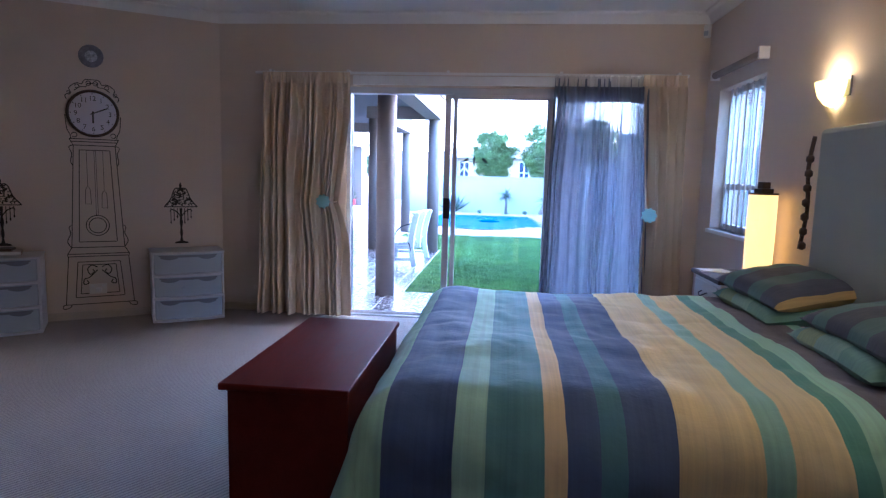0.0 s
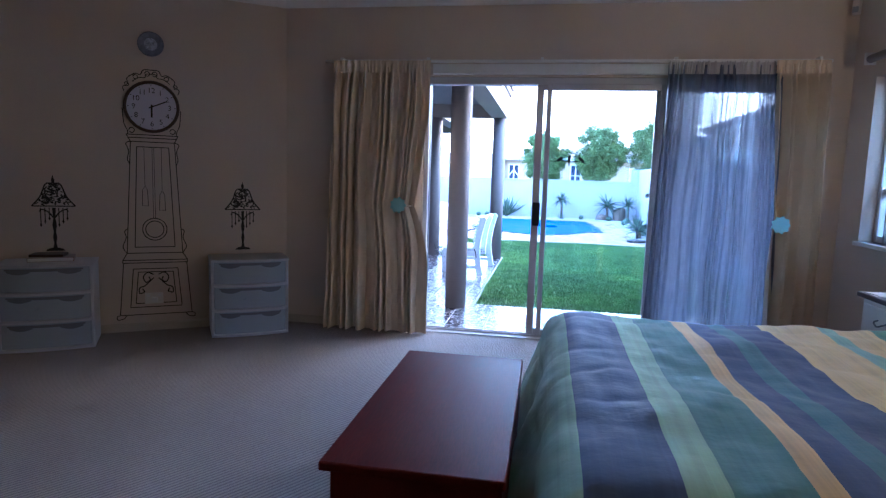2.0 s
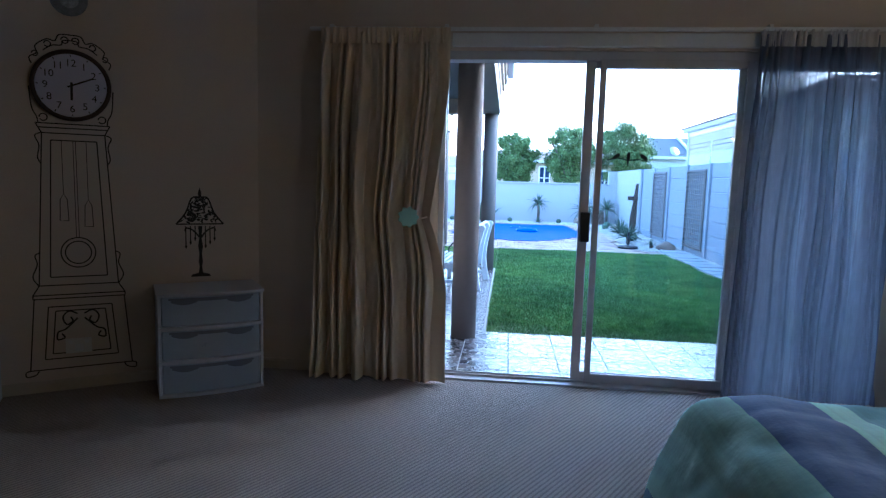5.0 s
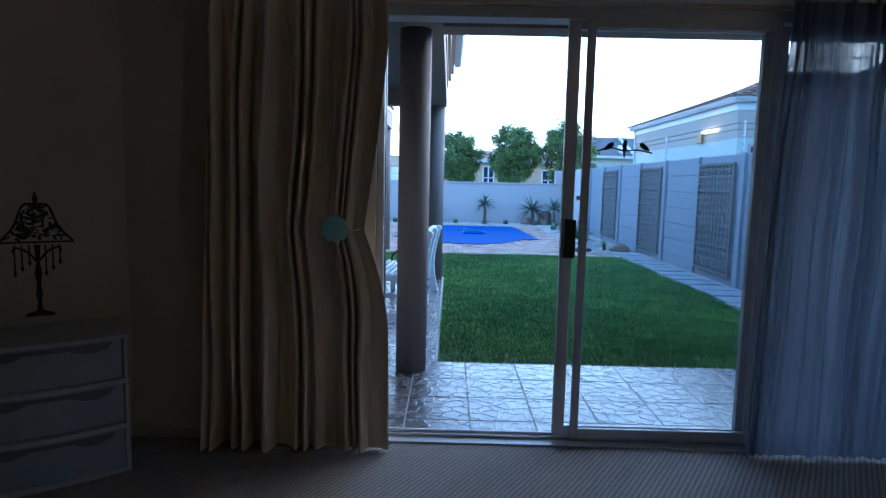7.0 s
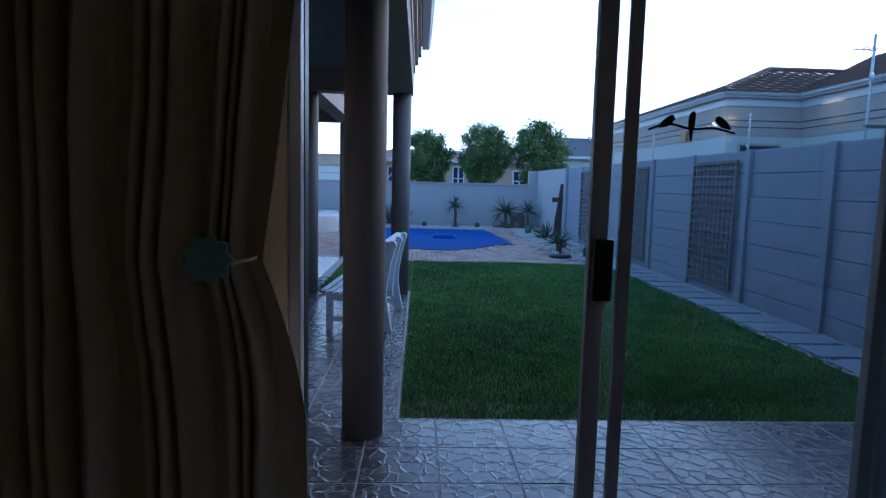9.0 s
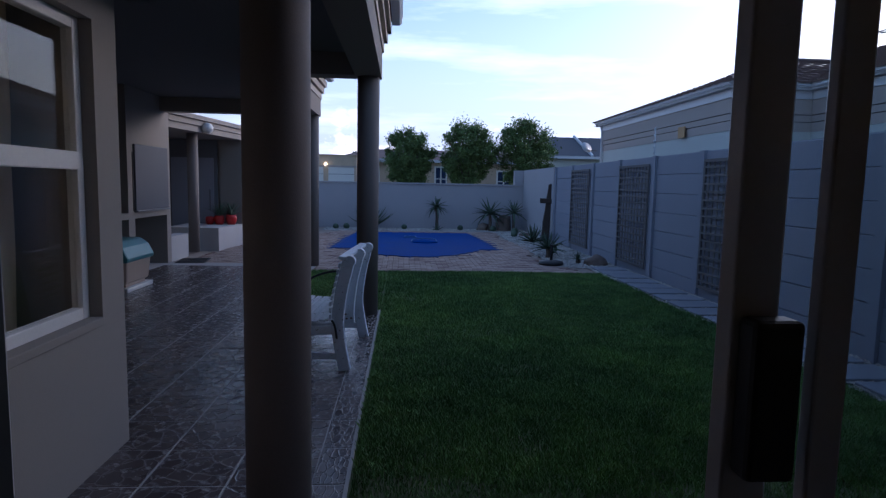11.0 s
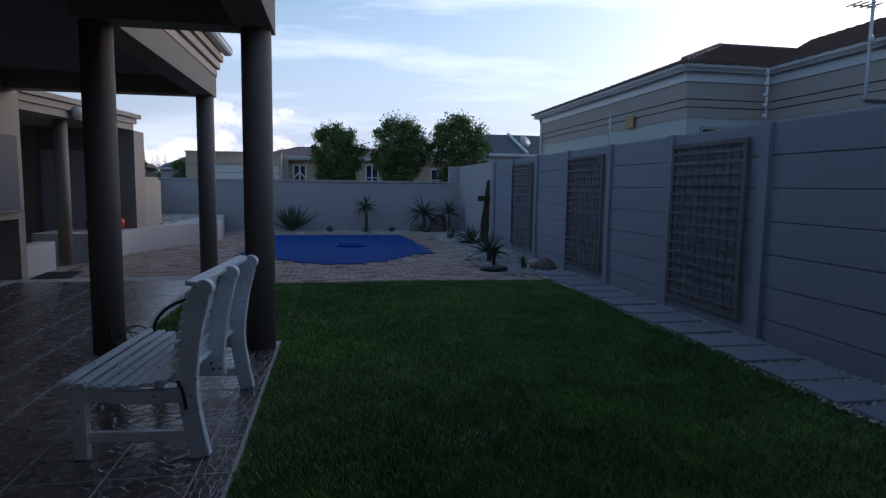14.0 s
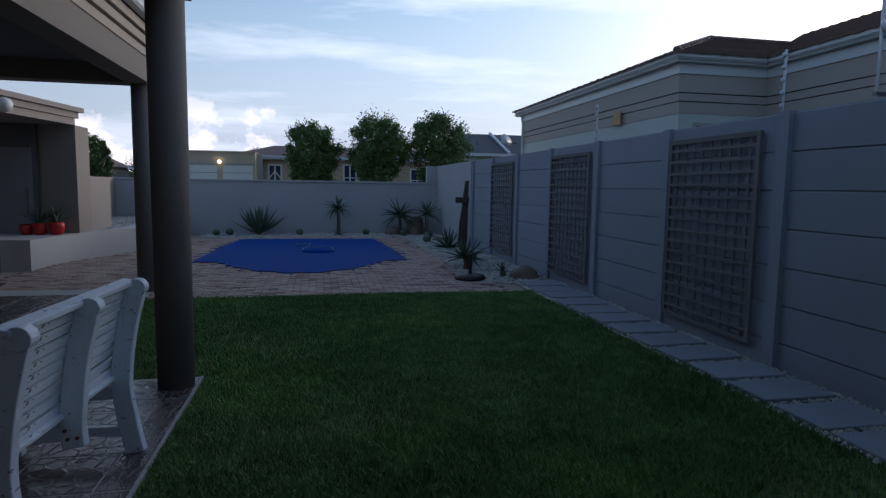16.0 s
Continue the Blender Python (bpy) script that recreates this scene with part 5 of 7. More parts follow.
# ---- pool court: clay pavers round the covered pool ----
solid("paving_bed", boxes((-5.2, LY, -0.17, 3.2, 26.6, -0.115), (-5.6, 16.75, -0.17, -2.6, 26.6, -0.112)), M_SAND, "sandy bed under the clay pavers", "paving")
pool_c = (-0.67, 21.4)


def pool_outline(grow=0.0):
    """A straight-sided pool with square shoulders and a bowed near end."""
    pts = [(-2.62 - grow, 19.72 - grow * 0.5), (-2.52 - grow, 22.2), (-2.38 - grow * 0.8, 24.3 + grow), (0.92 + grow * 0.8, 24.3 + grow), (1.05 + grow, 22.2), (1.12 + grow, 19.72 - grow * 0.5)]
    for k in range(0, 13):
        u = 1 - k / 6
        pts.append((-0.75 + (1.48 + grow * 0.5) * u, 19.62 - (1.48 + grow) * (1 - abs(u) ** 2.1)))
    return pts


def in_pool(x, y, g=0.0):
    if abs(x + 0.67) < 1.86 + g and 19.7 < y < 24.35 + g:
        return True
    return ((x + 0.67) / (1.7 + g)) ** 2 + ((y - 19.6) / (1.65 + g)) ** 2 < 1


cover = empty("pool_cover", pose(0, 0, 0), "bright blue pool cover tied down over the water", "pool cover")
bm = bmesh.new()
base_pts = pool_outline(0.05)
ring = []
for k in range(len(base_pts)):
    a, b = Vector(base_pts[k]), Vector(base_pts[(k + 1) % len(base_pts)])
    n = max(2, int((b - a).length / 0.09))
    for j in range(n):
        p = a.lerp(b, j / n)
        d = (p - Vector(pool_c)).normalized()
        ring.append(p + d * 0.10 * abs(math.sin(math.pi * (k * 0.5 + j / 4.0))))
prism(bm, [(p.x, p.y) for p in ring], -0.088, -0.078)
part("sheet", bm, M_COVER, cover)
bm = bmesh.new()
tube(bm, [(p.x, p.y, -0.079) for p in ring] + [(ring[0].x, ring[0].y, -0.079)], 0.012, 6)
part("hem", bm, M_COVEREDGE, cover, "dark blue hem with tie points", smooth=True)
for k in range(0, len(ring), 5):
    p = ring[k]
    d = (p - Vector(pool_c)).normalized()
    bm = bmesh.new()
    q = p + d * 0.17
    tube(bm, [(p.x, p.y, -0.078), (q.x, q.y, -0.084)], 0.008, 5)
    lathe(bm, [(0.022, 0), (0.022, 0.012), (0.012, 0.016)], 8, (q.x, q.y, -0.092))
    part("tie_strap", bm, M_COVEREDGE, cover, "dark elastic tie with a ground anchor")
cleaner = empty("pool_cleaner", pose(-0.47, 21.35, -0.078), "pool cleaner bulging under the blue cover", "pool cleaner")
bm = bmesh.new()
lathe(bm, [(0.36, 0), (0.33, 0.03), (0.24, 0.065), (0.10, 0.085)], 20)
part("body", bm, M_COVER, cleaner, smooth=True)
# paler blue line along the hoop
bm = bmesh.new()
tube(bm, smooth_path([(-0.34, -0.14, 0.02), (-0.26, 0.14, 0.075), (0.24, 0.14, 0.075), (0.33, -0.14, 0.02)], 5), 0.014, 6)
part("hoop", bm, M_COVERPALE, cleaner, "pale blue ridge of the hoop", smooth=True)
skim = empty("skimmer_lid", pose(-0.83, 22.75, -0.078, 0, 0, -6), "small square skimmer frame showing on the cover", "skimmer lid")
for a, b, c, d in ((-0.17, -0.15, 0.17, -0.12), (-0.17, 0.12, 0.17, 0.15), (-0.17, -0.12, -0.14, 0.12), (0.14, -0.12, 0.17, 0.12)):
    part("frame_bar", boxes((a, b, 0, c, d, 0.03)), M_COVERPALE, skim)

# ---- garden bench ----
def bent(bm, prof, width, y0, y1):
    """A sawn plank of an even width that follows (x, z) points, from y0 to y1."""
    pts = [Vector((a, 0, b)) for a, b in prof]
    pts = smooth_path(pts, 5)
    lft, rgt = [], []
    for i, p in enumerate(pts):
        d = (pts[min(i + 1, len(pts) - 1)] - pts[max(i - 1, 0)]).normalized()
        nrm = Vector((-d.z, 0, d.x)) * width / 2
        lft.append(p + nrm)
        rgt.append(p - nrm)
    rows = [[[bm.verts.new((q.x, y, q.z)) for q in side] for side in (lft, rgt)] for y in (y0, y1)]
    k = len(pts)
    for i in range(k - 1):
        for r, flip in ((rows[0], 0), (rows[1], 1)):
            bm.faces.new((r[0][i], r[0][i + 1], r[1][i + 1], r[1][i]))
        for s in (0, 1):
            bm.faces.new((rows[0][s][i], rows[0][s][i + 1], rows[1][s][i + 1], rows[1][s][i]))
    for i in (0, k - 1):
        bm.faces.new((rows[0][0][i], rows[0][1][i], rows[1][1][i], rows[1][0][i]))


bench = empty("garden_bench", pose(-1.49, 10.785, GZ, 0, 0, -4.5) @ Matrix.Diagonal((1, 1.085, 0.955, 1)), "white painted slatted garden bench with worn paint, on the veranda tiles", "bench")
b_in = pose(-1.5, 10.8, GZ).inverted()
GB = GZ
for k, by in enumerate((10.28, 10.775, 11.27)):
    bm = bmesh.new()
    foot = GB if k != 1 else 0.22
    prof = [(-1.47, foot), (-1.505, 0.10), (-1.53, 0.33), (-1.50, 0.60), (-1.455, 0.80), (-1.445, 0.86)] if k != 1 else [(-1.525, 0.20), (-1.53, 0.33), (-1.50, 0.60), (-1.455, 0.80), (-1.445, 0.86)]
    bent(bm, prof, 0.096, by, by + 0.05)
    part("back_leg" if k != 1 else "back_support", bm, M_BENCH, bench, bevel=0.008, m=b_in)
    bm = bmesh.new()
    tube(bm, [(-1.435, by - 0.004, 0.855), (-1.435, by + 0.054, 0.855)], 0.048, 18)
    part("scroll", bm, M_BENCH, bench, bevel=0.004, m=b_in)
    bm = bmesh.new()
    bent(bm, [(-1.53, 0.27), (-1.80, 0.26), (-2.10, 0.295)], 0.075, by + 0.003, by + 0.047)
    part("seat_bearer", bm, M_BENCH, bench, bevel=0.006, m=b_in)
    if k == 1:
        for bx, bz in ((-1.545, 0.245), (-1.505, 0.250), (-1.555, 0.285)):
            bm = bmesh.new()
            tube(bm, [(bx, by - 0.006, bz), (bx, by + 0.004, bz)], 0.009, 8)
            part("bolt", bm, M_RUST, bench, "rusty bolt head", m=b_in)
    if k != 1:
        part("front_leg", boxes((-2.10, by + 0.002, GB, -2.03, by + 0.048, 0.28)), M_BENCH, bench, bevel=0.006, m=b_in)
        part("stretcher", boxes((-2.03, by + 0.008, 0.015, -1.52, by + 0.042, 0.07)), M_BENCH, bench, bevel=0.004, m=b_in)
for k in range(9):
    a = k / 8
    x = -2.12 + 0.54 * a
    z = 0.355 - 0.035 * math.sin(math.pi * min(1, a * 1.1))
    part("seat_slat", boxes((-0.026, -0.51, -0.011, 0.026, 0.55, 0.011)), M_BENCH, bench, bevel=0.004, m=b_in @ pose(x, 10.78, z, 0, 6 * (a - 0.5), 0))
for k in range(9):
    a = k / 8
    z = 0.385 + 0.435 * a
    x = -1.585 + 0.095 * max(0, a - 0.25)
    part("back_slat", boxes((-0.010, -0.51, -0.0195, 0.010, 0.55, 0.0195)), M_BENCH, bench, bevel=0.004, m=b_in @ pose(x, 10.78, z, 0, 2 + 9 * a, 0))
part("top_rail", boxes((-0.02, -0.51, -0.015, 0.05, 0.55, 0.012)), M_BENCH, bench, "white top rail with flaking paint", bevel=0.005, m=b_in @ pose(-1.50, 10.78, 0.885, 0, 8, 0))
bm = bmesh.new()
tube(bm, smooth_path([(-2.09, 11.305, 0.30), (-2.08, 11.305, 0.42), (-1.98, 11.305, 0.53), (-1.80, 11.305, 0.595), (-1.62, 11.305, 0.60), (-1.53, 11.305, 0.57)], 5), 0.012, 8)
part("iron_arm", bm, M_HOSE, bench, "black wrought-iron arm", smooth=True, m=b_in)
for yy in (10.266, 11.302):
    bm = bmesh.new()
    tube(bm, smooth_path([(-1.57, yy, 0.36), (-1.545, yy, 0.30), (-1.53, yy, 0.20)], 4), 0.009, 8)
    part("iron_stub", bm, M_HOSE, bench, smooth=True, m=b_in)

# loose cable by the column
wire = empty("cable", pose(-2.50, 12.36, GZ), "tangled thin black cable lying on the tiles", "cable")
rnd = random.Random(3)
for k in range(5):
    bm = bmesh.new()
    r, turn, tip = rnd.uniform(0.09, 0.14), rnd.uniform(0, math.pi), rnd.uniform(0.25, 1.1)
    ax, ay = rnd.uniform(-0.05, 0.10), rnd.uniform(-0.10, 0.06)
    pts = []
    for q in range(15):
        a = 2 * math.pi * q / 14 + k
        u, w = r * math.cos(a), r * (1 + math.sin(a)) + 0.006
        pts.append((ax + u * math.cos(turn) - w * math.cos(tip) * math.sin(turn), ay + u * math.sin(turn) + w * math.cos(tip) * math.cos(turn), 0.006 + w * math.sin(tip)))
    tube(bm, smooth_path(pts, 3), 0.006, 6)
    part("loop", bm, M_HOSE, wire, smooth=True)
mat_ = empty("doormat", pose(-4.98, 17.0, GZ - 0.006, 0, 0, 8), "dark rubber doormat in front of the entrance", "doormat")
part("pad", boxes((-0.26, -0.36, 0, 0.26, 0.36, 0.012)), M_MAT, mat_, bevel=0.004)
for k in range(7):
    part("ridge", boxes((-0.24, -0.33 + k * 0.105, 0.012, 0.24, -0.30 + k * 0.105, 0.018)), M_MAT, mat_)


# ---- plants ----
def leaf_mesh(length, width, curl, name="leaf"):
    """A thick tapering succulent leaf that starts along +x and curves up or down."""
    n = 7
    verts, faces = [], []
    for k in range(n + 1):
        t = k / n
        w = width * (1 - t ** 1.6) * (0.75 + 0.5 * t * (1 - t)) + 0.002
        a = curl * t
        x = length * (t - 0.10 * abs(curl) * t * t)
        z = length * 0.5 * curl * t * t
        h = w * 0.35
        verts += [(x, -w / 2, z + h * 0.6), (x, 0, z - h * 0.5), (x, w / 2, z + h * 0.6), (x, 0, z + h * 0.15)]
    for k in range(n):
        o = 4 * k
        for i in range(4):
            faces.append((o + i, o + (i + 1) % 4, o + 4 + (i + 1) % 4, o + 4 + i))
    faces += [(3, 2, 1, 0), (4 * n, 4 * n + 1, 4 * n + 2, 4 * n + 3)]
    me = big_mesh(name, verts, faces, M_ALOE)
    me.shade_smooth()
    return me


LEAVES = [leaf_mesh(1.0, 0.165, c) for c in (-0.55, -0.15, 0.35, -0.95)]


def aloe(x, y, z, size, trunk, count, label, seed, lo=5, hi=75, droop=False, upright=False):
    rnd = random.Random(seed)
    th = empty("aloe", pose(x, y, z), label, "aloe plant", "aloes in the gravel")
    if trunk:
        bm = bmesh.new()
        tube(bm, smooth_path([(0, 0, -0.02), (0.02, 0.01, trunk * 0.5), (0.0, 0, trunk)], 4), 0.05, 9)
        part("trunk", bm, M_TRUNK, th, smooth=True)
    for k in range(count):
        a = k * 137.5 + rnd.uniform(-12, 12)
        t = k / count
        el = lo + (hi - lo) * t + rnd.uniform(-6, 6)
        s = size * rnd.uniform(0.82, 1.08) * (1 - 0.25 * t)
        o = new("leaf", LEAVES[2 if upright else (3 if t < 0.3 else 0 if t < 0.75 else 1) if droop else (0 if t < 0.2 else 1 if t < 0.6 else 2)])
        o.parent = th
        o.matrix_local = pose(0, 0, trunk, 0, 0, a) @ pose(0, 0, 0, 0, -el, 0) @ Matrix.Scale(s, 4)
    return th


AL = -0.10
aloe(-2.15, 26.0, AL, 1.02, 0.05, 46, "spiky green aloe growing from the ground", 1, 18, 84, upright=True)
aloe(0.10, 26.05, AL, 0.58, 0.78, 32, "aloe with drooping leaves on a bare trunk", 2, -25, 80, True)
aloe(0.12, 25.9, AL, 0.34, 0.0, 22, "small green aloe at the foot of another", 3, 10, 80)
aloe(1.92, 25.9, AL, 0.88, 0.58, 28, "large aloe with long arching leaves on a trunk", 4, -10, 65, True)
aloe(2.72, 25.8, AL, 0.68, 0.62, 28, "aloe with arching leaves beside a rock", 5, -10, 80, True)
aloe(2.70, 25.2, AL, 0.30, 0.0, 18, "small green aloe in gravel", 6, 10, 80)
aloe(2.58, 22.0, AL, 0.72, 0.0, 30, "spiky green aloe growing from gravel", 7, 8, 70)
aloe(2.12, 18.35, AL, 0.58, 0.20, 30, "dark spiky aloe behind the umbrella stand", 8, 0, 65)


def ball_cactus(x, y, r, seed):
    th = empty("cactus", pose(x, y, -0.10), "small round ribbed green cactus", "cactus", "small cacti")
    bm = bmesh.new()
    n, rows = 28, 9
    rings = []
    for j in range(rows):
        a = math.pi * (0.04 + 0.92 * j / (rows - 1))
        rings.append([bm.verts.new((r * math.sin(a) * (1 + 0.07 * math.cos(14 * 2 * math.pi * k / n)) * math.cos(2 * math.pi * k / n), r * math.sin(a) * (1 + 0.07 * math.cos(14 * 2 * math.pi * k / n)) * math.sin(2 * math.pi * k / n), r * 0.95 - r * math.cos(a))) for k in range(n)])
    for a, b in zip(rings, rings[1:]):
        for k in range(n):
            bm.faces.new((a[k], a[(k + 1) % n], b[(k + 1) % n], b[k]))
    bm.faces.new(rings[0][::-1])
    bm.faces.new(rings[-1])
    part("body", bm, M_ALOE, th, smooth=True)


for k, (cx, cy, r) in enumerate(((-2.95, 26.0, 0.13), (-1.0, 26.0, 0.12), (0.92, 26.0, 0.12), (2.42, 19.2, 0.16), (2.55, 24.6, 0.14), (2.35, 23.6, 0.13), (-3.3, 25.9, 0.12), (2.0, 25.6, 0.13))):
    ball_cactus(cx, cy, r * 0.78, k)
aloe(2.50, 17.35, -0.10, 0.26, 0.08, 16, "small grey-green succulent in gravel", 31, 20, 85)


def rock(x, y, z, sx, sy, sz, seed, label):
    bm = bmesh.new()
    bmesh.ops.create_icosphere(bm, subdivisions=3, radius=1.0)
    for v in bm.verts:
        d = 1 + 0.28 * noise.noise(v.co * 1.4 + Vector((seed, 0, 0))) + 0.10 * noise.noise(v.co * 4 + Vector((seed, 3, 0)))
        v.co = Vector((v.co.x * sx * d, v.co.y * sy * d, max(-0.25, v.co.z) * sz * d))
    ob = solid("rock", bm, M_ROCK, label, "rock", "", smooth=True, group="garden rocks")
    ob.matrix_world = pose(x, y, z, 0, 0, seed * 40)


rock(2.86, 17.25, -0.07, 0.27, 0.20, 0.16, 1, "rough brown rock at the end of the slabs")
rock(2.45, 26.15, -0.05, 0.32, 0.26, 0.58, 2, "tall rough brown rock among aloes")
rock(1.75, 26.2, -0.07, 0.26, 0.2, 0.22, 3, "low rough brown rock among aloes")
rock(2.75, 24.0, -0.08, 0.16, 0.13, 0.10, 4, "small brown rock in gravel")

stand = empty("umbrella_stand", pose(1.89, 17.1, -0.085), "round dark umbrella stand on the pavers", "umbrella stand")
bm = bmesh.new()
lathe(bm, [(0.24, 0), (0.25, 0.03), (0.22, 0.07), (0.06, 0.09)], 30)
part("base", bm, M_HOSE, stand, smooth=True)
bm = bmesh.new()
lathe(bm, [(0.028, 0.09), (0.028, 0.36), (0.034, 0.37), (0.034, 0.40)], 14)
part("tube", bm, M_HOSE, stand)

cross = empty("timber_cross", pose(3.05, 22.62, -0.10, 2, 6, -6), "weathered sleeper-wood cross leaning at the wall", "garden ornament")
bm = bmesh.new()
for k in range(13):
    z = 1.66 * k / 12
    w = 0.105 + 0.022 * noise.noise((0, z * 3, 2.0))
    dx = 0.018 * noise.noise((z * 2.2, 4.0, 0))
    ring = [bm.verts.new((dx + sx * w, sy * 0.07 + 0.008 * noise.noise((z * 4, sx, sy)), z + (0.05 * sx if k == 12 else 0))) for sx, sy in ((-1, -1), (0.2, -1.05), (1, -1), (1, 1), (-1, 1))]
    if k:
        for q in range(5):
            bm.faces.new((last[q], last[(q + 1) % 5], ring[(q + 1) % 5], ring[q]))
    else:
        bm.faces.new(ring[::-1])
    last = ring
bm.faces.new(last)
part("upright", bm, M_CROSSW, cross, bevel=0.012)
part("arm", boxes((-0.20, -0.15, 1.08, 0.33, -0.078, 1.22)), M_CROSSW, cross, bevel=0.014, m=pose(0, 0, 0, 0, -5, 0))
for bx in (-0.05, 0.06):
    bm = bmesh.new()
    tube(bm, [(bx, -0.165, 1.15), (bx, -0.148, 1.15)], 0.016, 8)
    part("bolt", bm, M_RUST, cross, "rusty bolt head")


def plant_pot(x, y, z, r, h, leafs, seed):
    th = empty("plant_pot", pose(x, y, z), "round red glazed pot with a green plant" if leafs else "round red glazed pot on the ledge", "plant pot", "red pots on the ledge")
    bm = bmesh.new()
    lathe(bm, [(r * 0.7, 0), (r * 0.95, h * 0.35), (r, h * 0.7), (r * 0.88, h), (r * 0.8, h), (r * 0.75, h * 0.85)], 22)
    part("pot", bm, M_RED, th, smooth=True)
    bm = bmesh.new()
    lathe(bm, [(0.01, h * 0.84), (r * 0.76, h * 0.86)], 16)
    part("soil", bm, M_SOIL, th)
    rnd = random.Random(seed)
    for k in range(leafs):
        o = new("leaf", LEAVES[k % 2])
        o.parent = th
        o.matrix_local = pose(0, 0, h * 0.85, 0, 0, k * 137.5) @ pose(0, 0, 0, 0, -rnd.uniform(25, 85), 0) @ Matrix.Scale(rnd.uniform(0.26, 0.44), 4)


plant_pot(-5.60, 20.0, 0.40, 0.10, 0.18, 0, 1)
plant_pot(-5.38, 20.0, 0.40, 0.12, 0.21, 22, 2)
plant_pot(-5.12, 20.05, 0.40, 0.13, 0.23, 30, 3)

# clutter on the braai counter
tray = empty("braai_tray", pose(BRX - 0.25, 14.4, 0.90, 0, 0, 15), "white folded cloth and tray on the counter", "tray")
part("tray", boxes((-0.15, -0.25, 0, 0.15, 0.25, 0.03)), M_STEEL, tray, bevel=0.01)
part("cloth", boxes((-0.10, -0.20, 0.03, 0.12, 0.12, 0.055)), M_WHITEP, tray, bevel=0.012, m=pose(0, 0, 0, 0, 6, 10))
jar = empty("jar", pose(BRX - 0.3, 13.9, 0.90), "dark glazed jar with a lid on the counter", "jar")
bm = bmesh.new()
lathe(bm, [(0.06, 0), (0.09, 0.06), (0.09, 0.14), (0.06, 0.19)], 18)
part("body", bm, M_PANE, jar, smooth=True)
bm = bmesh.new()
lathe(bm, [(0.065, 0.19), (0.065, 0.21), (0.02, 0.235)], 18)
part("lid", bm, M_STEEL, jar, smooth=True)

# ---- neighbour's house beyond the precast wall ----
nb = empty("neighbour_house", pose(5.3, 20, -0.17), "single-storey neighbour house with brown tiled hip roof", "house")
nb_in = pose(5.3, 20, -0.17).inverted()
NX0, NX1, NY = 5.32, 6.95, 16.98
part("wall", boxes((NX0, NY, -0.17, 11.0, 24.6, 2.62), (NX1, -2.0, -0.17, 11.0, NY, 2.62)), M_NBWALL, nb, m=nb_in)


def band(z0, z1, o, material, name):
    part(name, boxes((NX0 - o, NY - o, z0, 11.0, 24.6 + o, z1), (NX1 - o, -2.0, z0, 11.0, NY - o, z1)), material, nb, m=nb_in)


band(2.62, 2.80, 0.012, M_NBBAND, "band")
# groove shade is put into the colour, with the near-black pane material
band(2.80, 2.815, 0.0, M_PANE, "groove")
band(2.815, 2.935, 0.03, M_NBBAND, "band")
band(2.935, 2.95, 0.012, M_PANE, "groove")
band(2.95, 3.24, 0.05, M_NBBAND, "band")
band(3.24, 3.40, 0.075, M_GUTTER, "fascia_board")
for pts in ([(NX0 - 0.13, 24.75), (NX0 - 0.13, NY - 0.13), (NX1 - 0.13, NY - 0.13), (NX1 - 0.13, -2.0)],):
    for k, ((ax, ay), (bx, by)) in enumerate(zip(pts, pts[1:])):
        bm = bmesh.new()
        e = 0.004 * k
        box(bm, min(ax, bx) - 0.06 + e, min(ay, by) - 0.06 + e, 3.40 + e, max(ax, bx) + 0.10 - e, max(ay, by) + 0.10 - e, 3.475 - e)
        box(bm, min(ax, bx) - 0.08 + e, min(ay, by) - 0.08 + e, 3.475 - e, max(ax, bx) + 0.12 - e, max(ay, by) + 0.12 - e, 3.545 - e)
        part("gutter", bm, M_GUTTER, nb, "white metal gutter", bevel=0.012, m=nb_in)
bm = bmesh.new()
tube(bm, [(NX0 - 0.10, 24.55, 3.40), (NX0 - 0.06, 24.55, 3.2), (NX0 - 0.06, 24.55, 0.0)], 0.04, 10)
part("downpipe", bm, M_GUTTER, nb, smooth=True, m=nb_in)


def tiled(a0, a1, b0, b1, rows, parent, m, name="tile_course", lift=0.035):
    """Overlapping tile courses between an eave line a0-a1 and an upper line b0-b1, with scalloped lower edges."""
    a0, a1, b0, b1 = (Vector(v) for v in (a0, a1, b0, b1))
    nrm = (a1 - a0).cross(b0 - a0)
    if nrm.length < 1e-6:
        nrm = (a1 - a0).cross(b1 - a0)
    nrm.normalize()
    if nrm.z < 0:
        nrm = -nrm
    for r in range(rows):
        t0, t1 = r / rows, min(1.0, (r + 1.25) / rows)
        p0, p1, q0, q1 = a0.lerp(b0, t0), a1.lerp(b1, t0), a0.lerp(b0, t1), a1.lerp(b1, t1)
        n = max(1, int((p1 - p0).length / 0.30)) * 4
        bm = bmesh.new()
        rws = [[], [], []]
        for k in range(n + 1):
            u = k / n
            w = 0.010 * math.cos(2 * math.pi * k / 4)
            rws[0].append(bm.verts.new(p0.lerp(p1, u) + nrm * (w - 0.005)))
            rws[1].append(bm.verts.new(p0.lerp(p1, u) + nrm * (lift + w)))
            rws[2].append(bm.verts.new(q0.lerp(q1, u) + nrm * (w * 0.9 - 0.022)))
        for i in range(2):
            for k in range(n):
                bm.faces.new((rws[i][k], rws[i][k + 1], rws[i + 1][k + 1], rws[i + 1][k]))
        ob = part(name, bm, M_ROOFT, parent, m=m)


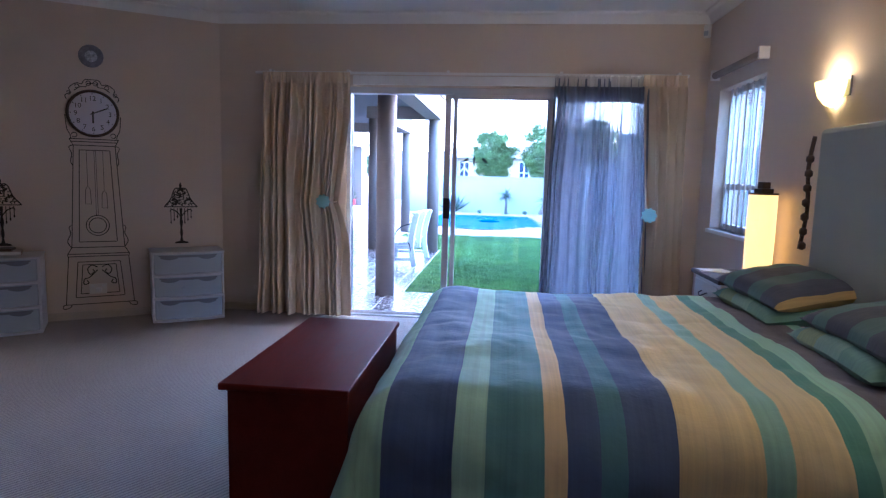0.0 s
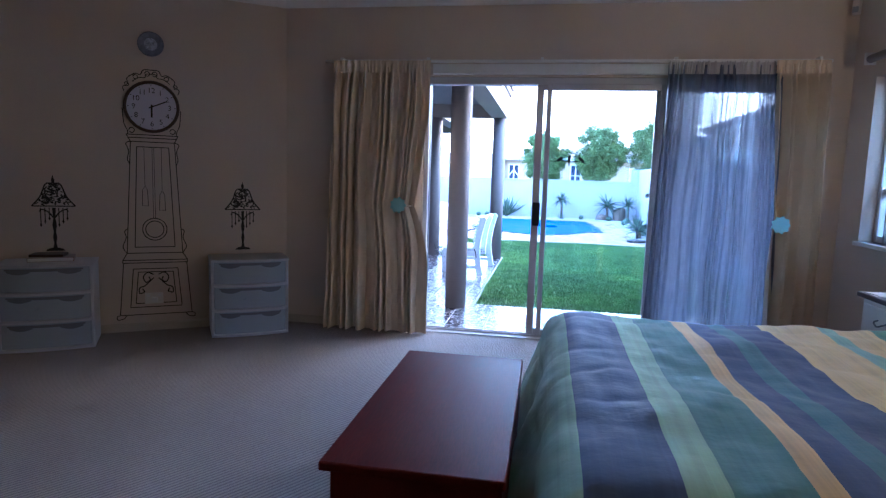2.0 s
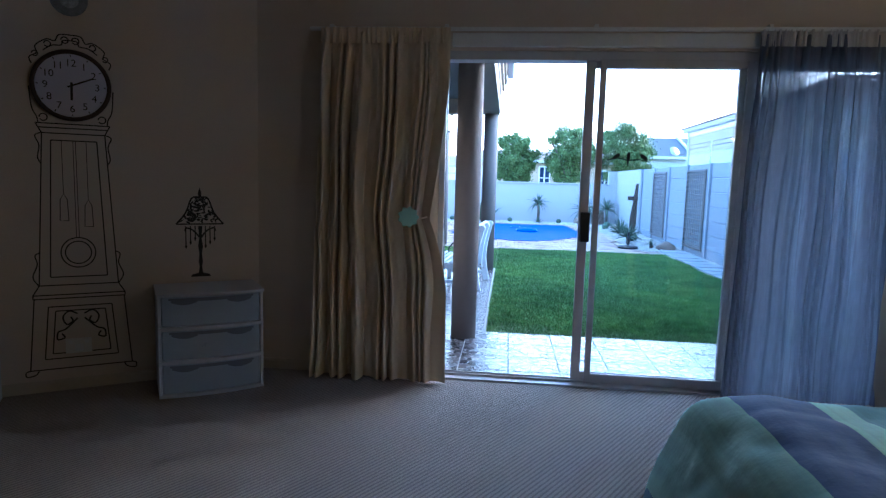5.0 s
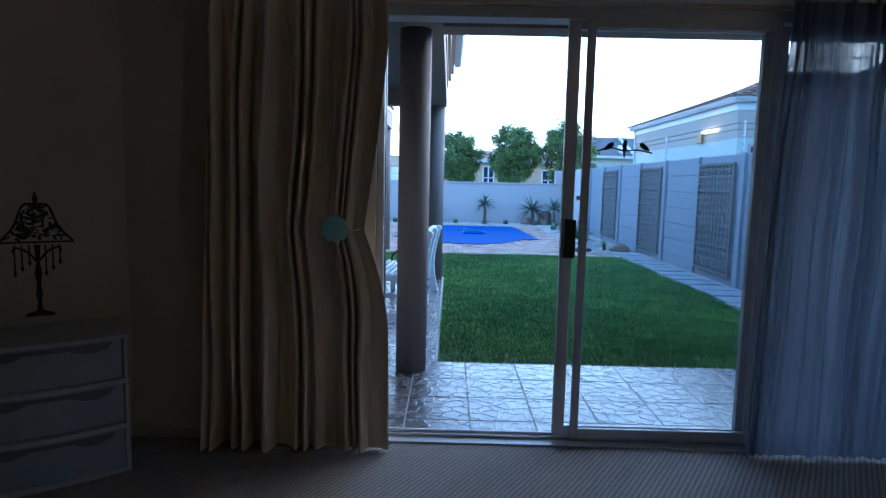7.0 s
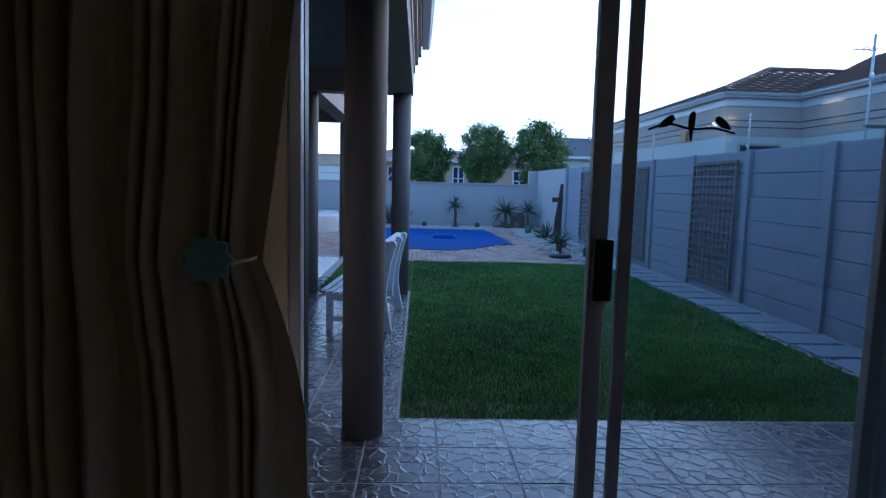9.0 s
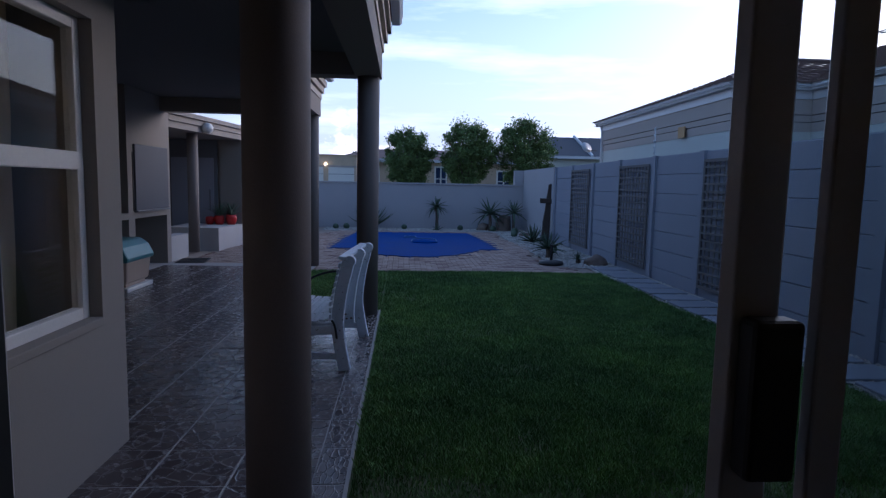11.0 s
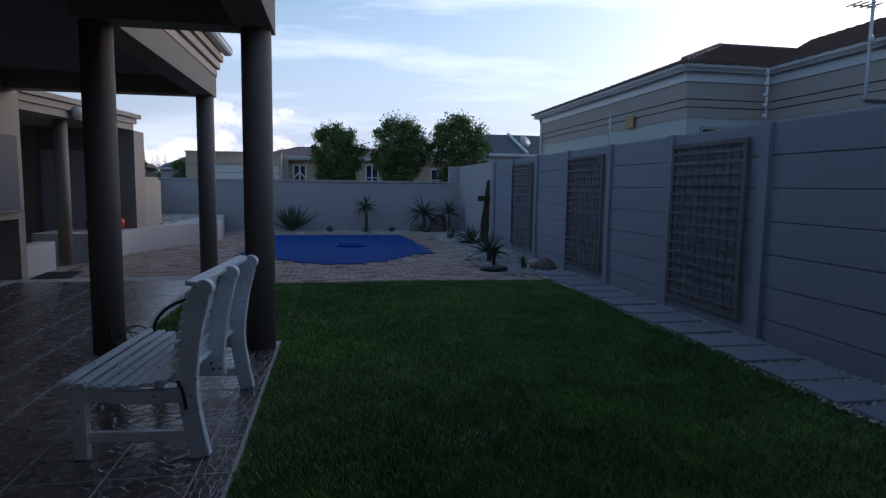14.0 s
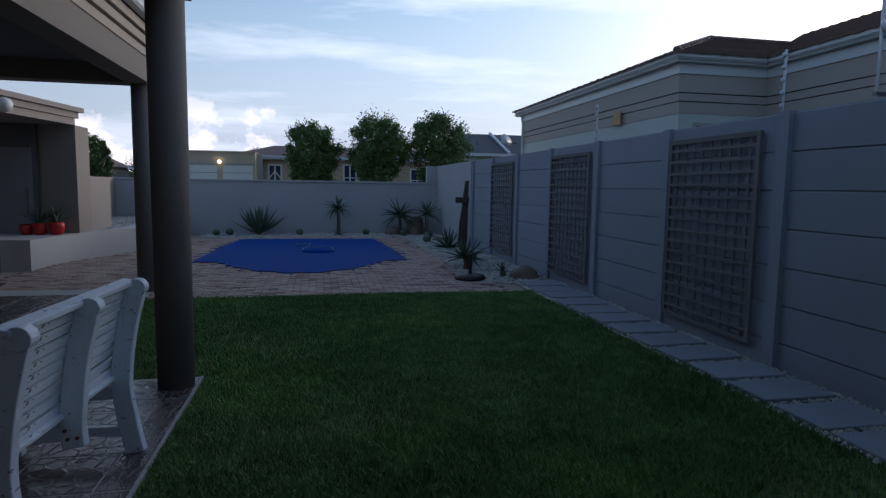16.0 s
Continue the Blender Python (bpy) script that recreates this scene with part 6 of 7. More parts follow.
ez, rz, mz = 3.53, 4.56, 5.62
bm = bmesh.new()
for quad in (((5.1, 25.0, ez), (5.1, 16.76, ez), (7.72, 19.7, rz), (8.0, 22.0, rz)), ((5.1, 16.76, ez), (6.74, 16.76, ez), (9.72, 19.7, rz), (7.72, 19.7, rz)), ((6.74, 16.76, ez), (6.74, -2.0, ez), (12.5, 3.8, mz), (12.5, 22.5, mz)), ((5.1, 25.0, ez), (11.0, 25.0, ez), (11.0, 22.0, rz), (8.0, 22.0, rz))):
    bm.faces.new([bm.verts.new((x, y, z - 0.09)) for x, y, z in quad])
roof = part("roof", bm, M_ROOFT, nb, "brown concrete tile roof", m=nb_in)
part("eaves_board", boxes((5.16, 16.82, 3.42, 11.0, 24.9, 3.535), (6.80, -2.0, 3.42, 11.0, 16.82, 3.535)), M_NBBAND, nb, m=nb_in)
i4 = Matrix.Identity(4)
tiled((5.08, 25.0, ez), (5.08, 16.74, ez), (8.0, 22.0, rz), (7.72, 19.7, rz), 10, roof, i4)
tiled((5.08, 16.74, ez), (6.72, 16.74, ez), (7.72, 19.7, rz), (9.72, 19.7, rz), 10, roof, i4)
tiled((6.72, 16.74, ez), (6.72, -2.0, ez), (12.5, 22.5, mz), (12.5, 3.8, mz), 20, roof, i4)
tiled((5.08, 25.0, ez), (11.0, 25.0, ez), (8.0, 22.0, rz), (11.0, 22.0, rz), 6, roof, i4)
for p0, p1 in (((5.06, 16.72, ez + 0.02), (7.72, 19.7, rz + 0.03)), ((7.72, 19.7, rz + 0.02), (9.72, 19.7, rz + 0.02))):
    n = 11
    for k in range(n):
        bm = bmesh.new()
        a, b = Vector(p0).lerp(Vector(p1), k / n), Vector(p0).lerp(Vector(p1), (k + 1.12) / n)
        tube(bm, [a, b], 0.058, 8, [1.08, 0.92])
        part("ridge_cap", bm, M_ROOFT, roof)
wn2 = part("window", boxes((5.62, NY - 0.03, 1.5, 6.5, NY + 0.03, 2.42)), M_PANE, nb, "dark window", m=nb_in)
part("window_frame", boxes((5.58, NY - 0.045, 2.42, 6.54, NY + 0.02, 2.47), (5.58, NY - 0.045, 1.45, 5.62, NY + 0.02, 2.42), (6.5, NY - 0.045, 1.45, 6.54, NY + 0.02, 2.42)), M_NBBAND, nb, m=nb_in)
sign = empty("warning_sign", pose(NX0 - 0.065, 18.95, 2.74), "small faded orange warning sign on the wall", "sign")
bm = bmesh.new()
prism(bm, [(-0.02, -0.16), (0.0, -0.16), (0.0, 0.16), (-0.02, 0.16)], -0.13, 0.12)
part("plate", bm, M_SIGN, sign)
mast = empty("aerial_mast", pose(6.55, 14.54, 2.2), "white aerial mast fixed to the neighbour's wall", "aerial")
bm = bmesh.new()
tube(bm, [(0, 0, 0), (0.01, 0, 1.98)], 0.024, 10)
part("pole", bm, M_GUTTER, mast, smooth=True)
bm = bmesh.new()
lathe(bm, [(0.02, -0.03), (0.08, 0.0), (0.095, 0.03)], 18)
part("dish", bm, M_GUTTER, mast, smooth=True, m=pose(-0.03, -0.06, 1.24, 70, 0, 30))
for k in range(4):
    part("element", boxes((-0.008, -0.13, 1.72, 0.008, 0.13, 1.736)), M_STEEL, mast, m=pose(-0.30 + 0.11 * k, 0, 0))
part("boom", boxes((-0.33, -0.01, 1.706, 0.08, 0.01, 1.718)), M_STEEL, mast)
part("wall_bracket", boxes((-0.03, -0.03, 0.4, 0.40, 0.03, 0.45)), M_STEEL, mast)


dish = empty("satellite_dish", pose(4.95, 25.2, 2.75), "small grey satellite dish at the house corner", "satellite dish")
bm = bmesh.new()
lathe(bm, [(0.03, -0.05), (0.14, -0.02), (0.2, 0.04)], 20)
part("reflector", bm, M_GUTTER, dish, smooth=True, m=pose(0, 0, 0, 60, 0, 25))
part("bracket", boxes((0, -0.02, -0.1, 0.36, 0.02, -0.06)), M_STEEL, dish)


# ---- houses and trees across the road ----
def gable_house(x0, x1, y0, depth, wall_h, roof_h, wall_m, roof_m, label, windows=(), hip=0.5, verge=False):
    th = empty("house", pose((x0 + x1) / 2, y0, -0.17), label, "house", "houses across the road")
    inv = pose((x0 + x1) / 2, y0, -0.17).inverted()
    part("wall", boxes((x0, y0, -0.17, x1, y0 + depth, wall_h)), wall_m, th, m=inv)
    bm = bmesh.new()
    o = 0.35
    h = (depth / 2 + o) * hip
    vs = [bm.verts.new(p) for p in ((x0 - o, y0 - o, wall_h), (x1 + o, y0 - o, wall_h), (x1 + o, y0 + depth + o, wall_h), (x0 - o, y0 + depth + o, wall_h), (x0 - o + h, y0 + depth / 2, wall_h + roof_h), (x1 + o - h, y0 + depth / 2, wall_h + roof_h))]
    for f in ((0, 1, 5, 4), (1, 2, 5), (2, 3, 4, 5), (3, 0, 4), (3, 2, 1, 0)):
        bm.faces.new([vs[k] for k in f])
    part("roof", bm, roof_m, th, m=inv)
    part("fascia_board", boxes((x0 - o - 0.02, y0 - o - 0.04, wall_h - 0.14, x1 + o + 0.02, y0 - o, wall_h + 0.04)), M_GUTTER, th, m=inv)
    if verge:
        for q in (x0 + 3.05, x0 + 6.4):
            bm = bmesh.new()
            tube(bm, [(q, y0 - o, wall_h + 0.08), (q - 0.12, y0 + depth / 2, wall_h + roof_h + 0.08)], 0.10, 6)
            part("verge", bm, M_GUTTER, th, "white verge board", m=inv)
    for kind, a, b, c, d in windows:
        f = part("window_frame" if kind == "win" else "door_frame", boxes((a, y0 - 0.06, c, a + 0.10, y0, d), (b - 0.10, y0 - 0.06, c, b, y0, d), (a + 0.1, y0 - 0.06, d - 0.10, b - 0.1, y0, d), (a + 0.1, y0 - 0.06, c, b - 0.1, y0, c + 0.10), ((a + b) / 2 - 0.05, y0 - 0.06, c + 0.1, (a + b) / 2 + 0.05, y0, d - 0.1), (a + 0.1, y0 - 0.05, (c + d) / 2 - 0.03, (a + b) / 2 - 0.05, y0, (c + d) / 2 + 0.03), ((a + b) / 2 + 0.05, y0 - 0.05, (c + d) / 2 - 0.03, b - 0.1, y0, (c + d) / 2 + 0.03)), M_WHITEP, th, m=inv)
        part("pane", boxes((a + 0.06, y0 - 0.02, c + 0.06, b - 0.06, y0 - 0.01, d - 0.06)), M_BLUEPANE, f)
    return th


garage = empty("garage", pose(-6.4, 44.4, -0.17), "tan brick double garage with flat parapet and white doors", "garage", "houses across the road")
g_in = pose(-6.4, 44.4, -0.17).inverted()
part("wall", boxes((-9.4, 44.4, -0.17, -7.95, 45.9, 2.46), (-6.12, 44.4, -0.17, -5.81, 45.9, 2.46), (-4.18, 44.4, -0.17, -4.02, 45.9, 2.46), (-9.4, 44.4, 2.46, -4.02, 45.9, 3.16)), M_FACE, garage, m=g_in)
part("parapet_cap", boxes((-9.45, 44.34, 3.16, -3.98, 45.95, 3.23)), M_FACE, garage, m=g_in)
part("lintel", boxes((-9.4, 44.38, 2.44, -4.02, 44.40, 2.54)), M_NBBAND, garage, m=g_in)
for a, b in ((-7.95, -6.12), (-5.81, -4.18)):
    g = part("garage_door", boxes((a, 44.415, -0.17, b, 44.475, 2.44)), M_WHITEP, garage, "white sectional garage door", m=g_in)
    # thin dark strips on the face stand for the shade in the grooves
    for k in range(1, 5):
        part("groove", boxes((a, 44.408, k * 0.5 - 0.012, b, 44.414, k * 0.5 + 0.012)), M_SOFFIT, g)
brick_house = gable_house(-5.6, 8.2, 46.0, 8.0, 3.05, 0.90, M_FACE, M_ROOFT, "tan brick house with brown hip roof and white windows", (("door", -3.46, -2.62, 0.0, 2.60), ("win", 1.02, 1.88, 1.0, 2.69), ("win", 5.2, 6.2, 1.0, 2.5)), 0.6)
h_in = brick_house.matrix_basis.inverted()
part("porch_pier", boxes((-4.02, 45.4, -0.17, -3.72, 45.98, 3.16)), M_WHITEWALL, brick_house, "pale plastered porch pier", m=h_in)
part("porch_beam", boxes((-3.72, 45.45, 2.86, -2.2, 45.94, 3.02)), M_WHITEWALL, brick_house, m=h_in)
for a, b, c, d in ((-3.42, 1.7, -3.06, 2.15), (-2.66, 1.7, -3.02, 2.15), (-3.42, 0.8, -3.06, 1.25), (-2.66, 0.8, -3.02, 1.25)):
    bm = bmesh.new()
    tube(bm, [(a, 45.95, b), (c, 45.95, d)], 0.045, 5)
    part("door_brace", bm, M_WHITEP, brick_house, "white diagonal brace on the blue door", m=h_in)
gable_house(8.6, 17.0, 46.0, 8.0, 3.52, 1.63, M_NBWALL, M_SLATE, "pale house with dark slate roof and white verges", (), 0.25, True)
gable_house(-16.5, -10.5, 66.0, 8.0, 2.7, 1.3, M_WHITEWALL, M_SLATE, "distant white house with dark roof", (("win", -15.2, -13.8, 1.0, 2.2), ("win", -12.8, -11.4, 1.0, 2.2)), 0.4)
gable_house(-27.0, -18.0, 62.0, 8.0, 2.7, 1.3, M_STUCCO2, M_ROOFT, "distant cream house with brown roof", (("win", -25, -23.5, 1.0, 2.2),), 0.4)
gable_house(-11.2, -8.9, 58.0, 6.0, 2.3, 0.9, M_NBBAND, M_ROOFT, "distant small taupe outbuilding with brown roof", (), 0.3)


def tree(x, y, height, radius, base, seed, leaves=21000, label="round-crowned green street tree with a short trunk"):
    rs = np.random.RandomState(seed)
    th = empty("tree", pose(x, y, -0.17), label, "tree", "street trees")
    bm = bmesh.new()
    tube(bm, smooth_path([(0, 0, 0), (0.05, 0.02, base * 0.6), (0, 0, base + radius * 0.5), (0.05, 0, height * 0.75)], 4), 0.11, 9, None)
    clumps = []
    for k in range(96):
        v = rs.uniform(0.02, 0.98)
        w = (0.50 + 0.95 * v) if v < 0.5 else math.sqrt(max(0.05, 1 - ((v - 0.45) / 0.56) ** 2.2))
        ang = rs.uniform(0, 2 * np.pi)
        stray = k % 3 == 0
        r = radius * w * (rs.uniform(0.80, 1.02) if stray else 0.80 * rs.uniform(0, 1) ** 0.45)
        lobe = 1 + 0.16 * math.sin(3 * ang + seed) + 0.10 * math.sin(5 * ang + 2 * seed + 4 * v)
        c = np.array([r * lobe * math.cos(ang), r * lobe * math.sin(ang), base + (height - base) * (0.05 + 0.90 * v) + rs.uniform(-0.12, 0.12)])
        clumps.append((c, (rs.uniform(0.10, 0.17) if stray else rs.uniform(0.16, 0.28)) * radius))
    for c, r in clumps[:16]:
        tube(bm, smooth_path([(0, 0, base * 0.8), (c[0] * 0.4, c[1] * 0.4, (base + c[2]) / 2), tuple(c)], 3), 0.035, 5)
    part("trunk", bm, M_TRUNK, th, smooth=True)
    per = leaves // len(clumps)
    verts, faces = [], []
    for c, r in clumps:
        p = c + rs.normal(size=(per, 3)) * (r * 0.62)
        for q in p:
            a, b = rs.normal(size=3), rs.normal(size=3)
            a /= np.linalg.norm(a)
            b -= a * a.dot(b)
            b /= np.linalg.norm(b)
            s = rs.uniform(0.045, 0.095)
            o = len(verts)
            verts += [tuple(q - a * s), tuple(q + b * s * 0.45), tuple(q + a * s), tuple(q - b * s * 0.45)]
            faces.append((o, o + 1, o + 2, o + 3))
    cr = new("crown", big_mesh("crown", verts, faces, M_LEAF))
    cr.parent = th
    return th


tree(-0.83, 40.0, 4.62, 1.45, 1.55, 1)
tree(2.58, 40.0, 5.18, 1.66, 1.60, 2)
tree(5.95, 40.0, 5.38, 1.74, 1.60, 3)
tree(-13.2, 60.0, 3.5, 1.0, 1.0, 5, 6000, "distant dark green tree")
tree(-12.3, 44.0, 4.0, 0.8, 1.2, 6, 8000, "green tree behind the side wall")
tree(-20.5, 70.0, 4.0, 1.4, 1.0, 7, 7000, "distant dark green tree")
for k, (px, py, ph) in enumerate(((-5.0, 54.0, 4.9),)):
    th = empty("palm", pose(px, py, -0.17), "distant palm crown above the roofs", "palm")
    bm = bmesh.new()
    tube(bm, [(0, 0, 0), (0.1, 0, ph * 0.8)], 0.12, 8)
    part("trunk", bm, M_TRUNK, th)
    for j in range(14):
        o = new("leaf", LEAVES[3 if j % 2 else 0])
        o.parent = th
        o.matrix_local = pose(0.1, 0, ph * 0.8, 0, 0, j * 137.5) @ pose(0, 0, 0, 0, -15 - 4 * j, 0) @ Matrix.Scale(0.6, 4)
bm = bmesh.new()
hill = [(-120 + 8 * k, 4.0 + 3.0 * abs(noise.noise((k * 0.35, 0, 5))) + 1.2 * noise.noise((k * 1.9, 3, 5))) for k in range(32)]
lo = [bm.verts.new((x, 190, -1)) for x, z in hill]
hi = [bm.verts.new((x, 200, z)) for x, z in hill]
bk = [bm.verts.new((x, 215, -1)) for x, z in hill]
for k in range(len(hill) - 1):
    bm.faces.new((lo[k], lo[k + 1], hi[k + 1], hi[k]))
    bm.faces.new((hi[k], hi[k + 1], bk[k + 1], bk[k]))
solid("backdrop", bm, M_HILL, "low dark distant hills", "hills")
rs_ = random.Random(12)
for k in range(12):
    th = empty("conifer", pose(-25.5 + 0.85 * k + rs_.uniform(-0.4, 0.4), 88 + rs_.uniform(-4, 4), -0.17), "distant dark conifer on the skyline", "tree", "distant conifers")
    h = rs_.uniform(4.2, 5.6)
    bm = bmesh.new()
    lathe(bm, [(0.12, 0), (0.1, h * 0.3)], 6)
    part("trunk", bm, M_TRUNK, th)
    bm = bmesh.new()
    for j in range(70):
        t = j / 70
        a = j * 2.4
        r = (1 - t) * 0.9 + 0.08
        p = Vector((0, 0, h * (0.22 + 0.78 * t)))
        q = p + Vector((r * math.cos(a), r * math.sin(a), -0.25 * r))
        s = Vector((-math.sin(a), math.cos(a), 0)) * 0.22 * r
        bm.faces.new([bm.verts.new(v) for v in (p + Vector((0, 0, 0.5 * r)), q + s, q + Vector((0, 0, 0.12)), q - s)])
    part("crown", bm, M_LEAF, th)
slamp = empty("gate_lamp", pose(-5.97, 44.30, 2.62), "lit round lamp between the garage doors", "lamp")
bm = bmesh.new()
lathe(bm, [(0.04, -0.10), (0.10, -0.04), (0.10, 0.04), (0.04, 0.10)], 12)
part("globe", bm, M_BULB, slamp, smooth=True)

# ---- wall decals and the clock ----
def on_wall(u, v, off=0.002):
    """u: metres from the corner along the wall; v: height as drawn."""
    return Vector((-u * 0.977, -off, 1.5 + (v - 1.5) * 0.977))


def flat_line(bm, pts, w=0.0075, off=0.0025):
    """A thin vinyl line of an even width along (u, v) points."""
    p = [on_wall(a, b, off) for a, b in pts]
    L, R = [], []
    for i in range(len(p)):
        d = (p[min(i + 1, len(p) - 1)] - p[max(i - 1, 0)])
        if d.length < 1e-9:
            d = Vector((1, 0, 0))
        d.normalize()
        n = Vector((-d.z, 0, d.x)) * w / 2
        L.append(bm.verts.new(p[i] + n))
        R.append(bm.verts.new(p[i] - n))
    for i in range(len(p) - 1):
        bm.faces.new((L[i], L[i + 1], R[i + 1], R[i]))


def curve2(pts, k=6):
    return [(q.x, q.y) for q in smooth_path([(a, b, 0) for a, b in pts], k)]


def arc(cu, cv, r, a0, a1, n=24):
    return [(cu + r * math.cos(radians(a0 + (a1 - a0) * k / n)), cv + r * math.sin(radians(a0 + (a1 - a0) * k / n))) for k in range(n + 1)]


def poly(bm, pts, off=0.0025):
    bm.faces.new([bm.verts.new(on_wall(a, b, off)) for a, b in pts])


decal = empty("clock_decal", WALL_M, "black line-drawn longcase clock decal on the wall", "wall decal")
CU = 1.18


def stroke(pts, w=0.0075):
    bm = bmesh.new()
    flat_line(bm, pts, w)
    part("line", bm, M_DECAL, decal)


for s in (-1, 1):
    stroke(curve2([(CU, 2.33), (CU + s * 0.06, 2.325), (CU + s * 0.085, 2.285), (CU + s * 0.13, 2.29), (CU + s * 0.19, 2.245), (CU + s * 0.185, 2.20), (CU + s * 0.225, 2.17), (CU + s * 0.215, 2.13)]))
    stroke(curve2([(CU, 2.295), (CU + s * 0.04, 2.29), (CU + s * 0.05, 2.262), (CU + s * 0.10, 2.255), (CU + s * 0.15, 2.22)]))
    stroke(arc(CU + s * 0.03, 2.295, 0.02, 0, 330, 14))
    stroke(arc(CU + s * 0.125, 2.262, 0.018, 0, 330, 14))
    stroke(arc(CU + s * 0.195, 2.195, 0.016, 0, 330, 14))
    stroke(curve2([(CU + s * 0.235, 1.99), (CU + s * 0.225, 1.86), (CU + s * 0.20, 1.80), (CU + s * 0.195, 1.765)]))
    stroke(arc(CU + s * 0.165, 1.80, 0.022, 0, 330, 14))
for v, h in ((1.762, 0.21), (1.735, 0.20), (1.700, 0.178)):
    stroke([(CU - h, v), (CU + h, v)])
for s in (-1, 1):
    stroke([(CU + s * 0.21, 1.762), (CU + s * 0.178, 1.70)])
    stroke([(CU + s * 0.178, 1.70), (CU + s * 0.23, 0.70)])
    stroke([(CU + s * 0.13, 1.655), (CU + s * 0.165, 0.755)])
    stroke(curve2([(CU + s * 0.183, 1.70), (CU + s * 0.215, 1.68), (CU + s * 0.195, 1.62), (CU + s * 0.205, 1.54), (CU + s * 0.186, 1.50)]))
    stroke(curve2([(CU + s * 0.218, 0.92), (CU + s * 0.245, 0.90), (CU + s * 0.235, 0.84), (CU + s * 0.262, 0.76), (CU + s * 0.232, 0.70)]))
    stroke([(CU + s * 0.23, 0.70), (CU + s * 0.268, 0.635), (CU + s * 0.268, 0.61)])
    stroke([(CU + s * 0.262, 0.61), (CU + s * 0.30, 0.13)])
    stroke(curve2([(CU + s * 0.30, 0.13), (CU + s * 0.325, 0.12), (CU + s * 0.32, 0.09), (CU + s * 0.27, 0.10), (CU + s * 0.25, 0.13)]))
    stroke([(CU + s * 0.185, 0.555), (CU + s * 0.215, 0.20)])
    stroke([(CU + s * 0.145, 0.525), (CU + s * 0.17, 0.235)])
    stroke(curve2([(CU + s * 0.02, 0.50), (CU + s * 0.07, 0.52), (CU + s * 0.105, 0.48), (CU + s * 0.085, 0.43), (CU + s * 0.05, 0.45), (CU + s * 0.06, 0.48)]), 0.010)
    stroke(curve2([(CU + s * 0.02, 0.47), (CU + s * 0.09, 0.40), (CU + s * 0.135, 0.38), (CU + s * 0.14, 0.33), (CU + s * 0.10, 0.34), (CU + s * 0.115, 0.37)]), 0.010)
for v, h in ((1.655, 0.13), (0.755, 0.165), (0.70, 0.23), (0.635, 0.268), (0.61, 0.268), (0.555, 0.185), (0.525, 0.145), (0.235, 0.17), (0.20, 0.215), (0.13, 0.30)):
    stroke([(CU - h, v), (CU + h, v)])
for du in (-0.007, 0.007):
    stroke([(CU + du, 1.655), (CU + du * 1.2, 1.02)], 0.004)
stroke(arc(CU, 0.917, 0.10, 0, 360, 40))
stroke(arc(CU, 0.917, 0.075, 0, 360, 36))
for u0, top, bot in ((CU + 0.072, 1.31, 1.13), (CU - 0.068, 1.27, 1.09)):
    stroke([(u0, 1.655), (u0, top)], 0.004)
    stroke([(u0 - 0.025, bot), (u0 - 0.02, top - 0.04), (u0, top), (u0 + 0.02, top - 0.04), (u0 + 0.025, bot), (u0 - 0.025, bot)], 0.005)

clock = empty("wall_clock", WALL_M @ Matrix.Translation(on_wall(CU, 2.008, 0.0)), "round white-faced wall clock with a dark rim", "clock")
bm = bmesh.new()
lathe(bm, [(0.212, 0.0), (0.222, 0.012), (0.222, 0.03), (0.208, 0.04), (0.196, 0.034), (0.196, 0.004)], 56)
part("rim", bm, M_DARKW, clock, "dark brown rim", smooth=True, m=pose(0, 0, 0, 90, 0, 0))
bm = bmesh.new()
lathe(bm, [(0.198, 0.010), (0.198, 0.022)], 56)
part("dial", bm, M_CLOCK, clock, "pale dial with black numerals", m=pose(0, 0, 0, 90, 0, 0))
for h in range(1, 13):
    a = radians(90 - 30 * h)
    text_part("numeral", str(h), 0.062, M_DECAL, clock, pose(0.142 * math.cos(a), -0.0235, 0.142 * math.sin(a) - 0.004, 90, 0, 0))
    part("tick", boxes((-0.003, -0.001, -0.006, 0.003, 0.0, 0.006)), M_DECAL, clock, m=pose(0.184 * math.cos(a), -0.0232, 0.184 * math.sin(a), 0, -(90 - 30 * h) + 90, 0))
part("minute_hand", boxes((-0.005, -0.004, -0.025, 0.005, -0.001, 0.13)), M_DECAL, clock, m=pose(0, -0.0245, 0, 0, 66, 0))
part("hour_hand", boxes((-0.007, -0.003, -0.02, 0.007, 0.0, 0.09)), M_DECAL, clock, m=pose(0, -0.0235, 0, 0, 181, 0))

plate = empty("decorative_plate", WALL_M @ Matrix.Translation(on_wall(1.176, 2.55, 0.0)), "small blue-grey patterned plate hung on the wall", "plate")
bm = bmesh.new()
lathe(bm, [(0.06, 0.003), (0.098, 0.014), (0.104, 0.022), (0.094, 0.021), (0.066, 0.012), (0.05, 0.010)], 40)
part("dish", bm, surface("blue_grey_glaze", (0.19, 0.19, 0.225), 0.3, 40, 9, 0.35, 0.05), plate, smooth=True, m=pose(0, 0, 0, 90, 0, 0))
bm = bmesh.new()
lathe(bm, [(0.052, 0.010), (0.052, 0.013)], 30)
part("centre", bm, surface("pale_glaze", (0.40, 0.41, 0.45), 0.3, 60, 26, 0.7, 0.05), plate, m=pose(0, 0, 0, 90, 0, 0))


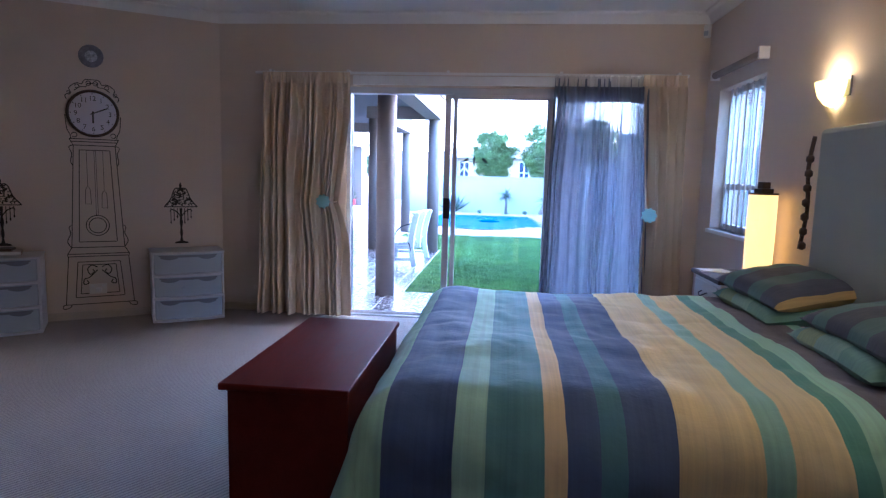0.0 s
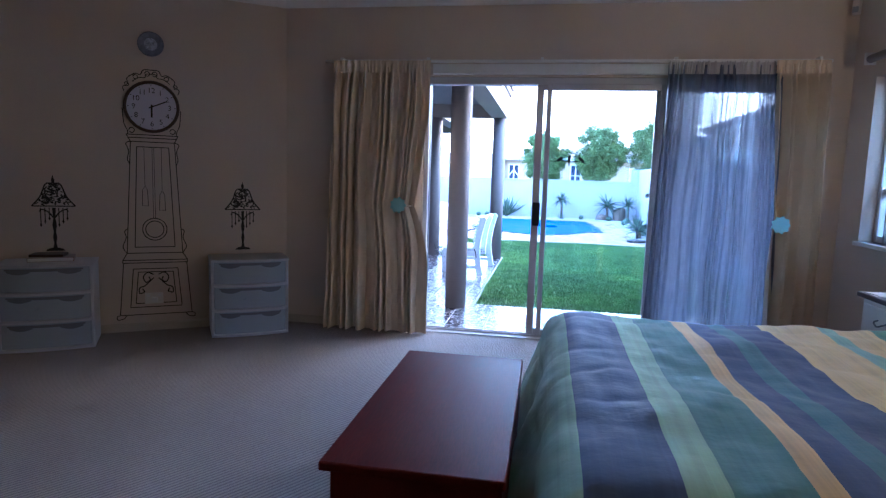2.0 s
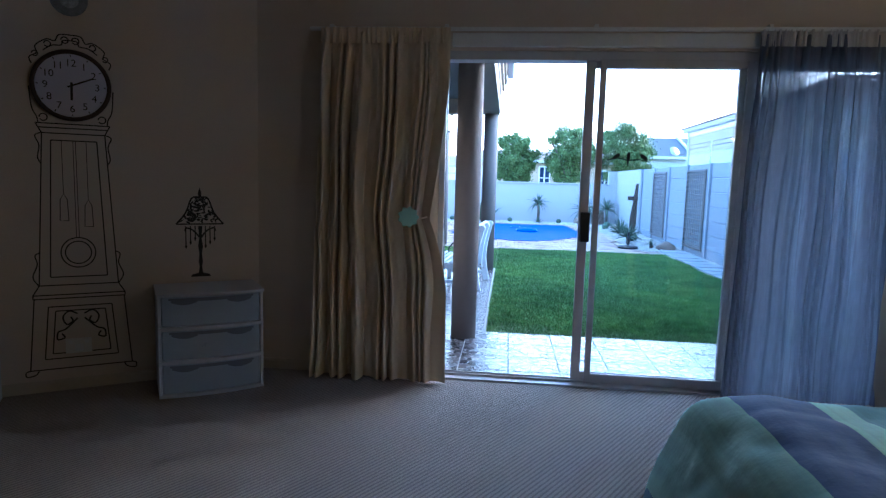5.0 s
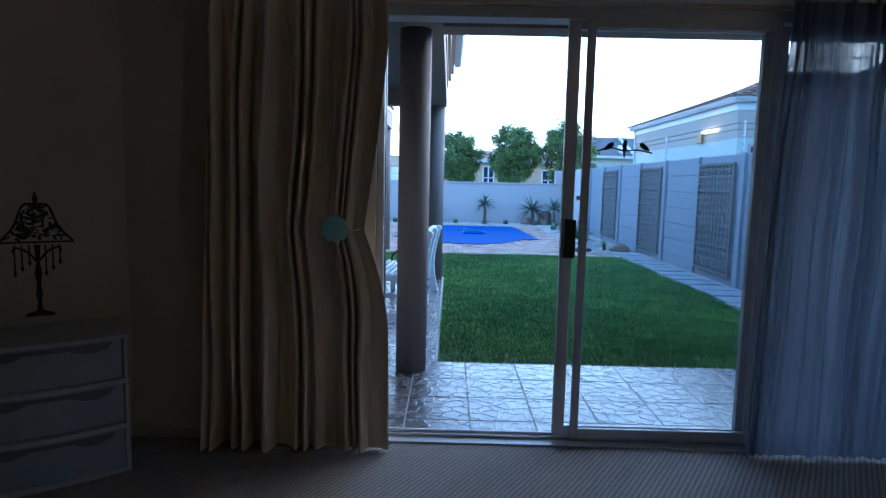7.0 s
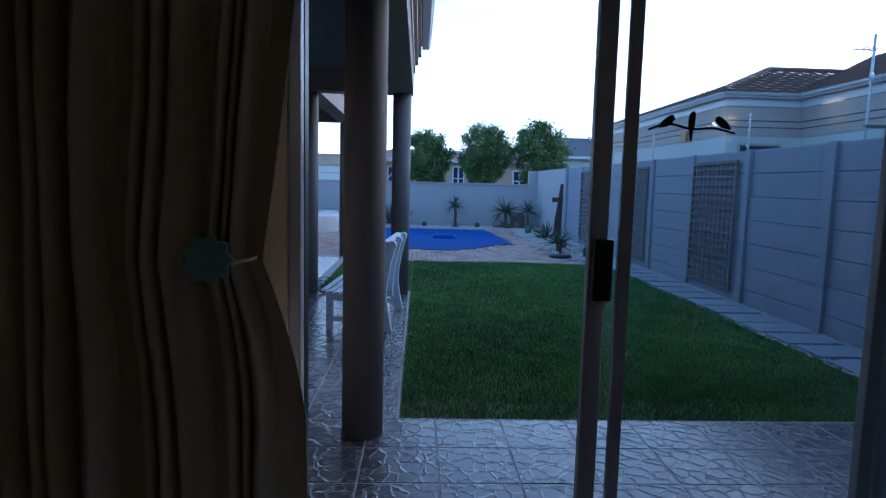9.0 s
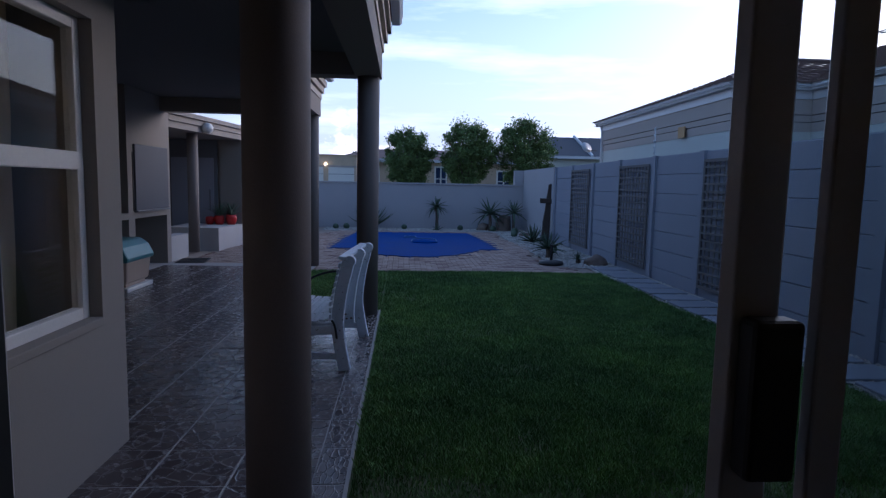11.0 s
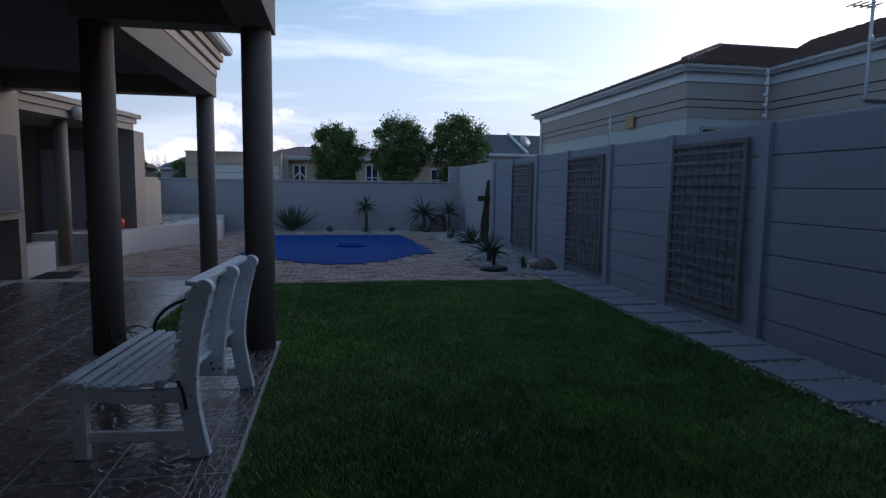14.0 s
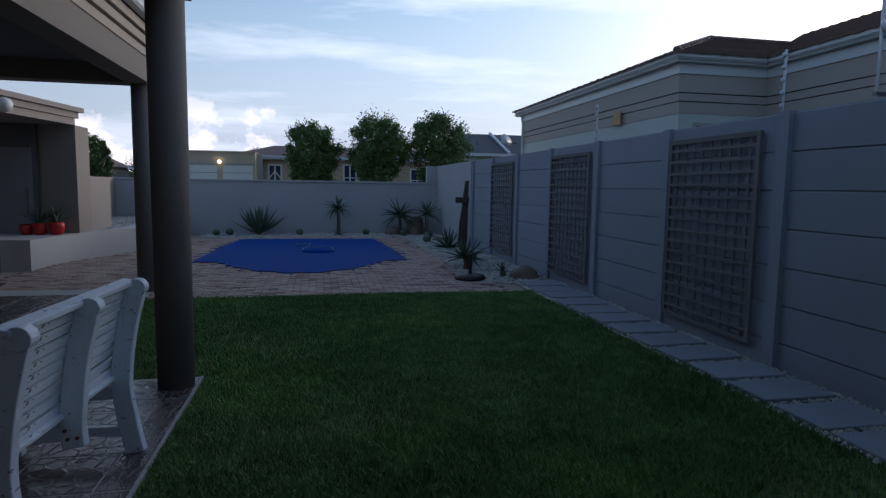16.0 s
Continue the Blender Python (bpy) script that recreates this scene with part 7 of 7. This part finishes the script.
def lamp_decal(u, base, size, label):
    th = empty("lamp_decal", WALL_M, label, "wall decal", "lamp decals")
    P = lambda a, b: (u + a * 0.75 * size, base + b * size)
    bm = bmesh.new()
    poly(bm, [P(a, b) for a, b in ((-0.10, 0.0), (0.10, 0.0), (0.085, 0.018), (0.03, 0.03), (-0.03, 0.03), (-0.085, 0.018))])
    prev = [(0.022, 0.03), (0.012, 0.08), (0.022, 0.12), (0.012, 0.18), (0.024, 0.24), (0.012, 0.30), (0.02, 0.40)]
    for (w0, z0), (w1, z1) in zip(prev, prev[1:]):
        poly(bm, [P(-w0, z0), P(w0, z0), P(w1, z1), P(-w1, z1)])
    part("stem", bm, M_DECAL, th)
    bm = bmesh.new()
    flat_line(bm, [P(-0.23, 0.415), P(0.23, 0.415)], 0.010 * size)
    for s in (-1, 1):
        flat_line(bm, curve2([P(s * 0.23, 0.415), P(s * 0.14, 0.50), P(s * 0.09, 0.60), P(s * 0.06, 0.625)], 4), 0.012 * size)
    flat_line(bm, [P(-0.065, 0.625), P(0.065, 0.625)], 0.012 * size)
    poly(bm, [P(-0.012, 0.625), P(0.012, 0.625), P(0.018, 0.655), P(0.0, 0.70), P(-0.018, 0.655)])
    rnd = random.Random(7)
    for k in range(95):
        b = rnd.uniform(0.428, 0.615)
        lim = max(0.045, 0.205 - 0.85 * (b - 0.415) + 0.5 * (b - 0.415) ** 2)
        a, q = rnd.uniform(-lim, lim), rnd.uniform(0, math.pi)
        if (a - 0.085) ** 2 + (b - 0.47) ** 2 < 0.0012:
            continue
        ln, wd = rnd.uniform(0.016, 0.030), rnd.uniform(0.006, 0.011)
        poly(bm, [P(a + ln * math.cos(v) * math.cos(q) - wd * math.sin(v) * math.sin(q), b + 0.72 * (ln * math.cos(v) * math.sin(q) + wd * math.sin(v) * math.cos(q))) for v in (0, 0.8, 1.6, 2.3, 3.14, 3.9, 4.7, 5.5)], 0.0025 + 0.00001 * k)
    for r in (0.014, 0.030, 0.044):
        flat_line(bm, [P(x, 0.47 + 0.75 * (y - 0.47)) for x, y in arc(0.085, 0.47, r, 20, 350, 14)], 0.011 * size)
    part("shade", bm, M_DECAL, th)
    bm = bmesh.new()
    for k in range(6):
        a = (-0.14, -0.095, -0.05, 0.05, 0.095, 0.14)[k]
        d = 0.10 + 0.03 * (k % 3)
        flat_line(bm, [P(a, 0.40), P(a, 0.40 - d)], 0.008 * size)
        poly(bm, [P(a, 0.40 - d + 0.03), P(a + 0.012, 0.40 - d), P(a, 0.40 - d - 0.02), P(a - 0.012, 0.40 - d)])
    for s in (-1, 1):
        flat_line(bm, curve2([P(0, 0.30), P(s * 0.06, 0.36), P(s * 0.13, 0.385), P(s * 0.15, 0.36)], 4), 0.012 * size)
    part("crystal_fringe", bm, M_DECAL, th)


lamp_decal(0.415, 0.715, 0.93, "black ornate table lamp decal above the drawer unit")
lamp_decal(1.957, 0.735, 0.93, "black ornate table lamp decal above a stack of books")
books = empty("book", WALL_M @ pose(-1.91, -0.20, FL + 0.685, 0, 0, 4), "closed book with a pale cover on the drawer unit", "book", "books on the drawer unit")
part("cover", boxes((-0.16, -0.10, 0, 0.16, 0.10, 0.035)), M_BEIGE, books, bevel=0.003)
part("pages", boxes((-0.155, -0.103, 0.005, 0.155, 0.09, 0.030)), M_WHITEP, books)
b2 = empty("book", WALL_M @ pose(-1.93, -0.20, FL + 0.72, 0, 0, -6), "closed dark book lying on another", "book", "books on the drawer unit")
part("cover", boxes((-0.12, -0.08, 0, 0.12, 0.08, 0.022)), M_DARKW, b2, bevel=0.003)
sock = empty("power_socket", WALL_M @ Matrix.Translation(on_wall(1.20, 0.28, 0.0)), "white double power socket low on the wall", "socket")
part("plate", boxes((-0.075, -0.010, -0.05, 0.075, -0.0005, 0.05)), M_WOODF, sock, bevel=0.004)
for s in (-1, 1):
    part("switch", boxes((s * 0.045 - 0.012, -0.014, 0.015, s * 0.045 + 0.012, -0.010, 0.035)), M_WHITEP, sock)
part("plug", boxes((-0.02, -0.045, -0.03, 0.03, -0.010, 0.012)), M_WHITEP, sock, bevel=0.006)
orn = empty("hanging_ornament", pose(RX - 0.12, 3.735, 1.70), "dark beaded tassel hung at the headboard's corner", "ornament")
bm = bmesh.new()
tube(bm, smooth_path([(0, 0, 0.08), (-0.01, 0.02, -0.1), (0.0, 0.01, -0.35), (-0.015, 0.03, -0.58)], 5), 0.012, 7)
part("cord", bm, M_DARKW, orn, smooth=True)
for k in range(7):
    bm = bmesh.new()
    lathe(bm, [(0.008, -0.025), (0.022, -0.012), (0.022, 0.012), (0.008, 0.025)], 10, (-0.008, 0.015, -0.05 - 0.085 * k))
    part("bead", bm, M_DARKW, orn, smooth=True)

# second wall light, unseen and assumed, over the bed's other side; brightens the bed
s2 = copy_thing(sconce, pose(RX, 2.1, 2.05))
bed_fill = bpy.data.lights.new("sconce_bulb", "POINT")
bed_fill.energy, bed_fill.color, bed_fill.shadow_soft_size = 0.78, (1.0, 0.72, 0.36), 0.05
lo2 = new("sconce_bulb", bed_fill)
lo2.matrix_world = pose(RX - 0.075, 2.1, 2.10)

# ---- grass ----
def blades(name, area, count, seed, label):
    """Single bent blades, each two triangles, in one mesh."""
    rs = np.random.RandomState(seed)
    x, y = area(rs, count)
    patch = np.array([noise.noise((a * 0.7, b * 0.7, 2.0)) for a, b in zip(x, y)])
    thin = np.array([noise.noise((a * 1.6, b * 1.6, 8.0)) for a, b in zip(x, y)])
    keep = (thin > -0.5) | (rs.rand(count) < 0.5)
    bare = ((x + 0.9) / 0.5) ** 2 + ((y - 13.5) / 0.55) ** 2 < 1 + 1.2 * thin
    keep &= ~bare | (rs.rand(count) < 0.4)
    keep &= (y > PY + 0.35 + 0.25 * thin) | (rs.rand(count) < 0.45)
    x, y, patch = x[keep], y[keep], patch[keep]
    n = len(x)
    h = (0.040 + 0.020 * patch) * rs.uniform(0.55, 1.25, n)
    a = rs.uniform(0, 2 * np.pi, n)
    lean = rs.uniform(0.1, 0.85, n) * h
    w = rs.uniform(0.0022, 0.0045, n)
    z0 = np.full(n, -0.102)
    dx, dy = np.cos(a), np.sin(a)
    v = np.empty((n, 4, 3))
    v[:, 0] = np.stack([x - dy * w, y + dx * w, z0], 1)
    v[:, 1] = np.stack([x + dy * w, y - dx * w, z0], 1)
    v[:, 2] = np.stack([x + dx * lean * 0.4 + dy * w * 0.8, y + dy * lean * 0.4 - dx * w * 0.8, z0 + h * 0.6], 1)
    v[:, 3] = np.stack([x + dx * lean, y + dy * lean, z0 + h], 1)
    me = bpy.data.meshes.new(name)
    me.vertices.add(4 * n)
    me.vertices.foreach_set("co", v.reshape(-1))
    idx = np.arange(n)[:, None] * 4 + np.array([0, 1, 2, 0, 2, 3])[None]
    me.loops.add(6 * n)
    me.loops.foreach_set("vertex_index", idx.reshape(-1))
    me.polygons.add(2 * n)
    me.polygons.foreach_set("loop_start", np.arange(0, 6 * n, 3))
    me.update()
    me.validate()
    me.materials.append(M_GRASS)
    return tagged(new(name, me), label, "grass", kind="stuff")


blades("lawn_grass", lambda r, n: (r.uniform(PX + 0.015, 2.52, n), PY + 0.03 + (LY - PY - 0.02) * r.uniform(0, 1, n) ** 1.15), 300000, 5, "short dark green lawn grass, thin in places")
blades("side_grass", lambda r, n: (r.uniform(-2.6, PX, n), r.uniform(12.62, LY, n)), 22000, 6, "short dark green grass beside the veranda")

# ---- gravel beds ----
pebbles("bed_gravel", 15000, lambda r: (r.uniform(1.95, 3.2), r.uniform(16.7, 26.6)) if r.rand() < 0.62 else (r.uniform(-3.7, 3.2), r.uniform(25.15, 26.6)), -0.104, 0.014, 0.030, M_GRAVEL, "pale gravel under the aloes", 9)
pebbles("planter_gravel", 1500, lambda r: (r.uniform(-6.0, -4.6), r.uniform(21.3, 26.4)), 0.40, 0.014, 0.03, M_GRAVEL, "pale gravel in the planter", 10)

# ---- patio tiles ----
TP = 0.42
tb = bmesh.new()
box(tb, -TP / 2 + 0.004, -TP / 2 + 0.004, -0.012, TP / 2 - 0.004, TP / 2 - 0.004, 0.0)
bmesh.ops.bevel(tb, geom=[e for e in tb.edges if all(v.co.z > -0.006 for v in e.verts)], offset=0.003, segments=1, affect="EDGES")
tile_me = to_mesh("tile", tb, M_TILE)
patio = bpy.data.objects["pavement"]
spots = []
for i in range(-12, 11):
    for j in range(-4, 22):
        x, y, s = -1.07 + TP * (i + 0.5), PY - 0.01 + TP * (j + 0.5), 1.0
        if y < FY + WT or y > 16.72 - TP / 2 or x < BRX + 0.1 or x > 3.15 - TP / 2:
            continue
        if y > PY and x > PX - TP / 2:
            if x - TP / 2 > PX - 0.03:
                continue
            s = (PX - 0.014 - (x - TP / 2)) / TP
            x = x - TP / 2 + s * TP / 2
        if y < 8.95 + TP / 2 and x < VX - 0.02:
            continue
        if x > -2.60 and 12.62 < y < 16.72:
            continue
        spots.append((x, y, s))
rnd = random.Random(8)
for x, y, s in spots:
    o = new("tile", tile_me)
    o.parent = patio
    turn = 90 * rnd.randint(0, 3) if s == 1.0 else 0
    o.matrix_local = pose(x, y, GZ + rnd.uniform(-0.0008, 0.0008), rnd.uniform(-0.12, 0.12), rnd.uniform(-0.12, 0.12), turn) @ Matrix.Diagonal((s, 1, 1, 1))
solid("patio_edge", boxes((PX - 0.013, PY - 0.008, -0.17, PX + 0.004, 12.62, GZ - 0.001), (PX + 0.004, PY - 0.008, -0.17, 3.2, PY + 0.004, GZ - 0.001)), M_GROUT, "pale tile edging along the lawn", "patio edge")

# ---- clay pavers ----
BW, BL = 0.105, 0.21
bb = bmesh.new()
box(bb, -BL / 2 + 0.004, -BW / 2 + 0.004, -0.03, BL / 2 - 0.004, BW / 2 - 0.004, 0.0)
bmesh.ops.bevel(bb, geom=[e for e in bb.edges if all(v.co.z > -0.01 for v in e.verts)], offset=0.005, segments=1, affect="EDGES")
brick_me = to_mesh("paver", bb, M_BRICK)
court = bpy.data.objects["paving_bed"]
rest_v, rest_f = [], []
cells = []
rows = int((25.2 - LY) / BW)
for r in range(rows):
    y = LY + BW / 2 + r * BW
    for c in range(-24, 18):
        x = -0.6 + (c + 0.5 * (r % 2)) * BL
        if in_pool(x, y, -0.40) or x > 2.0 + 0.25 * math.sin(y * 1.3) or x < -5.1:
            continue
        if y > 18.7 and x < -5.0 + 0.36 * max(0, y - 19.5):
            continue
        if x < -2.65 and y < 16.78 + BW / 2:
            continue
        cells.append((x, y))
near = sorted(cells, key=lambda p: (p[1] > 18.0, abs(p[0] - 0.3)))
kept = set(near[:300])
rnd = random.Random(9)
for x, y in cells:
    z = -0.088 + rnd.uniform(-0.003, 0.003)
    ang = rnd.uniform(-1.2, 1.2)
    if (x, y) in kept:
        o = new("paver", brick_me)
        o.parent = court
        o.matrix_local = pose(x, y, z, rnd.uniform(-0.5, 0.5), rnd.uniform(-0.5, 0.5), ang)
    else:
        m = pose(x, y, z, rnd.uniform(-0.5, 0.5), rnd.uniform(-0.5, 0.5), ang)
        o = len(rest_v)
        for dz, s in ((-0.02, 1.0), (0.0, 0.96)):
            for a, b in ((-1, -1), (1, -1), (1, 1), (-1, 1)):
                rest_v.append(tuple(m @ Vector((a * (BL / 2 - 0.004) * s, b * (BW / 2 - 0.004) * s, dz))))
        rest_f += [(o + 4, o + 5, o + 6, o + 7)] + [(o + i, o + (i + 1) % 4, o + 4 + (i + 1) % 4, o + 4 + i) for i in range(4)]
ob = new("pavers", big_mesh("pavers", rest_v, rest_f, M_BRICK))
ob.parent = court
tagged(ob, "tan and brown clay pavers", "", kind="stuff")
